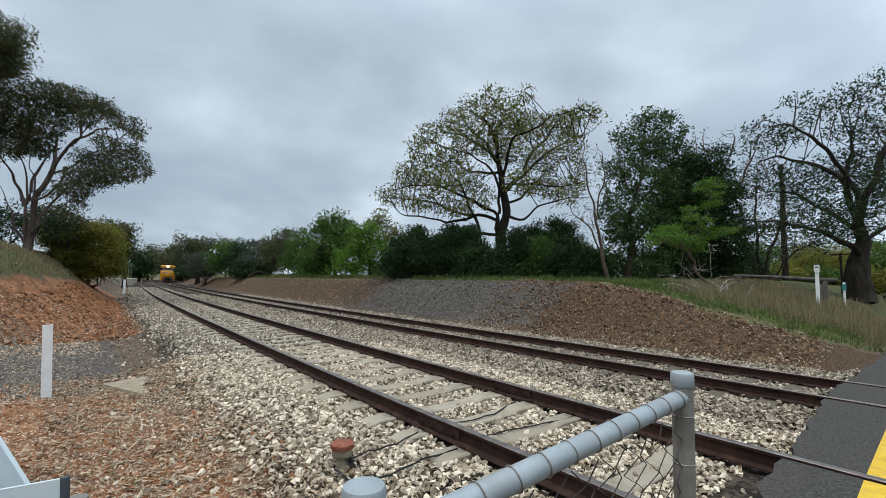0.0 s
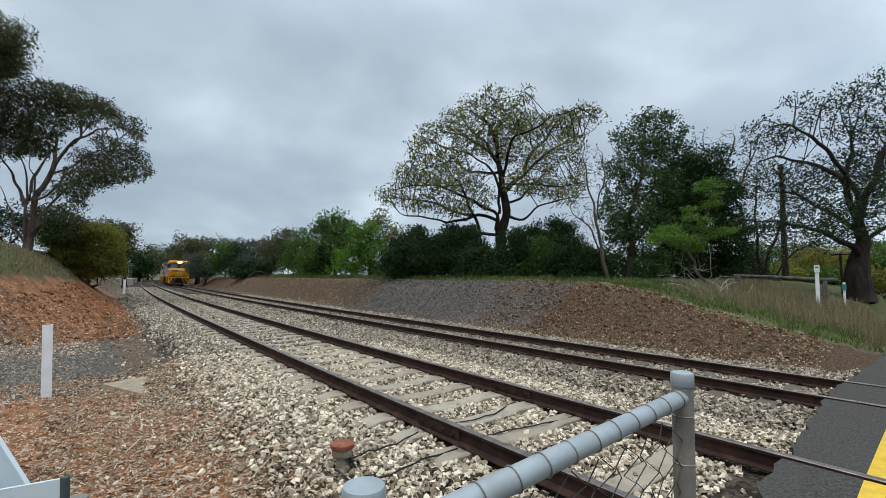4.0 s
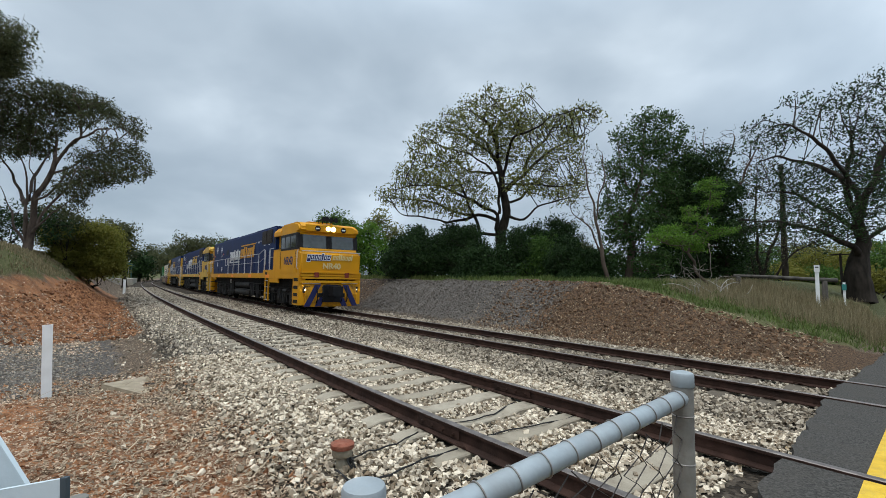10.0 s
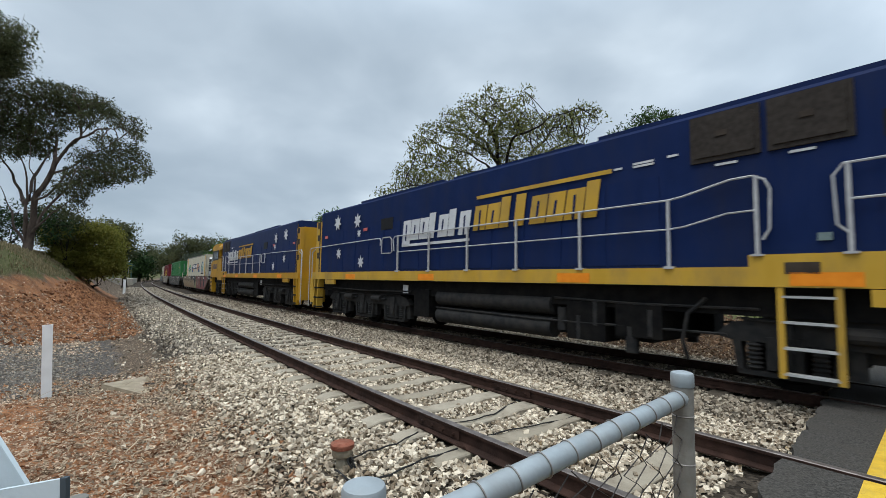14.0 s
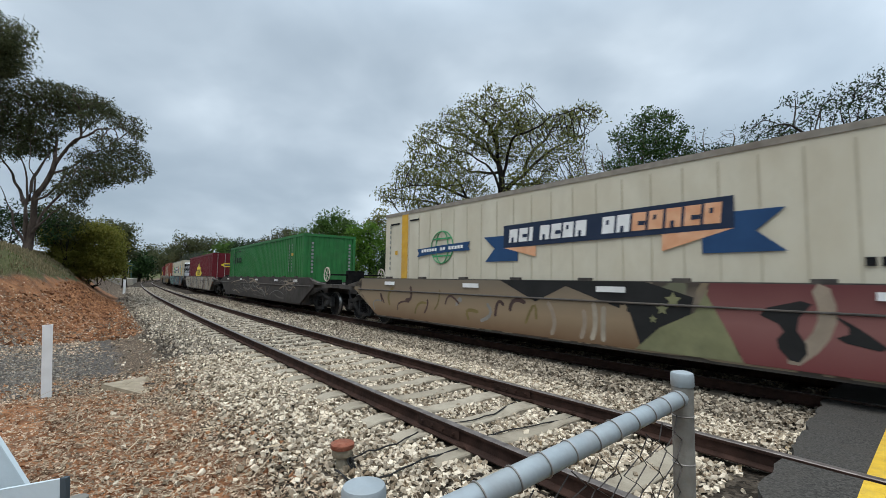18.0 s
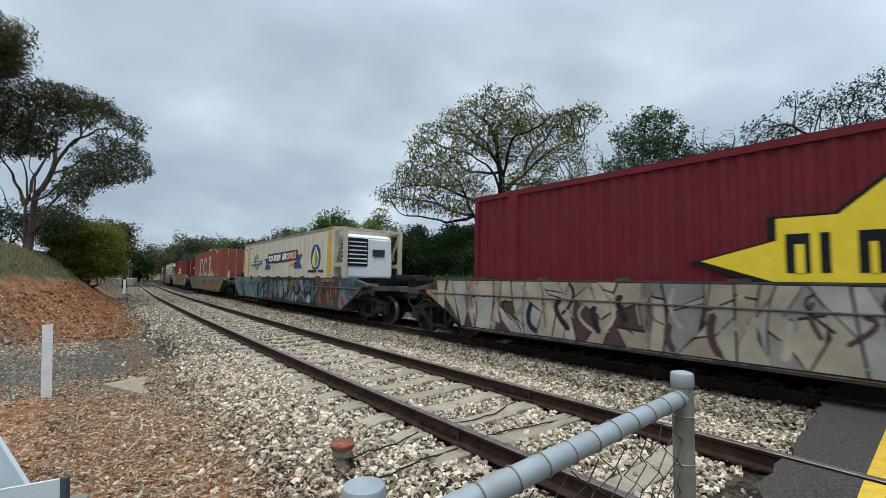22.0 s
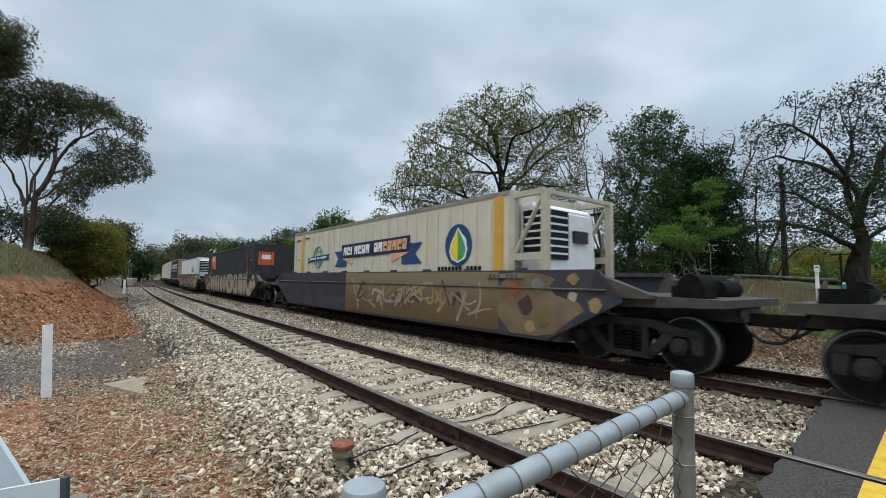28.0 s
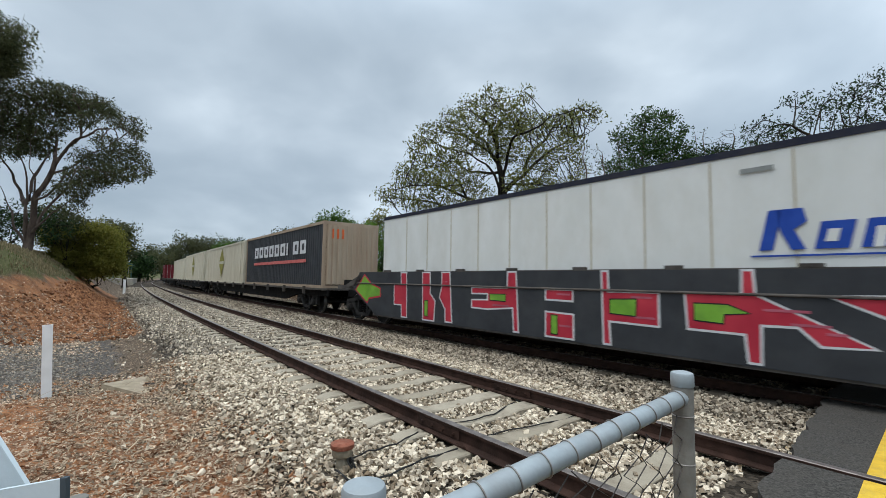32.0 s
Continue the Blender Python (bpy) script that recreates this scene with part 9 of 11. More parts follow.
limb("fallen_log", "long fallen trunk propped above dry grass", [([(12.8, 19.3, 1.88), (14.0, 18.9, 1.84), (15.4, 18.4, 1.76), (16.3, 18.1, 1.72)], [0.06, 0.07, 0.08, 0.085])], M["bark_grey"], "log")
limb("fence_stump", "stump holding the fallen trunk", [([(15.9, 18.25, ground_at(15.9, 18.25) - 0.1), (15.9, 18.25, 1.7)], [0.12, 0.10])], M["bark_grey"], "stump")
limb("fence_stump", "stump holding the fallen trunk", [([(13.0, 19.25, ground_at(13.0, 19.25) - 0.1), (13.0, 19.25, 1.85)], [0.11, 0.09])], M["bark_grey"], "stump")
for i, (x, y) in enumerate(((11.0, 16.9), (10.4, 16.6), (9.2, 15.9))):
    rng = np.random.default_rng(90 + i)
    g = ground_at(x, y)
    runs = []
    for k in range(4):
        e = np.array([x + rng.uniform(-1.6, 0.9), y + rng.uniform(-0.5, 0.5), g + rng.uniform(0.15, 0.9 if i < 2 else 0.35)])
        runs.append((bezier(np.array([x, y, g - 0.05]), (np.array([x, y, g]) + e) / 2 + rng.normal(size=3) * 0.25, e, 7), np.linspace(0.024, 0.006, 7)))
    limb("dead_branch", "bleached dead branches lying on the bank", runs, M["bark_white"])
limb("snag_tree", "tall dark dead trunk wrapped in creeper", [([(23.5, 30.0, 1.0), (23.4, 29.9, 5.0), (23.1, 29.5, 9.8)], [0.22, 0.18, 0.12])], M["bark_dark"], "trunk")
limb("timber_pole", "slim timber pole beside the road", [([(22.0, 24.1, 0.2), (21.8, 23.95, 3.3)], [0.07, 0.06]), ([(21.3, 24.0, 3.2), (22.3, 23.9, 3.25)], [0.04, 0.04])], M["bark_dark"], "pole")
rng = np.random.default_rng(77)
limb("fallen_branch", "dark fallen branch on the grass", [(bezier(np.array([-16.8, 38.3, 1.55]), np.array([-16.0, 38.0, 2.4]), np.array([-15.2, 38.2, 1.6]), 7), np.linspace(0.10, 0.05, 7)), (bezier(np.array([-16.2, 38.1, 1.9]), np.array([-16.4, 38.2, 2.4]), np.array([-16.8, 38.2, 2.6]), 5), np.linspace(0.05, 0.02, 5))], M["bark_dark"])


def build_station():
    P = thing("station_platform", "pale station platform beside the curving line", "platform")
    g = 0.1
    runs = [on_line(s, near_lat(s) + 2.0, 0) for s in (-118, -108, -98, -90)]
    runs2 = [on_line(s, near_lat(s) + 5.5, 0) for s in (-118, -108, -98, -90)]
    verts = [(v.x, v.y, z) for z in (-0.2, 1.0) for v in runs + runs2[::-1]]
    n = 8
    faces = [tuple(range(n))[::-1], tuple(range(n, 2 * n))] + [(i, (i + 1) % n, n + (i + 1) % n, n + i) for i in range(n)]
    me = bpy.data.meshes.new("platform_block")
    me.from_pydata(verts, [], faces)
    me.materials.append(M["concrete"])
    part("platform_block", me, None, P)
    c = on_line(-104, near_lat(-104) + 4.0, 1.0)
    S = thing("platform_shelter", "green-roofed open platform shelter", "shelter", at=Matrix.Translation(c) @ Matrix.Rotation(radians(-56), 4, "Z"))
    part("roof", made(prism, [(-1.9, 2.35), (1.9, 2.35), (1.4, 2.8), (-1.4, 2.8)], "x", -2.6, 2.6), M["shelter_green"], S, "dark green sheet roof")
    for x in (-2.2, 2.2):
        for y in (-1.4, 1.4):
            part("post", made(tube, (x, y, 0), (x, y, 2.36), 0.07), M["shelter_green"], S)
    part("back_wall", boxes((-2.2, 2.2, 1.3, 1.38, 0.1, 2.1)), M["board_edge"], S)
    for s in (-96, -112):
        q = on_line(s, near_lat(s) + 3.4, 1.0)
        L = thing("platform_lamp", "slim platform lamp post", "lamp post", "platform lamps", at=Matrix.Translation(q))
        part("pole", made(tube, (0, 0, 0), (0, 0, 3.3), 0.07, 0.05), M["galv_old"], L)
        part("head", boxes((-0.35, 0.15, -0.1, 0.1, 3.28, 3.4)), M["galv"], L)


M["shelter_green"] = mat("shelter_green_paint", (0.03, 0.07, 0.05), (0.05, 0.10, 0.07), 4, 0.6, bump=0.05)
build_station()

# ---------- grass, leaf litter ----------


def blades(name, label, material, n, region, height, seed, lean=0.35, width=0.012, crest=False):
    """Blades of grass strewn over a region of the line's own (s, lat) plan."""
    rng = np.random.default_rng(seed)
    s, lat = rng.uniform(*region[0], n), rng.uniform(*region[1], n)
    tuft = rng.integers(0, max(1, n // 14), n)
    cs, cl = rng.uniform(*region[0], n // 14 + 1), rng.uniform(*region[1], n // 14 + 1)
    mixd = rng.uniform(size=n) < 0.75
    s, lat = np.where(mixd, cs[tuft] + rng.normal(size=n) * 0.10, s), np.where(mixd, cl[tuft] + rng.normal(size=n) * 0.10, lat)
    if crest:
        ok = lat > 9.8 + 2.6 * smooth(-21.0, -13.5, s)
        s, lat = s[ok], lat[ok]
        n = len(s)
    x, y, a, b = (np.interp(s, SV, q) for q in (CX, CY, UX, UY))
    x, y = x + lat * b, y - lat * a
    S, Lt = line_coords(x, y)
    z = ground_z(x, y, S, Lt)
    h = height * rng.uniform(0.4, 1.3, n)
    th = rng.uniform(0, math.tau, n)
    dx, dy = np.cos(th) * h * lean * rng.uniform(0.2, 1.2, n), np.sin(th) * h * lean * rng.uniform(0.2, 1.2, n)
    wx, wy = -np.sin(th) * width, np.cos(th) * width
    p0 = np.stack([x - wx, y - wy, z - 0.02], 1)
    p1 = np.stack([x + wx, y + wy, z - 0.02], 1)
    p2 = np.stack([x + dx + wx * 0.3, y + dy + wy * 0.3, z + h], 1)
    p3 = np.stack([x + dx - wx * 0.3, y + dy - wy * 0.3, z + h], 1)
    ob = new(name, quads_mesh(name, np.stack([p0, p1, p2, p3], 1), material))
    return tagged(ob, label, "grass", kind="stuff")


blades("dry_grass", "tall dry grass on the far bank", LEAF["dry"], 12000, ((-7.2, -1.6), (-17.0, -7.6)), 0.38, 1, width=0.007)
blades("green_grass", "green grass along the bank's crest", LEAF["weeds"], 9000, ((-9.5, -1.4), (-10.5, -6.2)), 0.13, 2, lean=0.9, width=0.012)
blades("far_grass", "grass above the cutting", LEAF["grass"], 15000, ((-58.0, -20.0), (-10.5, -5.8)), 0.26, 3, width=0.02)
blades("crest_weeds", "patchy low weeds on the mound's crest", LEAF["weeds"], 3500, ((-22.0, -8.0), (-9.0, -5.9)), 0.12, 4, lean=0.8, width=0.012)
blades("crest_grass", "dark green grass and weeds below the undergrowth", LEAF["weeds"], 4500, ((-24.0, -7.0), (-9.5, -6.8)), 0.24, 7, lean=0.7, width=0.014)
blades("bank_grass", "short dry grass on top of the bank", LEAF["dry"], 34000, ((-48.0, -16.0), (9.6, 20.0)), 0.11, 5, width=0.018, crest=True)
blades("bank_green_grass", "short green grass on top of the bank", LEAF["grass"], 5000, ((-48.0, -16.0), (9.6, 20.0)), 0.08, 6, width=0.018, crest=True)


def litter(name, label, material, n, region, size, seed, slim=0.35):
    rng = np.random.default_rng(seed)
    s, lat = rng.uniform(*region[0], n), rng.uniform(*region[1], n)
    x, y, a, b = (np.interp(s, SV, q) for q in (CX, CY, UX, UY))
    x, y = x + lat * b, y - lat * a
    S, Lt = line_coords(x, y)
    z = ground_z(x, y, S, Lt) + 0.012
    th = rng.uniform(0, math.tau, n)
    L = size * rng.uniform(0.5, 1.5, n)
    d = np.stack([np.cos(th), np.sin(th), rng.normal(size=n) * 0.25], 1) * L[:, None]
    w = np.stack([-np.sin(th), np.cos(th), rng.normal(size=n) * 0.4], 1) * (L * slim * 0.5)[:, None]
    c = np.stack([x, y, z], 1)
    ob = new(name, quads_mesh(name, np.stack([c, c + d * 0.5 + w, c + d, c + d * 0.5 - w], 1), material))
    return tagged(ob, label, "leaf litter", kind="stuff")


litter("leaf_litter", "brown fallen leaves and bark strewn over the cess", LEAF["litter"], 8500, ((-9.8, -1.5), (6.9, 8.8)), 0.045, 21, 0.34)
litter("leaf_litter", "brown fallen leaves and twigs on the bank's foot", LEAF["litter"], 7000, ((-20.0, -2.5), (7.2, 10.5)), 0.07, 22, 0.2)

litter("leaf_litter", "tan dry leaves and bark strips beside the ballast", LEAF["bark_litter"], 8500, ((-9.0, -1.2), (6.6, 8.7)), 0.055, 23, 0.24)
litter("twig_litter", "thin dry twigs strewn beside the ballast", LEAF["bark_litter"], 700, ((-9.5, -1.2), (6.4, 9.2)), 0.30, 24, 0.035)

# ---------- sleepers, clips, joints ----------


def sleeper_mesh(half, z_top):
    bm = bmesh.new()
    prism(bm, [(-half, z_top - 0.17), (half, z_top - 0.17), (half - 0.02, z_top - 0.05), (half - 0.22, z_top), (0.45, z_top), (0.3, z_top - 0.025), (-0.3, z_top - 0.025), (-0.45, z_top), (-half + 0.22, z_top), (-half + 0.02, z_top - 0.05)], "y", -0.12, 0.12)
    soften(bm, 0.012, 1)
    return mesh_of("sleeper", bm, M["sleeper"])


def line_pose(s, lat, z):
    p = on_line(s, lat, z)
    a, b = float(np.interp(s, SV, UX)), float(np.interp(s, SV, UY))
    return Matrix.Translation(p) @ Matrix.Rotation(math.atan2(b, a) - math.pi / 2, 4, "Z")


NEAR_SLEEPER, FAR_SLEEPER = sleeper_mesh(1.32, 0.0), sleeper_mesh(1.22, 0.0)
FAR_SLEEPER.materials.clear()
FAR_SLEEPER.materials.append(M["sleeper_dark"])
CLIP = mesh_of("rail_clip", made(lambda b: [pipe_run(b, [(s * 0.07, -0.05, 0.02), (s * 0.13, -0.04, 0.05), (s * 0.14, 0.03, 0.05), (s * 0.085, 0.06, 0.03), (s * 0.075, 0.0, 0.03)], 0.010, 5) for s in (-1, 1)]), M["rail_side"])
SLEEPERS = []
for i in range(110):
    s = -1.75 - i * 0.60
    part("sleeper", NEAR_SLEEPER, None, near_track).matrix_basis = line_pose(s, near_lat(s), NEAR_Z - 0.158)
    SLEEPERS.append(s)
    if i < 26:
        for q in (-0.835, 0.835):
            part("rail_clip", CLIP, None, near_track).matrix_basis = line_pose(s, near_lat(s) + q, NEAR_Z - 0.158)
for i in range(110):
    s = -1.9 - i * 0.62
    part("sleeper", FAR_SLEEPER, None, far_track).matrix_basis = line_pose(s, 0.0, -0.165)
    if i < 22:
        for q in (-0.7525, 0.7525):
            part("rail_clip", CLIP, None, far_track).matrix_basis = line_pose(s, q, -0.165)


def fishplate_mesh(bm):
    box(bm, 0.014, 0.030, -0.32, 0.32, -0.12, -0.035)
    box(bm, -0.030, -0.014, -0.32, 0.32, -0.12, -0.035)
    for k in range(4):
        for s in (-1, 1):
            tube(bm, (s * 0.03, -0.24 + k * 0.16, -0.08), (s * 0.05, -0.24 + k * 0.16, -0.08), 0.016, 0.016, 6)


FISH = mesh_of("fishplate", made(fishplate_mesh), M["rail_side"])
for s, q in ((-3.35, 0.835), (-3.9, -0.835)):
    part("fishplate", FISH, None, near_track, "bolted rail joint").matrix_basis = line_pose(s, near_lat(s) + q, NEAR_Z)

# ---------- ballast and loose stones ----------
def stone(name, dark, light, tint):
    return mat(name, dark, light, 3, 0.92, bump=0.35, fine=70, per="island", vary=0.85, spec=0.12, dirt=tint, dirt_amount=0.75, dirt_scale=13)


M["ballast"] = stone("ballast_stone", (0.11, 0.082, 0.054), (0.86, 0.75, 0.585), (0.40, 0.29, 0.185))
M["ballast_dusty"] = stone("dusty_ballast_stone", (0.075, 0.06, 0.045), (0.46, 0.40, 0.315), (0.20, 0.155, 0.11))
M["ballast_grey"] = stone("grey_ballast_stone", (0.07, 0.055, 0.04), (0.56, 0.48, 0.37), (0.24, 0.18, 0.12))
M["red_stone"] = stone("earth_stone", (0.075, 0.036, 0.02), (0.40, 0.20, 0.10), (0.27, 0.095, 0.038))
M["mound_brown"] = stone("mound_brown_stone", (0.05, 0.034, 0.022), (0.50, 0.39, 0.27), (0.12, 0.074, 0.043))
M["clod"] = stone("earth_clod", (0.045, 0.026, 0.016), (0.22, 0.135, 0.08), (0.105, 0.06, 0.035))
M["cess"] = stone("cess_stone", (0.17, 0.11, 0.07), (0.80, 0.63, 0.46), (0.34, 0.19, 0.115))
M["path_gravel"] = stone("path_gravel", (0.085, 0.075, 0.064), (0.38, 0.34, 0.285), (0.19, 0.155, 0.12))
M["mound_stone"] = stone("mound_stone", (0.038, 0.032, 0.028), (0.20, 0.175, 0.15), (0.085, 0.066, 0.052))
CHIP = np.array([(1.3, 0, 0), (0, 1.3, 0), (-1.3, 0, 0), (0, -1.3, 0), (0, 0, 1.25), (0, 0, -1.25)])
CHIP_F = np.array([(0, 1, 4), (1, 2, 4), (2, 3, 4), (3, 0, 4), (1, 0, 5), (2, 1, 5), (3, 2, 5), (0, 3, 5)])


BLOCK = np.array([(x, y, z) for z in (-1, 1) for x, y in ((-1, -1), (1, -1), (1, 1), (-1, 1))], float)
BLOCK_F = np.array([(4, 5, 6, 7), (0, 1, 5, 4), (1, 2, 6, 5), (2, 3, 7, 6), (3, 0, 4, 7)])


def stones(name, label, material, n, region, size, seed, keep=None, sink=0.25, heap=0.0, blocks=False):
    """Angular stones strewn over a region of the line's (s, lat) plan: broken blocks where they lie near, simpler chips elsewhere."""
    rng = np.random.default_rng(seed)
    s, lat = rng.uniform(*region[0], n), rng.uniform(*region[1], n)
    if keep is not None:
        ok = keep(s, lat, rng)
        s, lat = s[ok], lat[ok]
    n = len(s)
    x, y, a, b = (np.interp(s, SV, q) for q in (CX, CY, UX, UY))
    x, y = x + lat * b, y - lat * a
    S, Lt = line_coords(x, y)
    z = ground_z(x, y, S, Lt)
    r = size * rng.uniform(0.55, 1.35, n) * 0.5
    V = BLOCK[None] * (1 + rng.uniform(-0.55, 0.2, (n, 8, 3))) if blocks else CHIP[None] + rng.uniform(-0.45, 0.45, (n, 6, 3))
    faces = BLOCK_F if blocks else CHIP_F
    V *= np.stack([rng.uniform(0.8, 1.35, n), rng.uniform(0.65, 1.1, n), rng.uniform(0.5, 0.9, n)], 1)[:, None] * r[:, None, None]
    q = rng.normal(size=(n, 4))
    q[:, 1:3] *= 0.5 if blocks else 0.85
    q /= np.linalg.norm(q, axis=1)[:, None]
    w, i, j, k = q.T
    R = np.stack([np.stack([1 - 2 * (j * j + k * k), 2 * (i * j - k * w), 2 * (i * k + j * w)], 1),
                  np.stack([2 * (i * j + k * w), 1 - 2 * (i * i + k * k), 2 * (j * k - i * w)], 1),
                  np.stack([2 * (i * k - j * w), 2 * (j * k + i * w), 1 - 2 * (i * i + j * j)], 1)], 1)
    V = np.einsum("nab,nvb->nva", R, V) + np.stack([x, y, z + r * (sink + heap * rng.uniform(-0.8, 1.0, n))], 1)[:, None]
    me = bpy.data.meshes.new(name)
    me.vertices.add(V.shape[0] * V.shape[1])
    me.vertices.foreach_set("co", V.astype(np.float32).ravel())
    F = (faces[None] + np.arange(n)[:, None, None] * V.shape[1]).reshape(-1, faces.shape[1])
    me.loops.add(F.size)
    me.loops.foreach_set("vertex_index", F.astype(np.int32).ravel())
    me.polygons.add(len(F))
    me.polygons.foreach_set("loop_start", np.arange(len(F), dtype=np.int32) * faces.shape[1])
    me.materials.append(material)
    me.update()
    me.validate()
    me.shade_flat()
    return tagged(new(name, me), label, "stones", kind="stuff")


def clear_of_track(s, lat, rng):
    nl = near_lat(s)
    ok = s - 0.088 * np.maximum(lat, 0.3) < -1.45 + rng.normal(size=len(s)) * 0.08
    for rail in (-0.7525, 0.7525):
        ok &= np.abs(lat - rail) > 0.07
    for rail in (-0.835, 0.835):
        ok &= np.abs(lat - nl - rail) > 0.07
    ph = np.abs((-1.75 - s + 0.30) % 0.60 - 0.30)
    on = (ph < np.where(s < -26, 0.17, 0.135)) & (np.abs(lat - nl) < 1.25)
    ok &= ~(on & (rng.uniform(size=len(s)) < 0.96))
    ph = np.abs((-1.9 - s + 0.31) % 0.62 - 0.31)
    on = (ph < 0.11) & (np.abs(lat) < 1.15)
    ok &= ~(on & (rng.uniform(size=len(s)) < 0.5))
    return ok


def below_crest(s, lat, rng):
    return lat < 9.3 + 2.6 * smooth(-21.0, -13.5, s) + rng.normal(size=len(s)) * 0.15


def pale(s, lat, rng):
    return clear_of_track(s, lat, rng) & (rng.uniform(size=len(s)) < 1 - 0.95 * smooth(near_lat(s) + 1.6, near_lat(s) + 2.7, lat))


stones("ballast", "pale angular ballast stones round the near track", M["ballast"], 56000, ((-9.5, -0.7), (2.3, 8.2)), 0.040, 31, pale, heap=0.9, blocks=True)
stones("ballast", "pale angular ballast stones round the near track", M["ballast"], 14000, ((-26.0, -9.0), (2.5, 8.0)), 0.053, 32, pale, heap=0.9)
stones("ballast", "dusty ballast stones round the near track", M["ballast_dusty"], 26000, ((-26.0, -9.5), (2.5, 8.0)), 0.053, 62, pale, heap=0.9)
stones("ballast", "pale angular ballast stones along the near track", M["ballast_dusty"], 24000, ((-70.0, -26.0), (2.5, 7.5)), 0.09, 33, pale, heap=0.6)
stones("grey_ballast", "greyish ballast stones round the far track", M["ballast_grey"], 38000, ((-14.0, -0.9), (-2.6, 2.6)), 0.045, 34, clear_of_track, heap=0.9, blocks=True)
stones("grey_ballast", "greyish ballast stones along the far track", M["ballast_grey"], 20000, ((-45.0, -14.0), (-2.6, 2.6)), 0.075, 35, clear_of_track, heap=0.6)
stones("bank_stones", "loose stones on the brown earth mound", M["mound_brown"], 9000, ((-13.0, -1.2), (-6.2, -2.5)), 0.042, 36, lambda s, l, r: (s < -1.7 + 0.09 * l) & (r.uniform(size=len(s)) < 0.35 + 0.65 * smooth(-3.6, -2.7, l)))
stones("bank_stones", "brown stones on the far cutting slope", M["mound_brown"], 3600, ((-60.0, -22.0), (-5.4, -2.6)), 0.06, 46)
stones("bank_stones", "grey crushed stones on the mound's flank", M["mound_stone"], 11000, ((-25.0, -9.0), (-5.8, -2.5)), 0.05, 37)
stones("bank_stones", "loose stones and clods on the red earth bank", M["red_stone"], 9000, ((-34.0, -15.0), (7.2, 10.6)), 0.055, 38, below_crest, sink=0.0)
stones("bank_clods", "large clods on the red earth bank", M["red_stone"], 2600, ((-34.0, -14.5), (7.4, 10.4)), 0.11, 58, below_crest, sink=-0.1)
stones("bank_stones", "tan stones on the shoulder of the bank", M["cess"], 4000, ((-19.0, -12.5), (8.2, 13.0)), 0.045, 48, below_crest, sink=0.0)
stones("mound_clods", "dark brown clods of earth on the mound", M["clod"], 2600, ((-12.0, -1.6), (-5.8, -2.6)), 0.085, 66, lambda s, l, r: s < -1.9 + 0.09 * l, sink=0.0)
stones("grey_gravel", "dark grey gravel behind the guide post", M["path_gravel"], 15000, ((-16.5, -8.2), (8.0, 12.5)), 0.032, 49, lambda s, l, r: r.uniform(size=len(s)) < smooth(-8.0, -9.6, s) * smooth(7.9, 9.0, l), sink=0.1)
stones("cess_stones", "small stones in the reddish earth of the cess", M["cess"], 13000, ((-9.5, -1.2), (6.9, 10.0)), 0.024, 39, lambda s, l, r: s < -1.0, sink=0.0)
stones("cess_stones", "scattered reddish stones in the cess", M["red_stone"], 1800, ((-9.5, -1.2), (6.9, 10.0)), 0.045, 50, lambda s, l, r: s < -1.0, sink=0.0)

# ---------- the train ----------
TRAIN = []          # (thing, its middle along the train at 18 s, half of its bogie distance, heading)


def roll(ob, middle, half=8.9, flip=1):
    TRAIN.append((ob, middle, half, flip))


for number, mid, flip, paint, lamps, blue, door in (("NR40", 61.4, 1, M["yellow"], True, M["blue"], HOOD_DOOR), ("NR82", 39.4, 1, M["yellow_faded"], False, M["blue_dirty"], HOOD_DOOR_DIRTY), ("NR107", 16.55, -1, M["yellow_worn"], False, M["blue"], HOOD_DOOR)):
    roll(loco(number, paint, lamps, blue, door), mid, 6.75, flip)


def tone(name, c, amount=0.6):
    return mat(name, tuple(v * 0.8 for v in c), tuple(v * 1.15 for v in c), 2.5, 0.6, bump=0.03, dirt=tuple(v * 0.35 + 0.02 for v in c), dirt_amount=amount)


G = {"black": tone("spray_black", (0.015, 0.015, 0.015)), "white": tone("spray_white", (0.34, 0.33, 0.30)), "grey": tone("spray_grey", (0.22, 0.21, 0.19)), "cream": tone("spray_cream", (0.38, 0.31, 0.21)),
     "tan": tone("spray_tan", (0.33, 0.22, 0.10)), "olive": tone("spray_olive", (0.17, 0.13, 0.05)), "rust": tone("spray_rust", (0.27, 0.09, 0.03)), "teal": tone("spray_teal", (0.03, 0.14, 0.14)),
     "blue": tone("spray_blue", (0.05, 0.14, 0.21)), "brown": tone("spray_brown", (0.07, 0.04, 0.035)), "pale": tone("spray_pale_line", (0.20, 0.19, 0.18)), "ochre": tone("spray_ochre", (0.30, 0.20, 0.06)), "beige": tone("spray_beige", (0.36, 0.31, 0.24)), "mint": tone("spray_mint", (0.125, 0.185, 0.17)), "maroon": tone("spray_maroon", (0.13, 0.035, 0.03)), "warm": tone("spray_warm_grey", (0.30, 0.24, 0.18)), "faint": tone("spray_faint_line", (0.11, 0.10, 0.09)), "sage": tone("spray_sage", (0.13, 0.19, 0.15))}


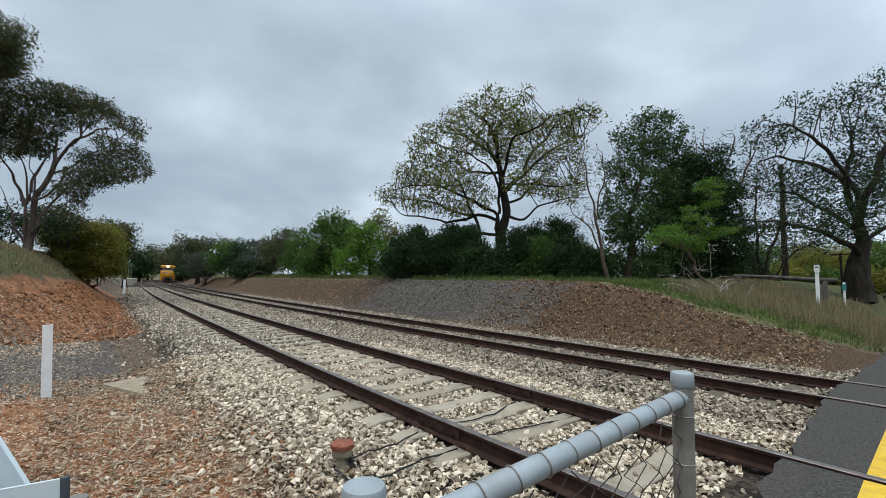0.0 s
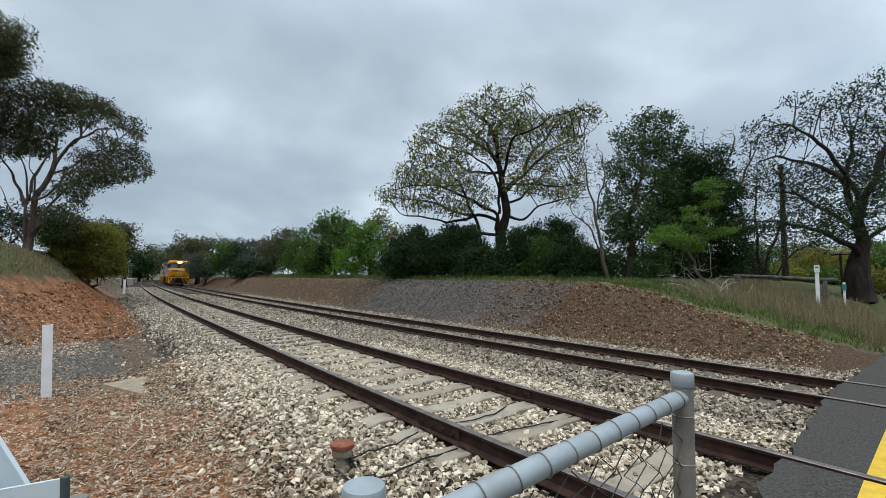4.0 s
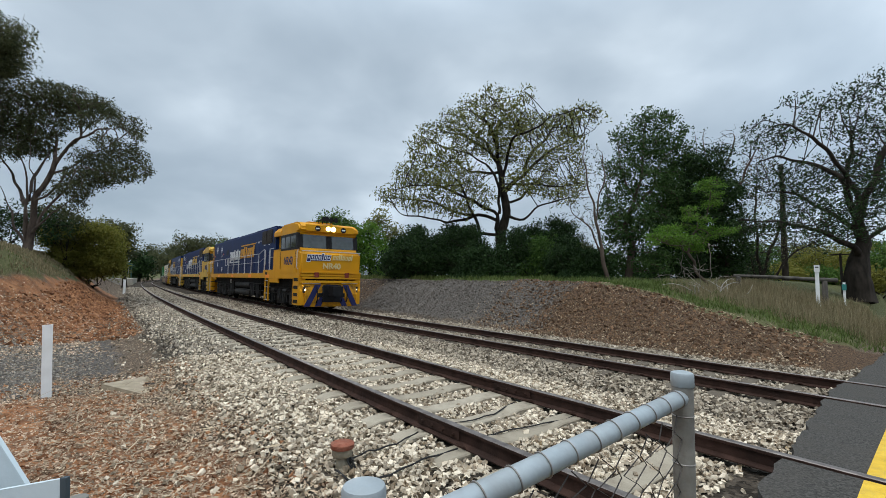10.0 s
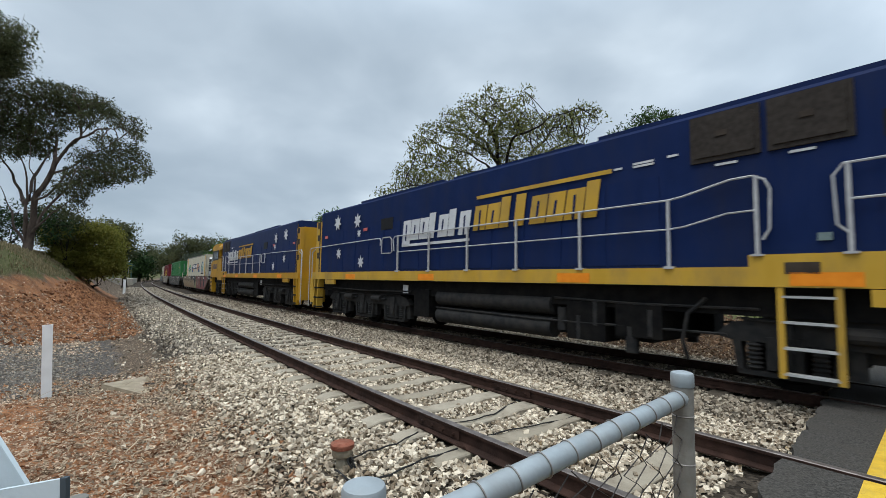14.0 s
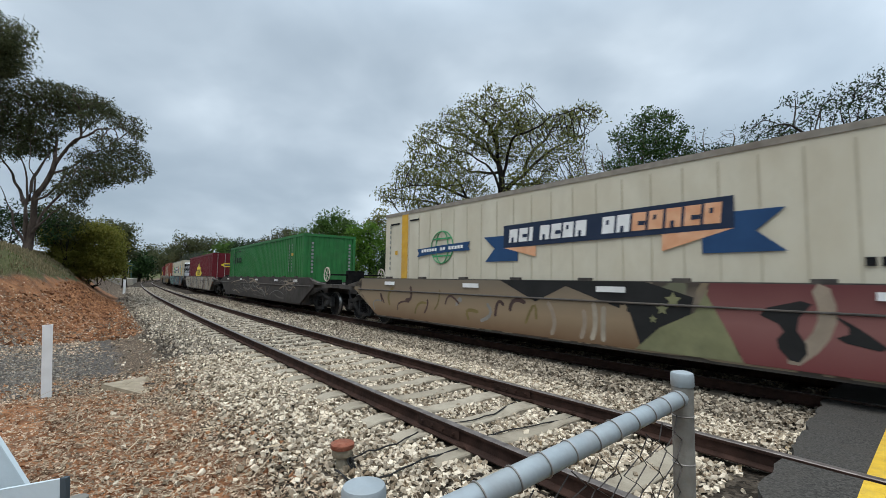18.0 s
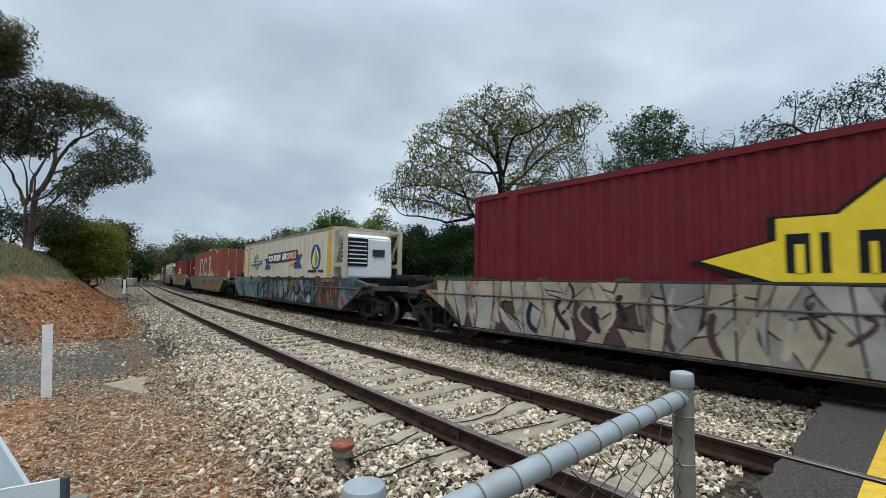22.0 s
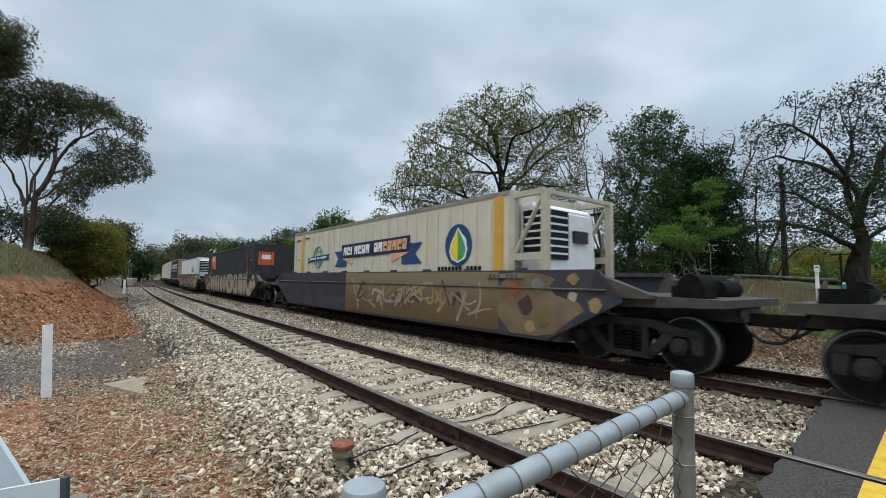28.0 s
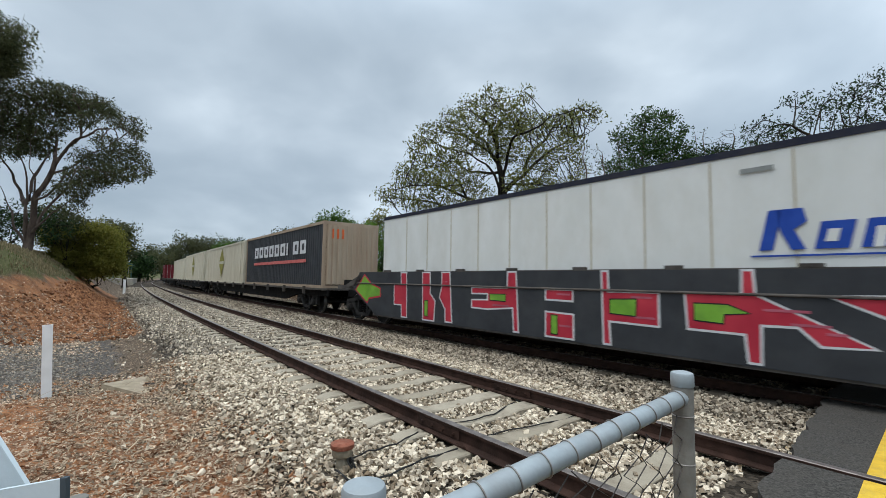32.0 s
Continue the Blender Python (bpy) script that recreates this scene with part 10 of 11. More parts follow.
def graffiti_set():
    w = wagon_side_material
    return [
        ("well wagon with brown and olive camouflage graffiti", w("graffiti_camouflage", (0.20, 0.165, 0.125), [(0.17, 0.13, 0.085), (0.075, 0.045, 0.034), (0.20, 0.155, 0.10), (0.05, 0.04, 0.033), (0.12, 0.125, 0.08)], 0.6, 3.1, 0.75), 1.42),
        ("dark grey well wagon with faint pale graffiti swirls", w("graffiti_swirls", (0.05, 0.044, 0.04), [(0.05, 0.045, 0.04), (0.065, 0.056, 0.05), (0.045, 0.04, 0.038)], 0.8, 7.7, 0.6), 1.42),
        ("grey well wagon with white and black graffiti letters", w("graffiti_white_black", (0.22, 0.20, 0.17), [(0.24, 0.22, 0.19), (0.10, 0.09, 0.08), (0.28, 0.26, 0.23), (0.30, 0.13, 0.06), (0.22, 0.2, 0.18)], 0.9, 1.3, 0.95), 1.42),
        ("well wagon with blue, teal and red graffiti", w("graffiti_blue_red", (0.12, 0.10, 0.09), [(0.10, 0.14, 0.13), (0.04, 0.07, 0.08), (0.05, 0.15, 0.20), (0.16, 0.17, 0.17), (0.20, 0.06, 0.03)], 0.6, 5.5, 0.9), 1.42),
        ("brown well wagon with grey and ochre graffiti", w("graffiti_ochre", (0.15, 0.12, 0.09), [(0.13, 0.105, 0.08), (0.10, 0.085, 0.068), (0.17, 0.125, 0.055), (0.14, 0.10, 0.06), (0.11, 0.095, 0.075)], 0.35, 9.2, 0.85), 1.42),
        ("well wagon with teal, orange and tan graffiti", w("graffiti_tan", (0.07, 0.065, 0.065), [(0.06, 0.055, 0.055), (0.28, 0.18, 0.09), (0.30, 0.2, 0.1), (0.04, 0.10, 0.10)], 0.35, 2.2, 0.8), 1.62),
        ("dark wagon with olive and tan graffiti swirls, red scribbles", w("graffiti_olive", (0.045, 0.043, 0.05), [(0.045, 0.042, 0.048), (0.055, 0.05, 0.058), (0.04, 0.045, 0.055)], 0.4, 4.4, 0.85), 1.62),
        ("well wagon with cream bubble graffiti outlined in black", w("graffiti_cream", (0.03, 0.028, 0.026), [(0.025, 0.024, 0.022), (0.045, 0.035, 0.028), (0.03, 0.028, 0.026)], 0.6, 6.1, 0.7), 1.62),
        ("charcoal well wagon with red angular graffiti, green and orange end", M["dark_box"], 1.62),
    ]


def shards(W, seed, cols, fills, outline, v=(0.33, 1.4), u=(-8.6, 8.6), gap=0.03, lean=0.35, curve=0.0):
    """Interlocking sprayed facets with outlines between them, filling the side that faces the crossing."""
    rng = random.Random(seed)
    y = 1.402
    def clamp(x, z):
        e = 7.42 + max(0.0, min(1.12, z) - 0.3) / 0.82 * 1.5
        return (max(-e, min(e, x)), z)
    step = (u[1] - u[0]) / cols
    cuts = []
    for i in range(cols + 1):
        x = u[0] + i * step
        cuts.append([(x + rng.uniform(-lean, lean) * step, v[0]), (x + rng.uniform(-lean, lean) * step * 1.3, (v[0] + v[1]) / 2 + rng.uniform(-0.2, 0.2)), (x + rng.uniform(-lean, lean) * step, v[1])])
    def at(cut, f):
        (x0, z0), (x1, z1), (x2, z2) = cut
        f = 2 * f
        return (x0 + (x1 - x0) * f, z0 + (z1 - z0) * f) if f < 1 else (x1 + (x2 - x1) * (f - 1), z1 + (z2 - z1) * (f - 1))
    decal("graffiti_outline", [[clamp(u[0], v[0]), clamp(u[1], v[0]), clamp(u[1], v[1]), clamp(u[0], v[1])]], outline, W, -1, y)
    groups = {}
    for i in range(cols):
        a, b = cuts[i], cuts[i + 1]
        n = rng.choice((1, 2, 2, 3))
        fa = [0] + sorted(rng.uniform(0.15, 0.85) for _ in range(n - 1)) + [1]
        fb = [0] + sorted(rng.uniform(0.15, 0.85) for _ in range(n - 1)) + [1]
        for k in range(n):
            q = [at(a, fa[k]), at(b, fb[k]), at(b, (fb[k] + fb[k + 1]) / 2), at(b, fb[k + 1]), at(a, fa[k + 1]), at(a, (fa[k] + fa[k + 1]) / 2)]
            cx, cz = sum(t[0] for t in q) / 6, sum(t[1] for t in q) / 6
            sh = [(cx + (x - cx) * (1 - gap / max(0.12, abs(x - cx) + 0.1)), cz + (z - cz) * (1 - gap / max(0.12, abs(z - cz) + 0.1))) for x, z in q]
            if curve:
                r = [sh[-1]] + sh + [sh[0]]
                sh = [tuple(sum(w) / 4 for w in zip(r[t - 1], r[t], r[t], r[t + 1])) for t in range(1, 7)]
            sh = [clamp(*t) for t in sh]
            groups.setdefault(rng.randrange(len(fills)), []).append(sh)
    for key, shapes in groups.items():
        for sh in shapes:
            decal("graffiti_fill", [sh], fills[key], W, -1, y + 0.003)


def grown(pts, d):
    """The outline pushed outwards by d."""
    n = len(pts)
    area = sum(pts[k][0] * pts[(k + 1) % n][1] - pts[(k + 1) % n][0] * pts[k][1] for k in range(n))
    sign = 1 if area > 0 else -1
    out = []
    for k in range(n):
        p, q, r = Vector(pts[k - 1]), Vector(pts[k]), Vector(pts[(k + 1) % n])
        a, b = (q - p).normalized(), (r - q).normalized()
        na, nb = Vector((a.y, -a.x)) * sign, Vector((b.y, -b.x)) * sign
        m = (na + nb).normalized()
        out.append(tuple(q + m * (d / max(0.45, m.dot(na)))))
    return out


def rounded(pts, times=2):
    """Corners cut twice, for forms sprayed in one sweep."""
    for _ in range(times):
        pts = [p for a, b in zip(pts, pts[1:] + pts[:1]) for p in ((a[0] * 0.75 + b[0] * 0.25, a[1] * 0.75 + b[1] * 0.25), (a[0] * 0.25 + b[0] * 0.75, a[1] * 0.25 + b[1] * 0.75))]
    return pts


def spray(W, pts, paint, layer=0, rim=None, grow=0.035, name="graffiti_fill"):
    """One sprayed form on the side that faces the crossing, with its outline below it."""
    if rim is not None:
        decal("graffiti_outline", [grown(pts, grow)], rim, W, -1, 1.402 + 0.0012 * layer, 0.0012)
    return decal(name, [pts], paint, W, -1, 1.402 + 0.0012 * (layer + 1), 0.0012)


def sweep(W, pts, width, paint, layer=0):
    """One line sprayed through three points."""
    return decal("graffiti_line", [stroke_outline(pts, width, False)], paint, W, -1, 1.402 + 0.0012 * layer, 0.0012)


def fade_paint(name, stops):
    """Sprayed paint that fades from colour to colour with height: stops of (height, colour)."""
    m = mat(name, stops[0][1], stops[-1][1], 3, 0.6, bump=0.04, spec=0.15)
    nt = m.node_tree
    n, k = nt.nodes.new, nt.links.new
    tc, sep, wave, add, ramp = n("ShaderNodeTexCoord"), n("ShaderNodeSeparateXYZ"), n("ShaderNodeTexNoise"), n("ShaderNodeMath"), n("ShaderNodeValToRGB")
    k(tc.outputs["Object"], sep.inputs[0])
    k(tc.outputs["Object"], wave.inputs["Vector"])
    wave.inputs["Scale"].default_value, wave.inputs["Detail"].default_value = 2.2, 7
    add.operation = "MULTIPLY_ADD"
    k(wave.outputs["Fac"], add.inputs[0])
    add.inputs[1].default_value = 0.16
    k(sep.outputs["Z"], add.inputs[2])
    e = ramp.color_ramp.elements
    while len(e) < len(stops):
        e.new(0.5)
    for el, (h, c) in zip(e, stops):
        el.position, el.color = (h + 0.08) / 2, (*c, 1)
    half = n("ShaderNodeMath")
    half.operation = "MULTIPLY"
    half.inputs[1].default_value = 0.5
    k(add.outputs[0], half.inputs[0])
    k(half.outputs[0], ramp.inputs[0])
    k(ramp.outputs[0], nt.nodes["Principled BSDF"].inputs["Base Color"])
    return m


def camouflage_wagon(W):
    """Tan letters, a black cloud, an olive field with stars and a dull red field."""
    tan = fade_paint("spray_tan_fade", ((0.3, (0.15, 0.085, 0.045)), (0.8, (0.26, 0.19, 0.12)), (1.45, (0.17, 0.14, 0.105))))
    red = fade_paint("spray_dull_red", ((0.3, (0.15, 0.04, 0.04)), (0.9, (0.22, 0.10, 0.09)), (1.45, (0.13, 0.045, 0.045))))
    olive = tone("spray_sage_olive", (0.20, 0.20, 0.105))
    spray(W, [(-8.5, 1.0), (-7.6, 0.4), (-7.4, 0.36), (1.0, 0.36), (1.2, 1.47), (-8.5, 1.47)], tan, 0)
    spray(W, [(-2.19, 1.48), (1.08, 1.48), (1.82, 1.25), (1.7, 0.67), (1.0, 0.38), (0.81, 0.96), (-0.46, 1.38), (-1.19, 1.05)], G["black"], 2)
    spray(W, [(0.9, 0.37), (1.3, 0.75), (1.82, 1.02), (2.03, 1.40), (2.43, 0.37)], olive, 4)
    for u, v, r in ((1.35, 1.05, 0.10), (1.52, 1.2, 0.13), (1.2, 0.88, 0.07)):
        decal("graffiti_star", [star_pts(u, v, r, 5)], olive, W, -1, 1.4115, 0.0012)
    spray(W, [(2.0, 1.30), (2.05, 1.47), (8.4, 1.47), (8.7, 1.1), (7.4, 0.36), (2.46, 0.37)], red, 5)
    for q in ([(2.55, 1.1), (3.28, 1.31), (3.0, 0.95), (3.18, 0.64), (3.02, 0.42), (2.79, 0.69), (2.95, 0.9)], [(3.38, 1.12), (3.64, 0.96), (3.95, 0.68), (3.37, 0.8), (3.6, 0.9)], [(4.6, 1.3), (5.1, 1.0), (4.9, 0.6), (5.3, 0.42), (5.5, 0.9), (5.2, 1.35)], [(6.2, 1.4), (6.9, 1.1), (6.5, 0.7), (7.2, 0.5), (7.4, 1.0), (6.9, 1.42)]):
        spray(W, rounded(q, 1), G["black"], 8)
    rng = random.Random(31)
    for i in range(15):
        u = -7.6 + i * 0.44
        z = rng.uniform(0.5, 0.9)
        sweep(W, [(u, z), (u + rng.uniform(-0.4, 0.5), rng.uniform(0.6, 1.3)), (u + rng.uniform(0.1, 0.6), rng.uniform(0.7, 1.35))], rng.uniform(0.02, 0.05), rng.choice((G["brown"], G["grey"], G["olive"], G["brown"])), 3 + i % 3)
    for i in range(9):
        u = -1.0 + i * 0.22
        sweep(W, [(u, 0.45), (u + rng.uniform(-0.1, 0.2), 0.7), (u + rng.uniform(-0.1, 0.2), rng.uniform(0.85, 1.15))], 0.045, rng.choice((G["warm"], G["beige"], tan)), 4 + i % 3)
    for u in (3.0, 4.2, 5.6, 6.7):
        sweep(W, [(u, 0.5), (u + 0.5, 0.9), (u + 0.3, 1.4)], 0.09, rng.choice((G["maroon"], G["warm"])), 7)


def swirl_wagon(W):
    """Long pale flowing lines on a dark side."""
    rng = random.Random(12)
    for i in range(58):
        u, z = rng.uniform(-7.4, 5.6), rng.uniform(0.48, 1.4)
        ln = rng.uniform(0.5, 2.4)
        pts = [(u, z), (u + ln * 0.5, min(1.42, max(0.44, z + rng.uniform(-0.75, 0.75)))), (u + ln, min(1.4, max(0.45, z + rng.uniform(-0.35, 0.35))))]
        sweep(W, pts, rng.choice((0.010, 0.013, 0.02, 0.032)), rng.choice((G["pale"], G["faint"], G["faint"], G["warm"])), i % 6)


def ochre_wagon(W):
    """Grey-brown scribbles, then big letters fading from green to ochre to grey."""
    fade = fade_paint("spray_ochre_fade", ((0.36, (0.035, 0.075, 0.038)), (0.52, (0.21, 0.125, 0.042)), (0.92, (0.24, 0.145, 0.05)), (1.12, (0.145, 0.135, 0.12))))
    spray(W, [(1.32, 0.36), (7.4, 0.36), (8.8, 1.1), (8.4, 1.47), (1.32, 1.47)], fade, 0)
    spray(W, rounded([(4.49, 1.30), (5.28, 1.31), (5.17, 0.72), (4.52, 0.54)], 1), fade_paint("spray_brown_fade", ((0.4, (0.16, 0.07, 0.03)), (0.8, (0.19, 0.085, 0.035)), (1.3, (0.13, 0.065, 0.035)))), 2)
    line, light = G["brown"], tone("spray_light_ochre", (0.33, 0.23, 0.11))
    for q, w, c in (([(1.95, 1.2), (1.5, 0.62), (2.61, 0.47)], 0.03, line), ([(2.2, 0.78), (2.72, 0.85), (2.55, 1.2)], 0.03, line), ([(3.26, 1.21), (3.77, 1.0), (4.31, 0.4)], 0.03, line), ([(3.25, 0.7), (3.62, 0.92), (3.66, 0.42)], 0.035, line),
                    ([(2.9, 0.45), (3.1, 0.9), (3.3, 1.25)], 0.025, line), ([(4.5, 0.54), (5.1, 0.85), (5.6, 0.40)], 0.035, line), ([(4.52, 0.6), (4.3, 1.0), (4.5, 1.4)], 0.03, line), ([(6.0, 0.45), (6.1, 1.0), (5.8, 1.4)], 0.03, line), ([(6.5, 0.5), (6.9, 1.1), (7.6, 1.3)], 0.03, line),
                    ([(1.45, 1.15), (1.35, 0.55), (2.5, 0.42)], 0.012, light), ([(3.40, 1.19), (3.9, 0.95), (4.38, 0.42)], 0.012, light), ([(4.6, 0.52), (5.12, 0.80), (5.5, 0.40)], 0.012, light), ([(5.7, 1.3), (6.3, 0.9), (6.2, 0.45)], 0.012, light)):
        sweep(W, q, w, c, 5)
    rng = random.Random(25)
    for i in range(34):
        u = -7.0 + i * 0.245
        z = rng.uniform(0.5, 1.25)
        sweep(W, [(u, z), (u + rng.uniform(-0.25, 0.3), rng.uniform(0.5, 1.3)), (u + rng.uniform(-0.1, 0.4), rng.uniform(0.5, 1.35))], rng.choice((0.014, 0.02, 0.035)), rng.choice((G["warm"], G["brown"], G["grey"], G["brown"], G["black"])), i % 5)
    sweep(W, [(1.0, 0.7), (1.35, 0.95), (1.15, 1.3)], 0.05, G["maroon"], 6)


def olive_wagon(W):
    """A tan field of crossing cream lines on a dark side, blotches at the leading end, a red scrawl behind."""
    tan = fade_paint("spray_khaki_fade", ((0.36, (0.11, 0.07, 0.035)), (0.9, (0.155, 0.10, 0.05)), (1.55, (0.21, 0.165, 0.10))))
    spray(W, [(-1.5, 0.37), (6.1, 0.37), (6.1, 1.66), (-1.5, 1.66)], tan, 0)
    spray(W, rounded([(6.1, 0.37), (7.5, 0.37), (7.9, 0.7), (8.4, 1.02), (7.4, 1.25), (7.7, 1.6), (6.1, 1.66)], 1), tone("spray_dusty_tan", (0.19, 0.13, 0.075)), 1)
    rng = random.Random(62)
    for i in range(46):
        u = rng.uniform(-1.35, 5.6)
        z = rng.uniform(0.48, 1.5)
        sweep(W, [(u, z), (u + rng.uniform(-0.3, 0.6), rng.uniform(0.5, 1.5)), (u + rng.uniform(0.1, 0.7), rng.uniform(0.5, 1.5))], rng.choice((0.018, 0.03, 0.05)), rng.choice((G["beige"], G["warm"], G["tan"], G["brown"])), 3 + i % 6)
    for u, v, r, c in ((8.04, 1.52, 0.12, "tan"), (8.04, 1.18, 0.10, "beige"), (8.5, 1.05, 0.14, "tan"), (6.9, 0.95, 0.22, "brown"), (7.2, 1.4, 0.16, "grey"), (6.6, 1.3, 0.2, "rust"), (7.35, 0.75, 0.2, "olive"), (7.0, 0.55, 0.14, "tan")):
        decal("graffiti_blotch", [[(u + r * rng.uniform(0.7, 1.25) * math.cos(a * math.tau / 9), v + r * rng.uniform(0.7, 1.2) * math.sin(a * math.tau / 9)) for a in range(9)]], G[c], W, -1, 1.4125, 0.0012)
    for i in range(13):
        u = -6.4 + i * 0.22
        sweep(W, [(u, rng.uniform(0.5, 0.9)), (u + rng.uniform(-0.2, 0.4), rng.uniform(0.7, 1.3)), (u + rng.uniform(0.0, 0.3), rng.uniform(0.9, 1.4))], 0.018, G["maroon"], i % 3)


def bubble_wagon(W):
    """Fat cream letters outlined in black, orange and spotted forms at the trailing end."""
    cream = fade_paint("spray_cream_fade", ((0.36, (0.40, 0.30, 0.20)), (0.9, (0.36, 0.29, 0.20)), (1.5, (0.30, 0.27, 0.20))))
    edge, black, spot = tone("spray_pale_sage", (0.27, 0.30, 0.22)), G["black"], tone("spray_dull_purple", (0.15, 0.07, 0.10))
    orange = tone("spray_orange", (0.36, 0.12, 0.03))
    spray(W, [(-8.5, 0.9), (-7.4, 0.36), (7.4, 0.36), (8.7, 1.1), (8.4, 1.66), (-8.4, 1.66)], black, 0)
    forms = [[(0.59, 1.21), (1.03, 1.60), (2.55, 1.62), (2.90, 1.02), (2.70, 0.61), (2.02, 0.40), (0.88, 0.42)], [(2.98, 1.55), (3.85, 1.60), (3.98, 1.26), (4.12, 0.47), (3.80, 0.42), (3.05, 0.46)],
             [(4.25, 1.60), (5.28, 1.62), (5.38, 1.3), (5.52, 0.45), (5.08, 0.42), (4.97, 1.04), (4.86, 0.44), (4.38, 0.44)], [(5.50, 1.53), (5.89, 1.62), (6.50, 1.54), (6.58, 1.36), (6.25, 1.18), (6.2, 1.04), (6.12, 0.46), (5.74, 0.46)],
             [(6.30, 1.11), (6.55, 1.16), (6.78, 0.84), (6.95, 0.68), (7.11, 0.78), (7.14, 1.09), (7.60, 1.27), (7.82, 1.14), (7.86, 0.75), (7.5, 0.42), (6.77, 0.42), (6.45, 0.64)], [(7.70, 1.45), (8.0, 1.58), (8.3, 1.50), (8.25, 1.36), (7.9, 1.34)], [(7.98, 1.24), (8.5, 1.24), (8.4, 0.86), (8.05, 0.80)],
             [(-5.34, 1.30), (-4.75, 1.5), (-4.5, 1.1), (-4.6, 0.52), (-5.21, 0.46)], [(-4.35, 1.5), (-3.8, 1.55), (-3.7, 0.5), (-4.3, 0.45)], [(-3.5, 1.2), (-3.3, 1.58), (-2.8, 1.5), (-2.7, 0.5), (-3.2, 0.42)], [(-2.5, 1.55), (-2.1, 1.55), (-1.75, 0.9), (-1.9, 0.45), (-2.4, 0.45)], [(-1.6, 1.3), (-1.2, 1.55), (-0.7, 1.3), (-0.55, 0.6), (-1.1, 0.42), (-1.5, 0.7)], [(-0.45, 1.4), (0.1, 1.6), (0.45, 1.2), (0.4, 0.6), (-0.2, 0.42)]]
    for k, q in enumerate(forms):
        spray(W, grown(rounded(q, 1), 0.03), cream, 3 + k % 2, edge if 0 < q[0][0] < 8 else G["warm"], 0.03)
    for q in ([(1.38, 1.23), (1.86, 1.19), (1.9, 0.65), (1.63, 0.58)], [(3.3, 1.33), (3.6, 1.34), (3.65, 0.69), (3.36, 0.71)], [(-1.2, 1.0), (-1.0, 1.05), (-1.0, 0.75), (-1.15, 0.75)], [(-0.15, 1.2), (0.1, 1.2), (0.1, 0.9)], [(-4.95, 1.1), (-4.8, 1.1), (-4.85, 0.8)]):
        spray(W, rounded(q, 1), black, 7)
    spray(W, rounded([(-7.98, 1.09), (-7.84, 1.34), (-7.44, 1.54), (-7.07, 1.32), (-6.79, 1.19), (-6.87, 0.97), (-7.22, 0.9), (-7.45, 1.0), (-7.45, 0.62), (-7.69, 0.55)], 1), orange, 3, black)
    for q in ([(-7.5, 0.48), (-7.38, 0.63), (-7.23, 0.40), (-7.4, 0.40)], [(-7.08, 0.8), (-6.56, 0.89), (-6.56, 0.40), (-7.05, 0.42)], [(-6.47, 1.06), (-6.05, 1.16), (-6.06, 0.42), (-6.50, 0.40)], [(-6.37, 1.62), (-5.77, 1.60), (-5.53, 1.25), (-5.5, 0.64), (-5.95, 0.42), (-5.94, 0.84), (-5.84, 1.17), (-6.05, 1.35), (-6.34, 1.34)]):
        spray(W, rounded(q, 1), cream, 5, black)
    for u, v, r, c in ((-6.24, 0.66, 0.13, G["brown"]), (-5.74, 0.95, 0.08, G["brown"]), (-5.85, 0.6, 0.07, G["brown"]), (7.68, 0.74, 0.11, spot), (5.72, 1.46, 0.09, spot), (1.7, 0.85, 0.05, spot), (-5.1, 0.62, 0.12, orange), (-2.0, 0.7, 0.08, orange), (-7.3, 1.12, 0.08, G["rust"]), (4.6, 0.6, 0.08, orange), (6.3, 0.75, 0.10, spot)):
        decal("graffiti_spot", [disc_pts(u, v, r, 16)], c, W, -1, 1.4135, 0.0012)
    for q in ([(1.2, 1.5), (1.9, 1.3), (2.5, 1.5)], [(4.5, 1.5), (4.9, 1.3), (5.2, 1.5)], [(5.7, 1.3), (6.0, 0.9), (5.9, 0.55)], [(6.5, 0.6), (7.1, 0.5), (7.7, 0.9)], [(-3.9, 1.3), (-4.1, 0.9), (-3.9, 0.6)], [(-3.1, 1.3), (-2.9, 0.9), (-3.0, 0.6)]):
        sweep(W, q, 0.014, G["rust"], 8)


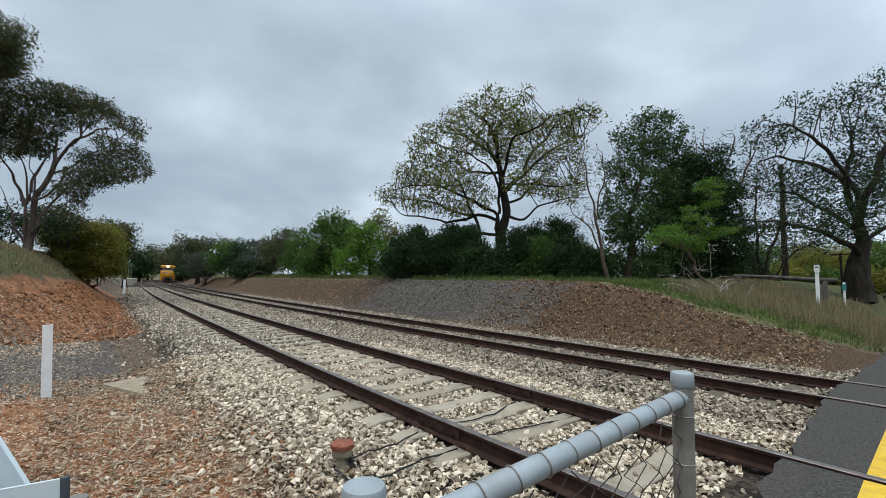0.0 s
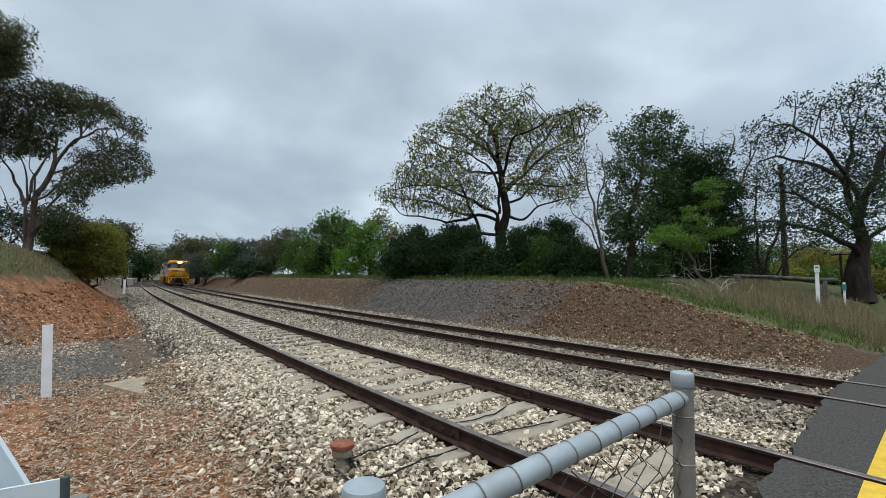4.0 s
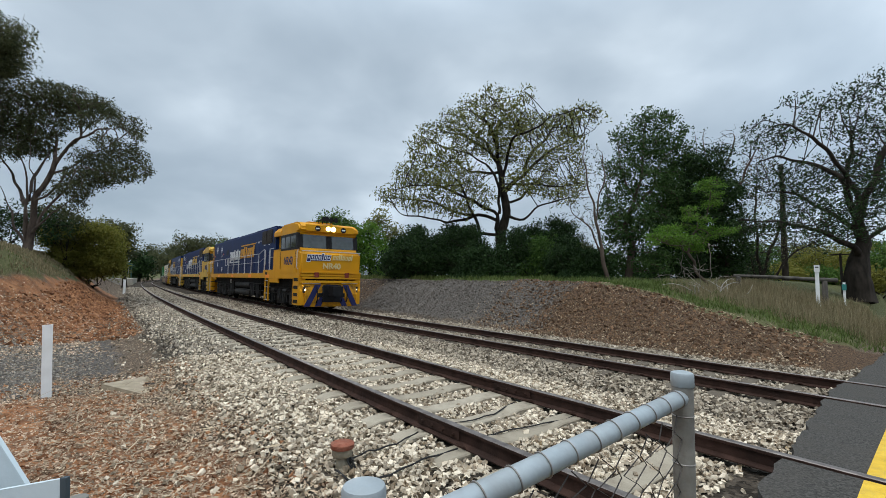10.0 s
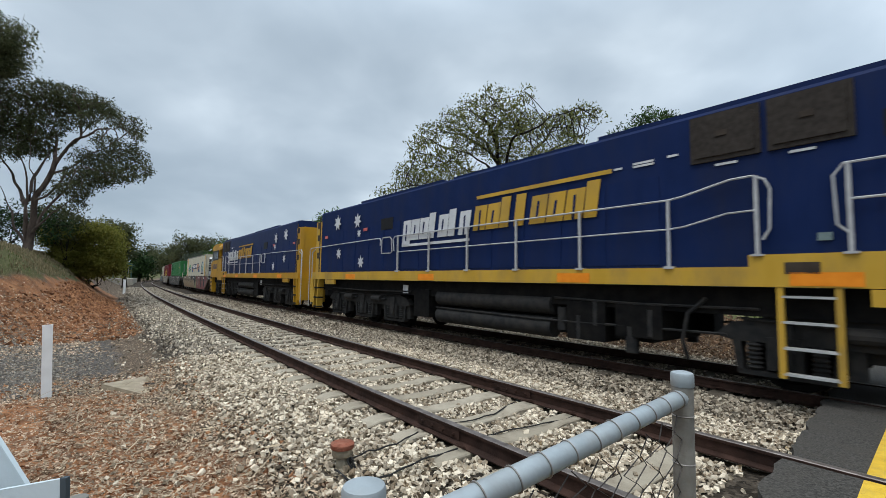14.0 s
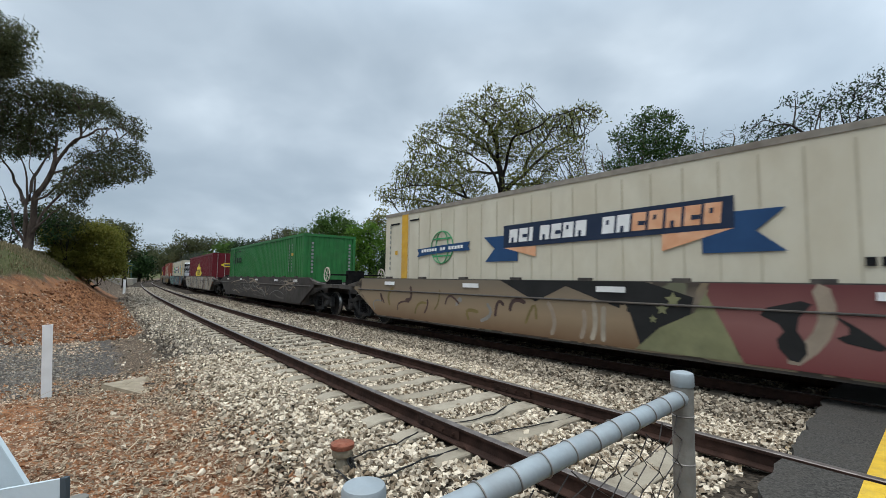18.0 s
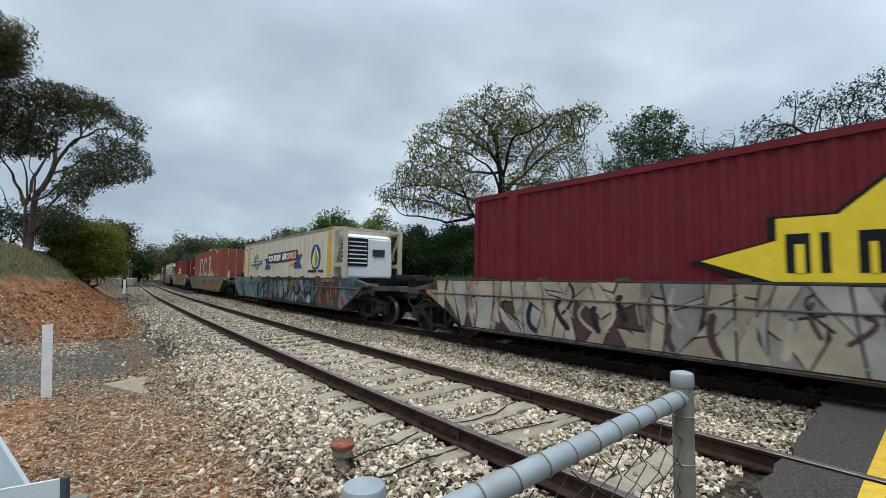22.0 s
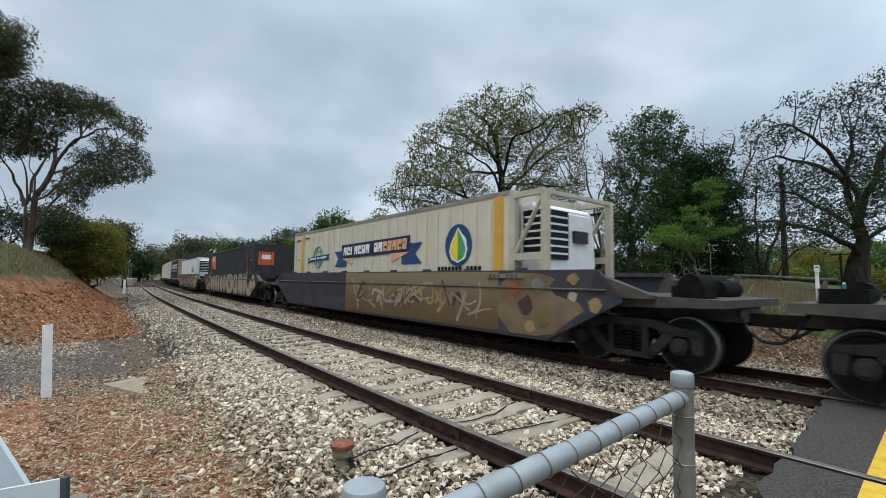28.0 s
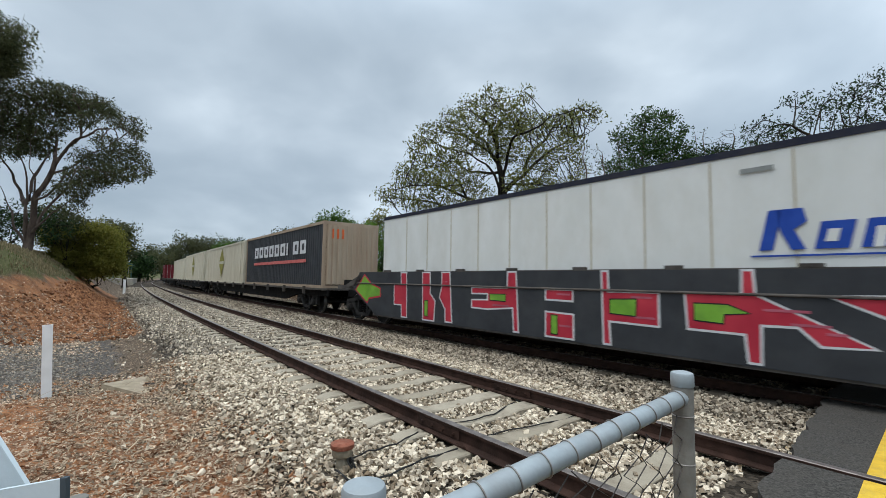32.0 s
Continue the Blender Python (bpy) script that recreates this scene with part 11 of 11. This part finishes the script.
def spray_all(W):
    camouflage_wagon(W[0])
    swirl_wagon(W[1])
    shards(W[2], 3, 64, [G["beige"], G["white"], G["beige"], G["warm"], G["grey"], G["warm"], G["beige"], G["warm"], G["beige"], G["white"], G["beige"], G["brown"]], G["black"], gap=0.028, lean=0.85, v=(0.36, 1.47))
    rng = random.Random(23)
    for i in range(120):
        # loose calligraphic strokes, thick and thin, one across another
        u, z, hook = -7.5 + i * 0.127, rng.uniform(0.42, 0.9), rng.uniform(-0.45, 0.45)
        sweep(W[2], [(u, z), (u + hook, z + rng.uniform(0.1, 0.4)), (u + hook * 0.4, min(1.43, z + rng.uniform(0.3, 0.6)))],
              rng.choice((0.012, 0.018, 0.03, 0.055)), rng.choice((G["black"], G["black"], G["brown"], G["white"], G["beige"], G["grey"])), 5 + i % 5)
    shards(W[3], 4, 15, [G["sage"], G["mint"], G["mint"], G["mint"], G["black"], G["teal"]], G["sage"], u=(-8.6, -2.6), gap=0.006, lean=0.6, v=(0.36, 1.47))
    for i in range(16):
        u = -7.2 + i * 0.29
        sweep(W[3], [(u, rng.uniform(0.45, 0.8)), (u + rng.uniform(-0.4, 0.4), rng.uniform(0.6, 1.2)), (u + rng.uniform(0.0, 0.6), rng.uniform(0.9, 1.4))], rng.choice((0.03, 0.06, 0.09)), rng.choice((G["black"], G["black"], G["teal"], G["mint"])), 6 + i % 4)
    shards(W[3], 14, 15, [G["blue"], G["teal"], G["grey"], G["rust"], G["teal"], G["blue"], G["white"], G["brown"]], G["black"], u=(-2.6, 5.0), gap=0.018, lean=0.7, v=(0.36, 1.47), curve=1.0)
    shards(W[3], 24, 6, [G["rust"], G["maroon"], G["brown"], G["rust"], G["teal"]], G["brown"], u=(5.0, 7.2), gap=0.02, v=(0.36, 1.47), curve=1.0)
    for i in range(26):
        u = -2.4 + i * 0.36
        sweep(W[3], [(u, rng.uniform(0.45, 0.9)), (u + rng.uniform(-0.4, 0.4), rng.uniform(0.5, 1.3)), (u + rng.uniform(-0.2, 0.6), rng.uniform(0.9, 1.42))], rng.choice((0.012, 0.02, 0.05)), rng.choice((G["white"], G["rust"], G["black"], G["blue"], G["maroon"])), 6 + i % 4)
    ochre_wagon(W[4])
    shards(W[5], 6, 20, [G["tan"], G["tan"], G["ochre"], G["rust"], G["tan"], G["brown"]], G["brown"], v=(0.36, 1.66), u=(-6.0, 7.4), gap=0.03, lean=0.6, curve=1.0)
    for i in range(22):
        u = -5.8 + i * 0.58
        sweep(W[5], [(u, rng.uniform(0.45, 0.9)), (u + rng.uniform(-0.4, 0.4), rng.uniform(0.6, 1.4)), (u + rng.uniform(-0.2, 0.6), rng.uniform(0.9, 1.55))], rng.choice((0.015, 0.03, 0.06)), rng.choice((G["beige"], G["brown"], G["ochre"], G["teal"])), 6 + i % 4)
    olive_wagon(W[6])
    bubble_wagon(W[7])


WAGONS = []
WAGON_MID = [-4.5 - PITCH * i for i in range(9)]
for (label, paint, top), mid in zip(graffiti_set(), WAGON_MID):
    WAGONS.append(well_wagon(label, paint, top, hand_brake=len(WAGONS) in (0, 1, 4), markers=len(WAGONS) in (0, 1)))
    roll(WAGONS[-1], mid)
for mid, label in ((WAGON_MID[0], "cream refrigerated container with ribbon banner and teal leaf emblem"), (WAGON_MID[3], "cream refrigerated container with ribbon banner and leaf emblem"), (WAGON_MID[6], "cream refrigerated container with amber posts and leaf emblem")):
    roll(reefer(label, M["cream_box"], True, M["unit_white"], art_ribbon), mid)
green = container("shipping_container", "bright green corrugated steel container with black logo", M["green_box"], height=3.11, doors="")
art_two_shapes(green, 1.252)
roll(green, WAGON_MID[1])
for mid in (WAGON_MID[2], WAGON_MID[5]):
    red = container("shipping_container", "dark red corrugated container with yellow diamond emblem", M["red_box"], height=3.11)
    art_diamond(red, 1.252)
    roll(red, mid)
fcl = container("shipping_container", "faded rust-red corrugated container with white letter shapes", M["rust_box"], z0=0.56, height=3.1)
art_serif(fcl, 1.252)
roll(fcl, WAGON_MID[4])
scf = container("shipping_container", "charcoal corrugated container with orange panels", M["dark_box"], length=15.2, height=3.11, rods=M["dark_box"])
art_orange(scf, 1.252)
roll(scf, WAGON_MID[7] - 0.2)
roll(reefer("white refrigerated container with blue word shapes", M["white_box"], False, M["unit_white"], art_blue_word), WAGON_MID[8])


# ---------- flat wagons behind ----------
def flat_wagon(label, half=12.6):
    W = thing("flat_wagon", label, "freight wagon", "flat wagons of the train")
    part("deck", boxes((-half, half, -1.3, 1.3, 0.98, 1.06), bevel=0.01), M["wagon"], W)
    for s in (-1, 1):
        bm = bmesh.new()
        prism(bm, [(-half, 0.75), (-half + 3.5, 0.72), (-half + 5.0, 0.45), (half - 5.0, 0.45), (half - 3.5, 0.72), (half, 0.75), (half, 1.02), (-half, 1.02)], "y", *sorted((s * 1.0, s * 1.12)))
        part("side_beam", bm, M["under"], W)
        for i in range(9):
            part("lashing_post", boxes((-half + 1.5 + i * 2.7, -half + 1.6 + i * 2.7, *sorted((s * 1.25, s * 1.36)), 0.8, 1.12)), M["wagon"], W)
    for e in (-1, 1):
        b = part("bogie", BOGIE_ME, None, W, "dark grey two-axle bogie")
        b.location = (e * (half - 2.3), 0, 0)
        for x in (-0.17, 0.0, 0.17):
            for q in (-1.0, 1.0):
                part("coil_spring", SPRING_ME, None, b).location = (x, q, 0)
        for a in (-0.875, 0.875):
            wheelset(W, e * (half - 2.3) + a, 0.46, WHEEL_ME)
        part("coupler", boxes((*sorted((e * (half - 0.1), e * (half + 0.55))), -0.15, 0.15, 0.72, 1.0), bevel=0.03), M["black"], W)
    return W


def art_north(C, y):
    for s in (-1, 1):
        for i in range(9):
            u = -4.1 + i * 0.94
            decal("letter_bar", [quad(u, u + (0.2 if i == 6 else 0.72), 1.55 + 1.0, 3.15)], M["white_letter"], C, s, y)
            if i != 6:
                decal("letter_notch", [quad(u + 0.25, u + 0.5, 2.7, 3.0)], M["dark_box"], C, s, y + 0.005)
        decal("red_rule", [quad(-4.2, 4.2, 2.15, 2.3)], M["red_sign"], C, s, y)
    part("front_plate", boxes((6.12, 6.13, -0.9, -0.3, 3.1, 3.5)), M["orange_panel"], C)


def art_leaf_mark(C, y):
    for s in (-1, 1):
        decal("round_mark", [disc_pts(0, 2.55, 0.85, 24, 0.75)], M["olive_mark"], C, s, y)
        decal("mark_points", [[(-0.5, 3.1), (0.5, 3.1), (0, 3.62)], [(-0.5, 2.0), (0.5, 2.0), (0, 1.45)]], M["olive_mark"], C, s, y)
        decal("mark_band", [quad(-1.0, 1.0, 2.45, 2.65)], M["cream_letter"], C, s, y + 0.005)


M["olive_mark"] = mat("olive_mark", (0.20, 0.18, 0.03), (0.28, 0.25, 0.05), 4, 0.6, bump=0.0)
M["rust_cream"] = mat("rust_streaked_cream", (0.30, 0.23, 0.16), (0.40, 0.33, 0.25), 3, 0.6, bump=0.05, dirt=(0.20, 0.09, 0.04), dirt_amount=0.8, stretch=(1, 1, 0.2))
roll(flat_wagon("black flat wagon carrying a charcoal curtain-sided container"), -202.1, 10.3)
north = container("shipping_container", "charcoal container with white letter shapes and a rust-streaked end", M["dark_box"], length=12.19, z0=1.06, height=2.75, frame_paint=M["rust_cream"], doors="")
part("end_wall", boxes((6.08, 6.115, -1.12, 1.12, 1.2, 3.7)), M["rust_cream"], north, "cream end wall streaked with rust")
for k in range(10):
    part("end_rib", made(prism, [(-1.08 + k * 0.225, 0), (-1.04 + k * 0.225, 0.03), (-0.94 + k * 0.225, 0.03), (-0.90 + k * 0.225, 0)], "z", 1.24, 3.66), M["rust_cream"], north).matrix_basis = Matrix.Translation((6.114, 0, 0)) @ Matrix(((0, 1, 0, 0), (1, 0, 0, 0), (0, 0, 1, 0), (0, 0, 0, 1)))
art_north(north, 1.252)
roll(north, -195.85)
for mid in (-209.7, -225.3):
    c = container("shipping_container", "cream container with an olive round mark", M["cream_box"], z0=1.06, height=2.75, doors="", length=14.2)
    art_leaf_mark(c, 1.252)
    roll(c, mid)
roll(flat_wagon("black flat wagon carrying cream containers", 13.4), -230.0, 11.1)
roll(container("shipping_container", "plain cream container with a pale stripe", M["cream_box"], z0=1.06, height=2.6, doors="", length=14.2), -240.8)
roll(flat_wagon("empty black flat wagon", 10.0), -256.0, 7.7)
roll(flat_wagon("empty black flat wagon", 10.0), -277.5, 7.7)
roll(container("shipping_container", "dark red corrugated container", M["red_box"], z0=1.06, height=2.6, length=12.19), -277.5)


def angular_graffiti(W):
    """Angular red forms with white outlines and green cores on a charcoal side, a green and orange end."""
    white, red, green = M["white_letter"], M["graf_red"], M["graf_green"]
    forms = [[(-6.02, 1.64), (-5.76, 1.64), (-5.72, 0.40), (-5.96, 0.40), (-5.98, 0.74), (-6.36, 0.74), (-6.38, 1.30), (-6.0, 1.30)], [(-4.96, 1.64), (-4.65, 1.64), (-4.63, 1.09), (-4.42, 0.9), (-4.46, 0.40), (-4.92, 0.40)],
             [(-4.12, 1.64), (-3.83, 1.64), (-3.73, 0.42), (-3.96, 0.42), (-3.97, 0.73), (-4.2, 1.01), (-4.11, 1.3)], [(-1.83, 1.64), (-1.62, 1.64), (-1.55, 0.40), (-1.65, 0.40), (-1.68, 0.90), (-2.47, 0.83), (-2.97, 0.84), (-2.97, 0.99), (-2.44, 1.01), (-2.44, 1.18), (-2.97, 1.17), (-2.97, 1.28), (-1.84, 1.29)],
             [(-0.81, 1.29), (-0.21, 1.29), (-0.21, 1.11), (-0.81, 1.12)], [(-0.81, 0.85), (-0.20, 0.83), (-0.20, 0.40), (-0.81, 0.40)], [(0.42, 1.64), (0.51, 1.64), (0.52, 1.28), (1.39, 1.29), (1.39, 0.78), (0.53, 0.80), (0.55, 0.40), (0.45, 0.40)],
             [(1.82, 1.30), (2.57, 1.30), (2.58, 1.64), (2.68, 1.64), (2.70, 1.31), (3.86, 0.73), (3.40, 0.71), (3.18, 0.93), (2.76, 0.92), (2.75, 0.40), (2.63, 0.40), (2.60, 0.78), (1.85, 0.79)],
             [(3.5, 1.32), (4.5, 1.34), (4.5, 1.12), (4.0, 1.10)], [(4.30, 0.92), (4.55, 0.92), (5.05, 0.44), (4.75, 0.40)], [(4.75, 1.62), (5.0, 1.62), (5.5, 0.9), (5.9, 1.62), (6.15, 1.62), (6.1, 0.42), (5.85, 0.42), (5.82, 1.1), (5.5, 0.62), (5.15, 1.1), (5.1, 0.42), (4.9, 0.60)]]
    for q in forms:
        spray(W, q, red, 0, white, 0.035, "stroke")
    pink = tone("spray_pink", (0.40, 0.10, 0.14), 0.3)
    for u, v, w in ((-2.3, 0.9, 0.5), (0.95, 1.2, 0.35), (1.0, 0.87, 0.35), (2.8, 1.1, 0.5), (3.1, 0.93, 0.4), (-0.5, 0.6, 0.25), (-0.55, 1.2, 0.3), (3.45, 0.84, 0.2), (-4.0, 1.4, 0.1), (5.2, 1.3, 0.1), (5.9, 1.2, 0.1)):
        spray(W, quad(u, u + w, v, v + 0.035), pink, 3)
    for q in ([(-2.37, 1.15), (-1.91, 1.16), (-1.91, 1.02), (-2.37, 1.03)], [(0.57, 1.16), (1.03, 1.18), (1.02, 0.91), (0.57, 0.93)], [(1.94, 1.16), (2.38, 1.16), (2.63, 1.06), (2.33, 1.03), (2.31, 0.9), (1.94, 0.92)], quad(-0.68, -0.55, 0.45, 0.8), quad(-4.85, -4.72, 0.5, 0.9)):
        spray(W, q, green, 4, G["black"], 0.02)
    spray(W, [(-8.75, 1.1), (-8.2, 1.56), (-7.76, 1.29), (-7.21, 1.15), (-7.2, 0.95), (-7.9, 0.86), (-8.0, 0.72)], green, 0, red, 0.05, "green_end")
    spray(W, [(6.45, 0.42), (7.5, 0.42), (8.1, 0.82), (7.95, 1.05), (7.5, 1.56), (6.75, 1.56), (6.55, 1.0)], green, 0, G["black"], 0.03, "green_end")
    spray(W, [(7.62, 1.56), (8.05, 1.08), (8.45, 0.92), (8.85, 1.14), (8.5, 1.62)], M["graf_orange"], 3, G["black"], 0.03, "orange_end")
    for q in ([(6.6, 1.3), (7.2, 1.1), (7.5, 0.6)], [(6.7, 0.6), (7.1, 0.9), (7.6, 0.9)], [(7.0, 1.45), (7.3, 1.2), (7.2, 0.9)]):
        sweep(W, q, 0.03, G["black"], 5)
    for k in range(5):
        decal("tag_bar", [quad(7.75 + k * 0.15, 7.75 + k * 0.15 + 0.09, 1.36 + 0.03 * (k % 2), 1.52)], white, W, -1, 1.409)


M["graf_red"] = mat("graffiti_red", (0.35, 0.02, 0.04), (0.48, 0.04, 0.06), 2, 0.5, bump=0.02)
M["graf_green"] = mat("graffiti_green", (0.13, 0.30, 0.03), (0.20, 0.42, 0.05), 2, 0.5, bump=0.02, dirt=(0.05, 0.12, 0.03))
M["graf_orange"] = mat("graffiti_orange", (0.34, 0.08, 0.02), (0.48, 0.13, 0.03), 1.5, 0.5, bump=0.02, dirt=(0.12, 0.04, 0.02))
angular_graffiti(WAGONS[8])
spray_all(WAGONS)

# ---------- motion ----------
def run_at(t):
    """Distance that the train has run since 18 s: a slowly gathering pace."""
    return 11.667 * (t - 18) + 0.0995 * (t - 18) ** 2 / 2


def vehicle_pose(mid, half, flip, t):
    s = mid + run_at(t)
    a, b = on_line(s + half), on_line(s - half)
    d = (a - b) * flip
    c = (a + b) / 2
    return pose(c.x, c.y, c.z, 0, -math.degrees(math.atan2(d.z, math.hypot(d.x, d.y))), math.degrees(math.atan2(d.y, d.x)))


def motions():
    times = [i * 0.5 for i in range(65)]
    for ob, mid, half, flip in TRAIN:
        walk(ob, [(t, vehicle_pose(mid, half, flip, t)) for t in times])
    turns = {}
    for w in WHEELS:
        radius = 0.52 if w.data is LOCO_WHEEL_ME else 0.46
        back = w.parent is TRAIN[2][0]
        key = (radius, back)
        if key not in turns:
            # one key a frame keeps each step under 90 degrees
            rows = [(i / FPS, Matrix.Rotation((run_at(i / FPS) - run_at(0)) / radius * (-1 if back else 1), 4, "Y")) for i in range(32 * FPS + 1)]
            walk(w, rows)
            turns[key] = (w.animation_data.action, w.animation_data.action_slot)
        else:
            w.rotation_mode = "QUATERNION"
            keys = w.animation_data_create()
            keys.action, keys.action_slot = turns[key]


motions()
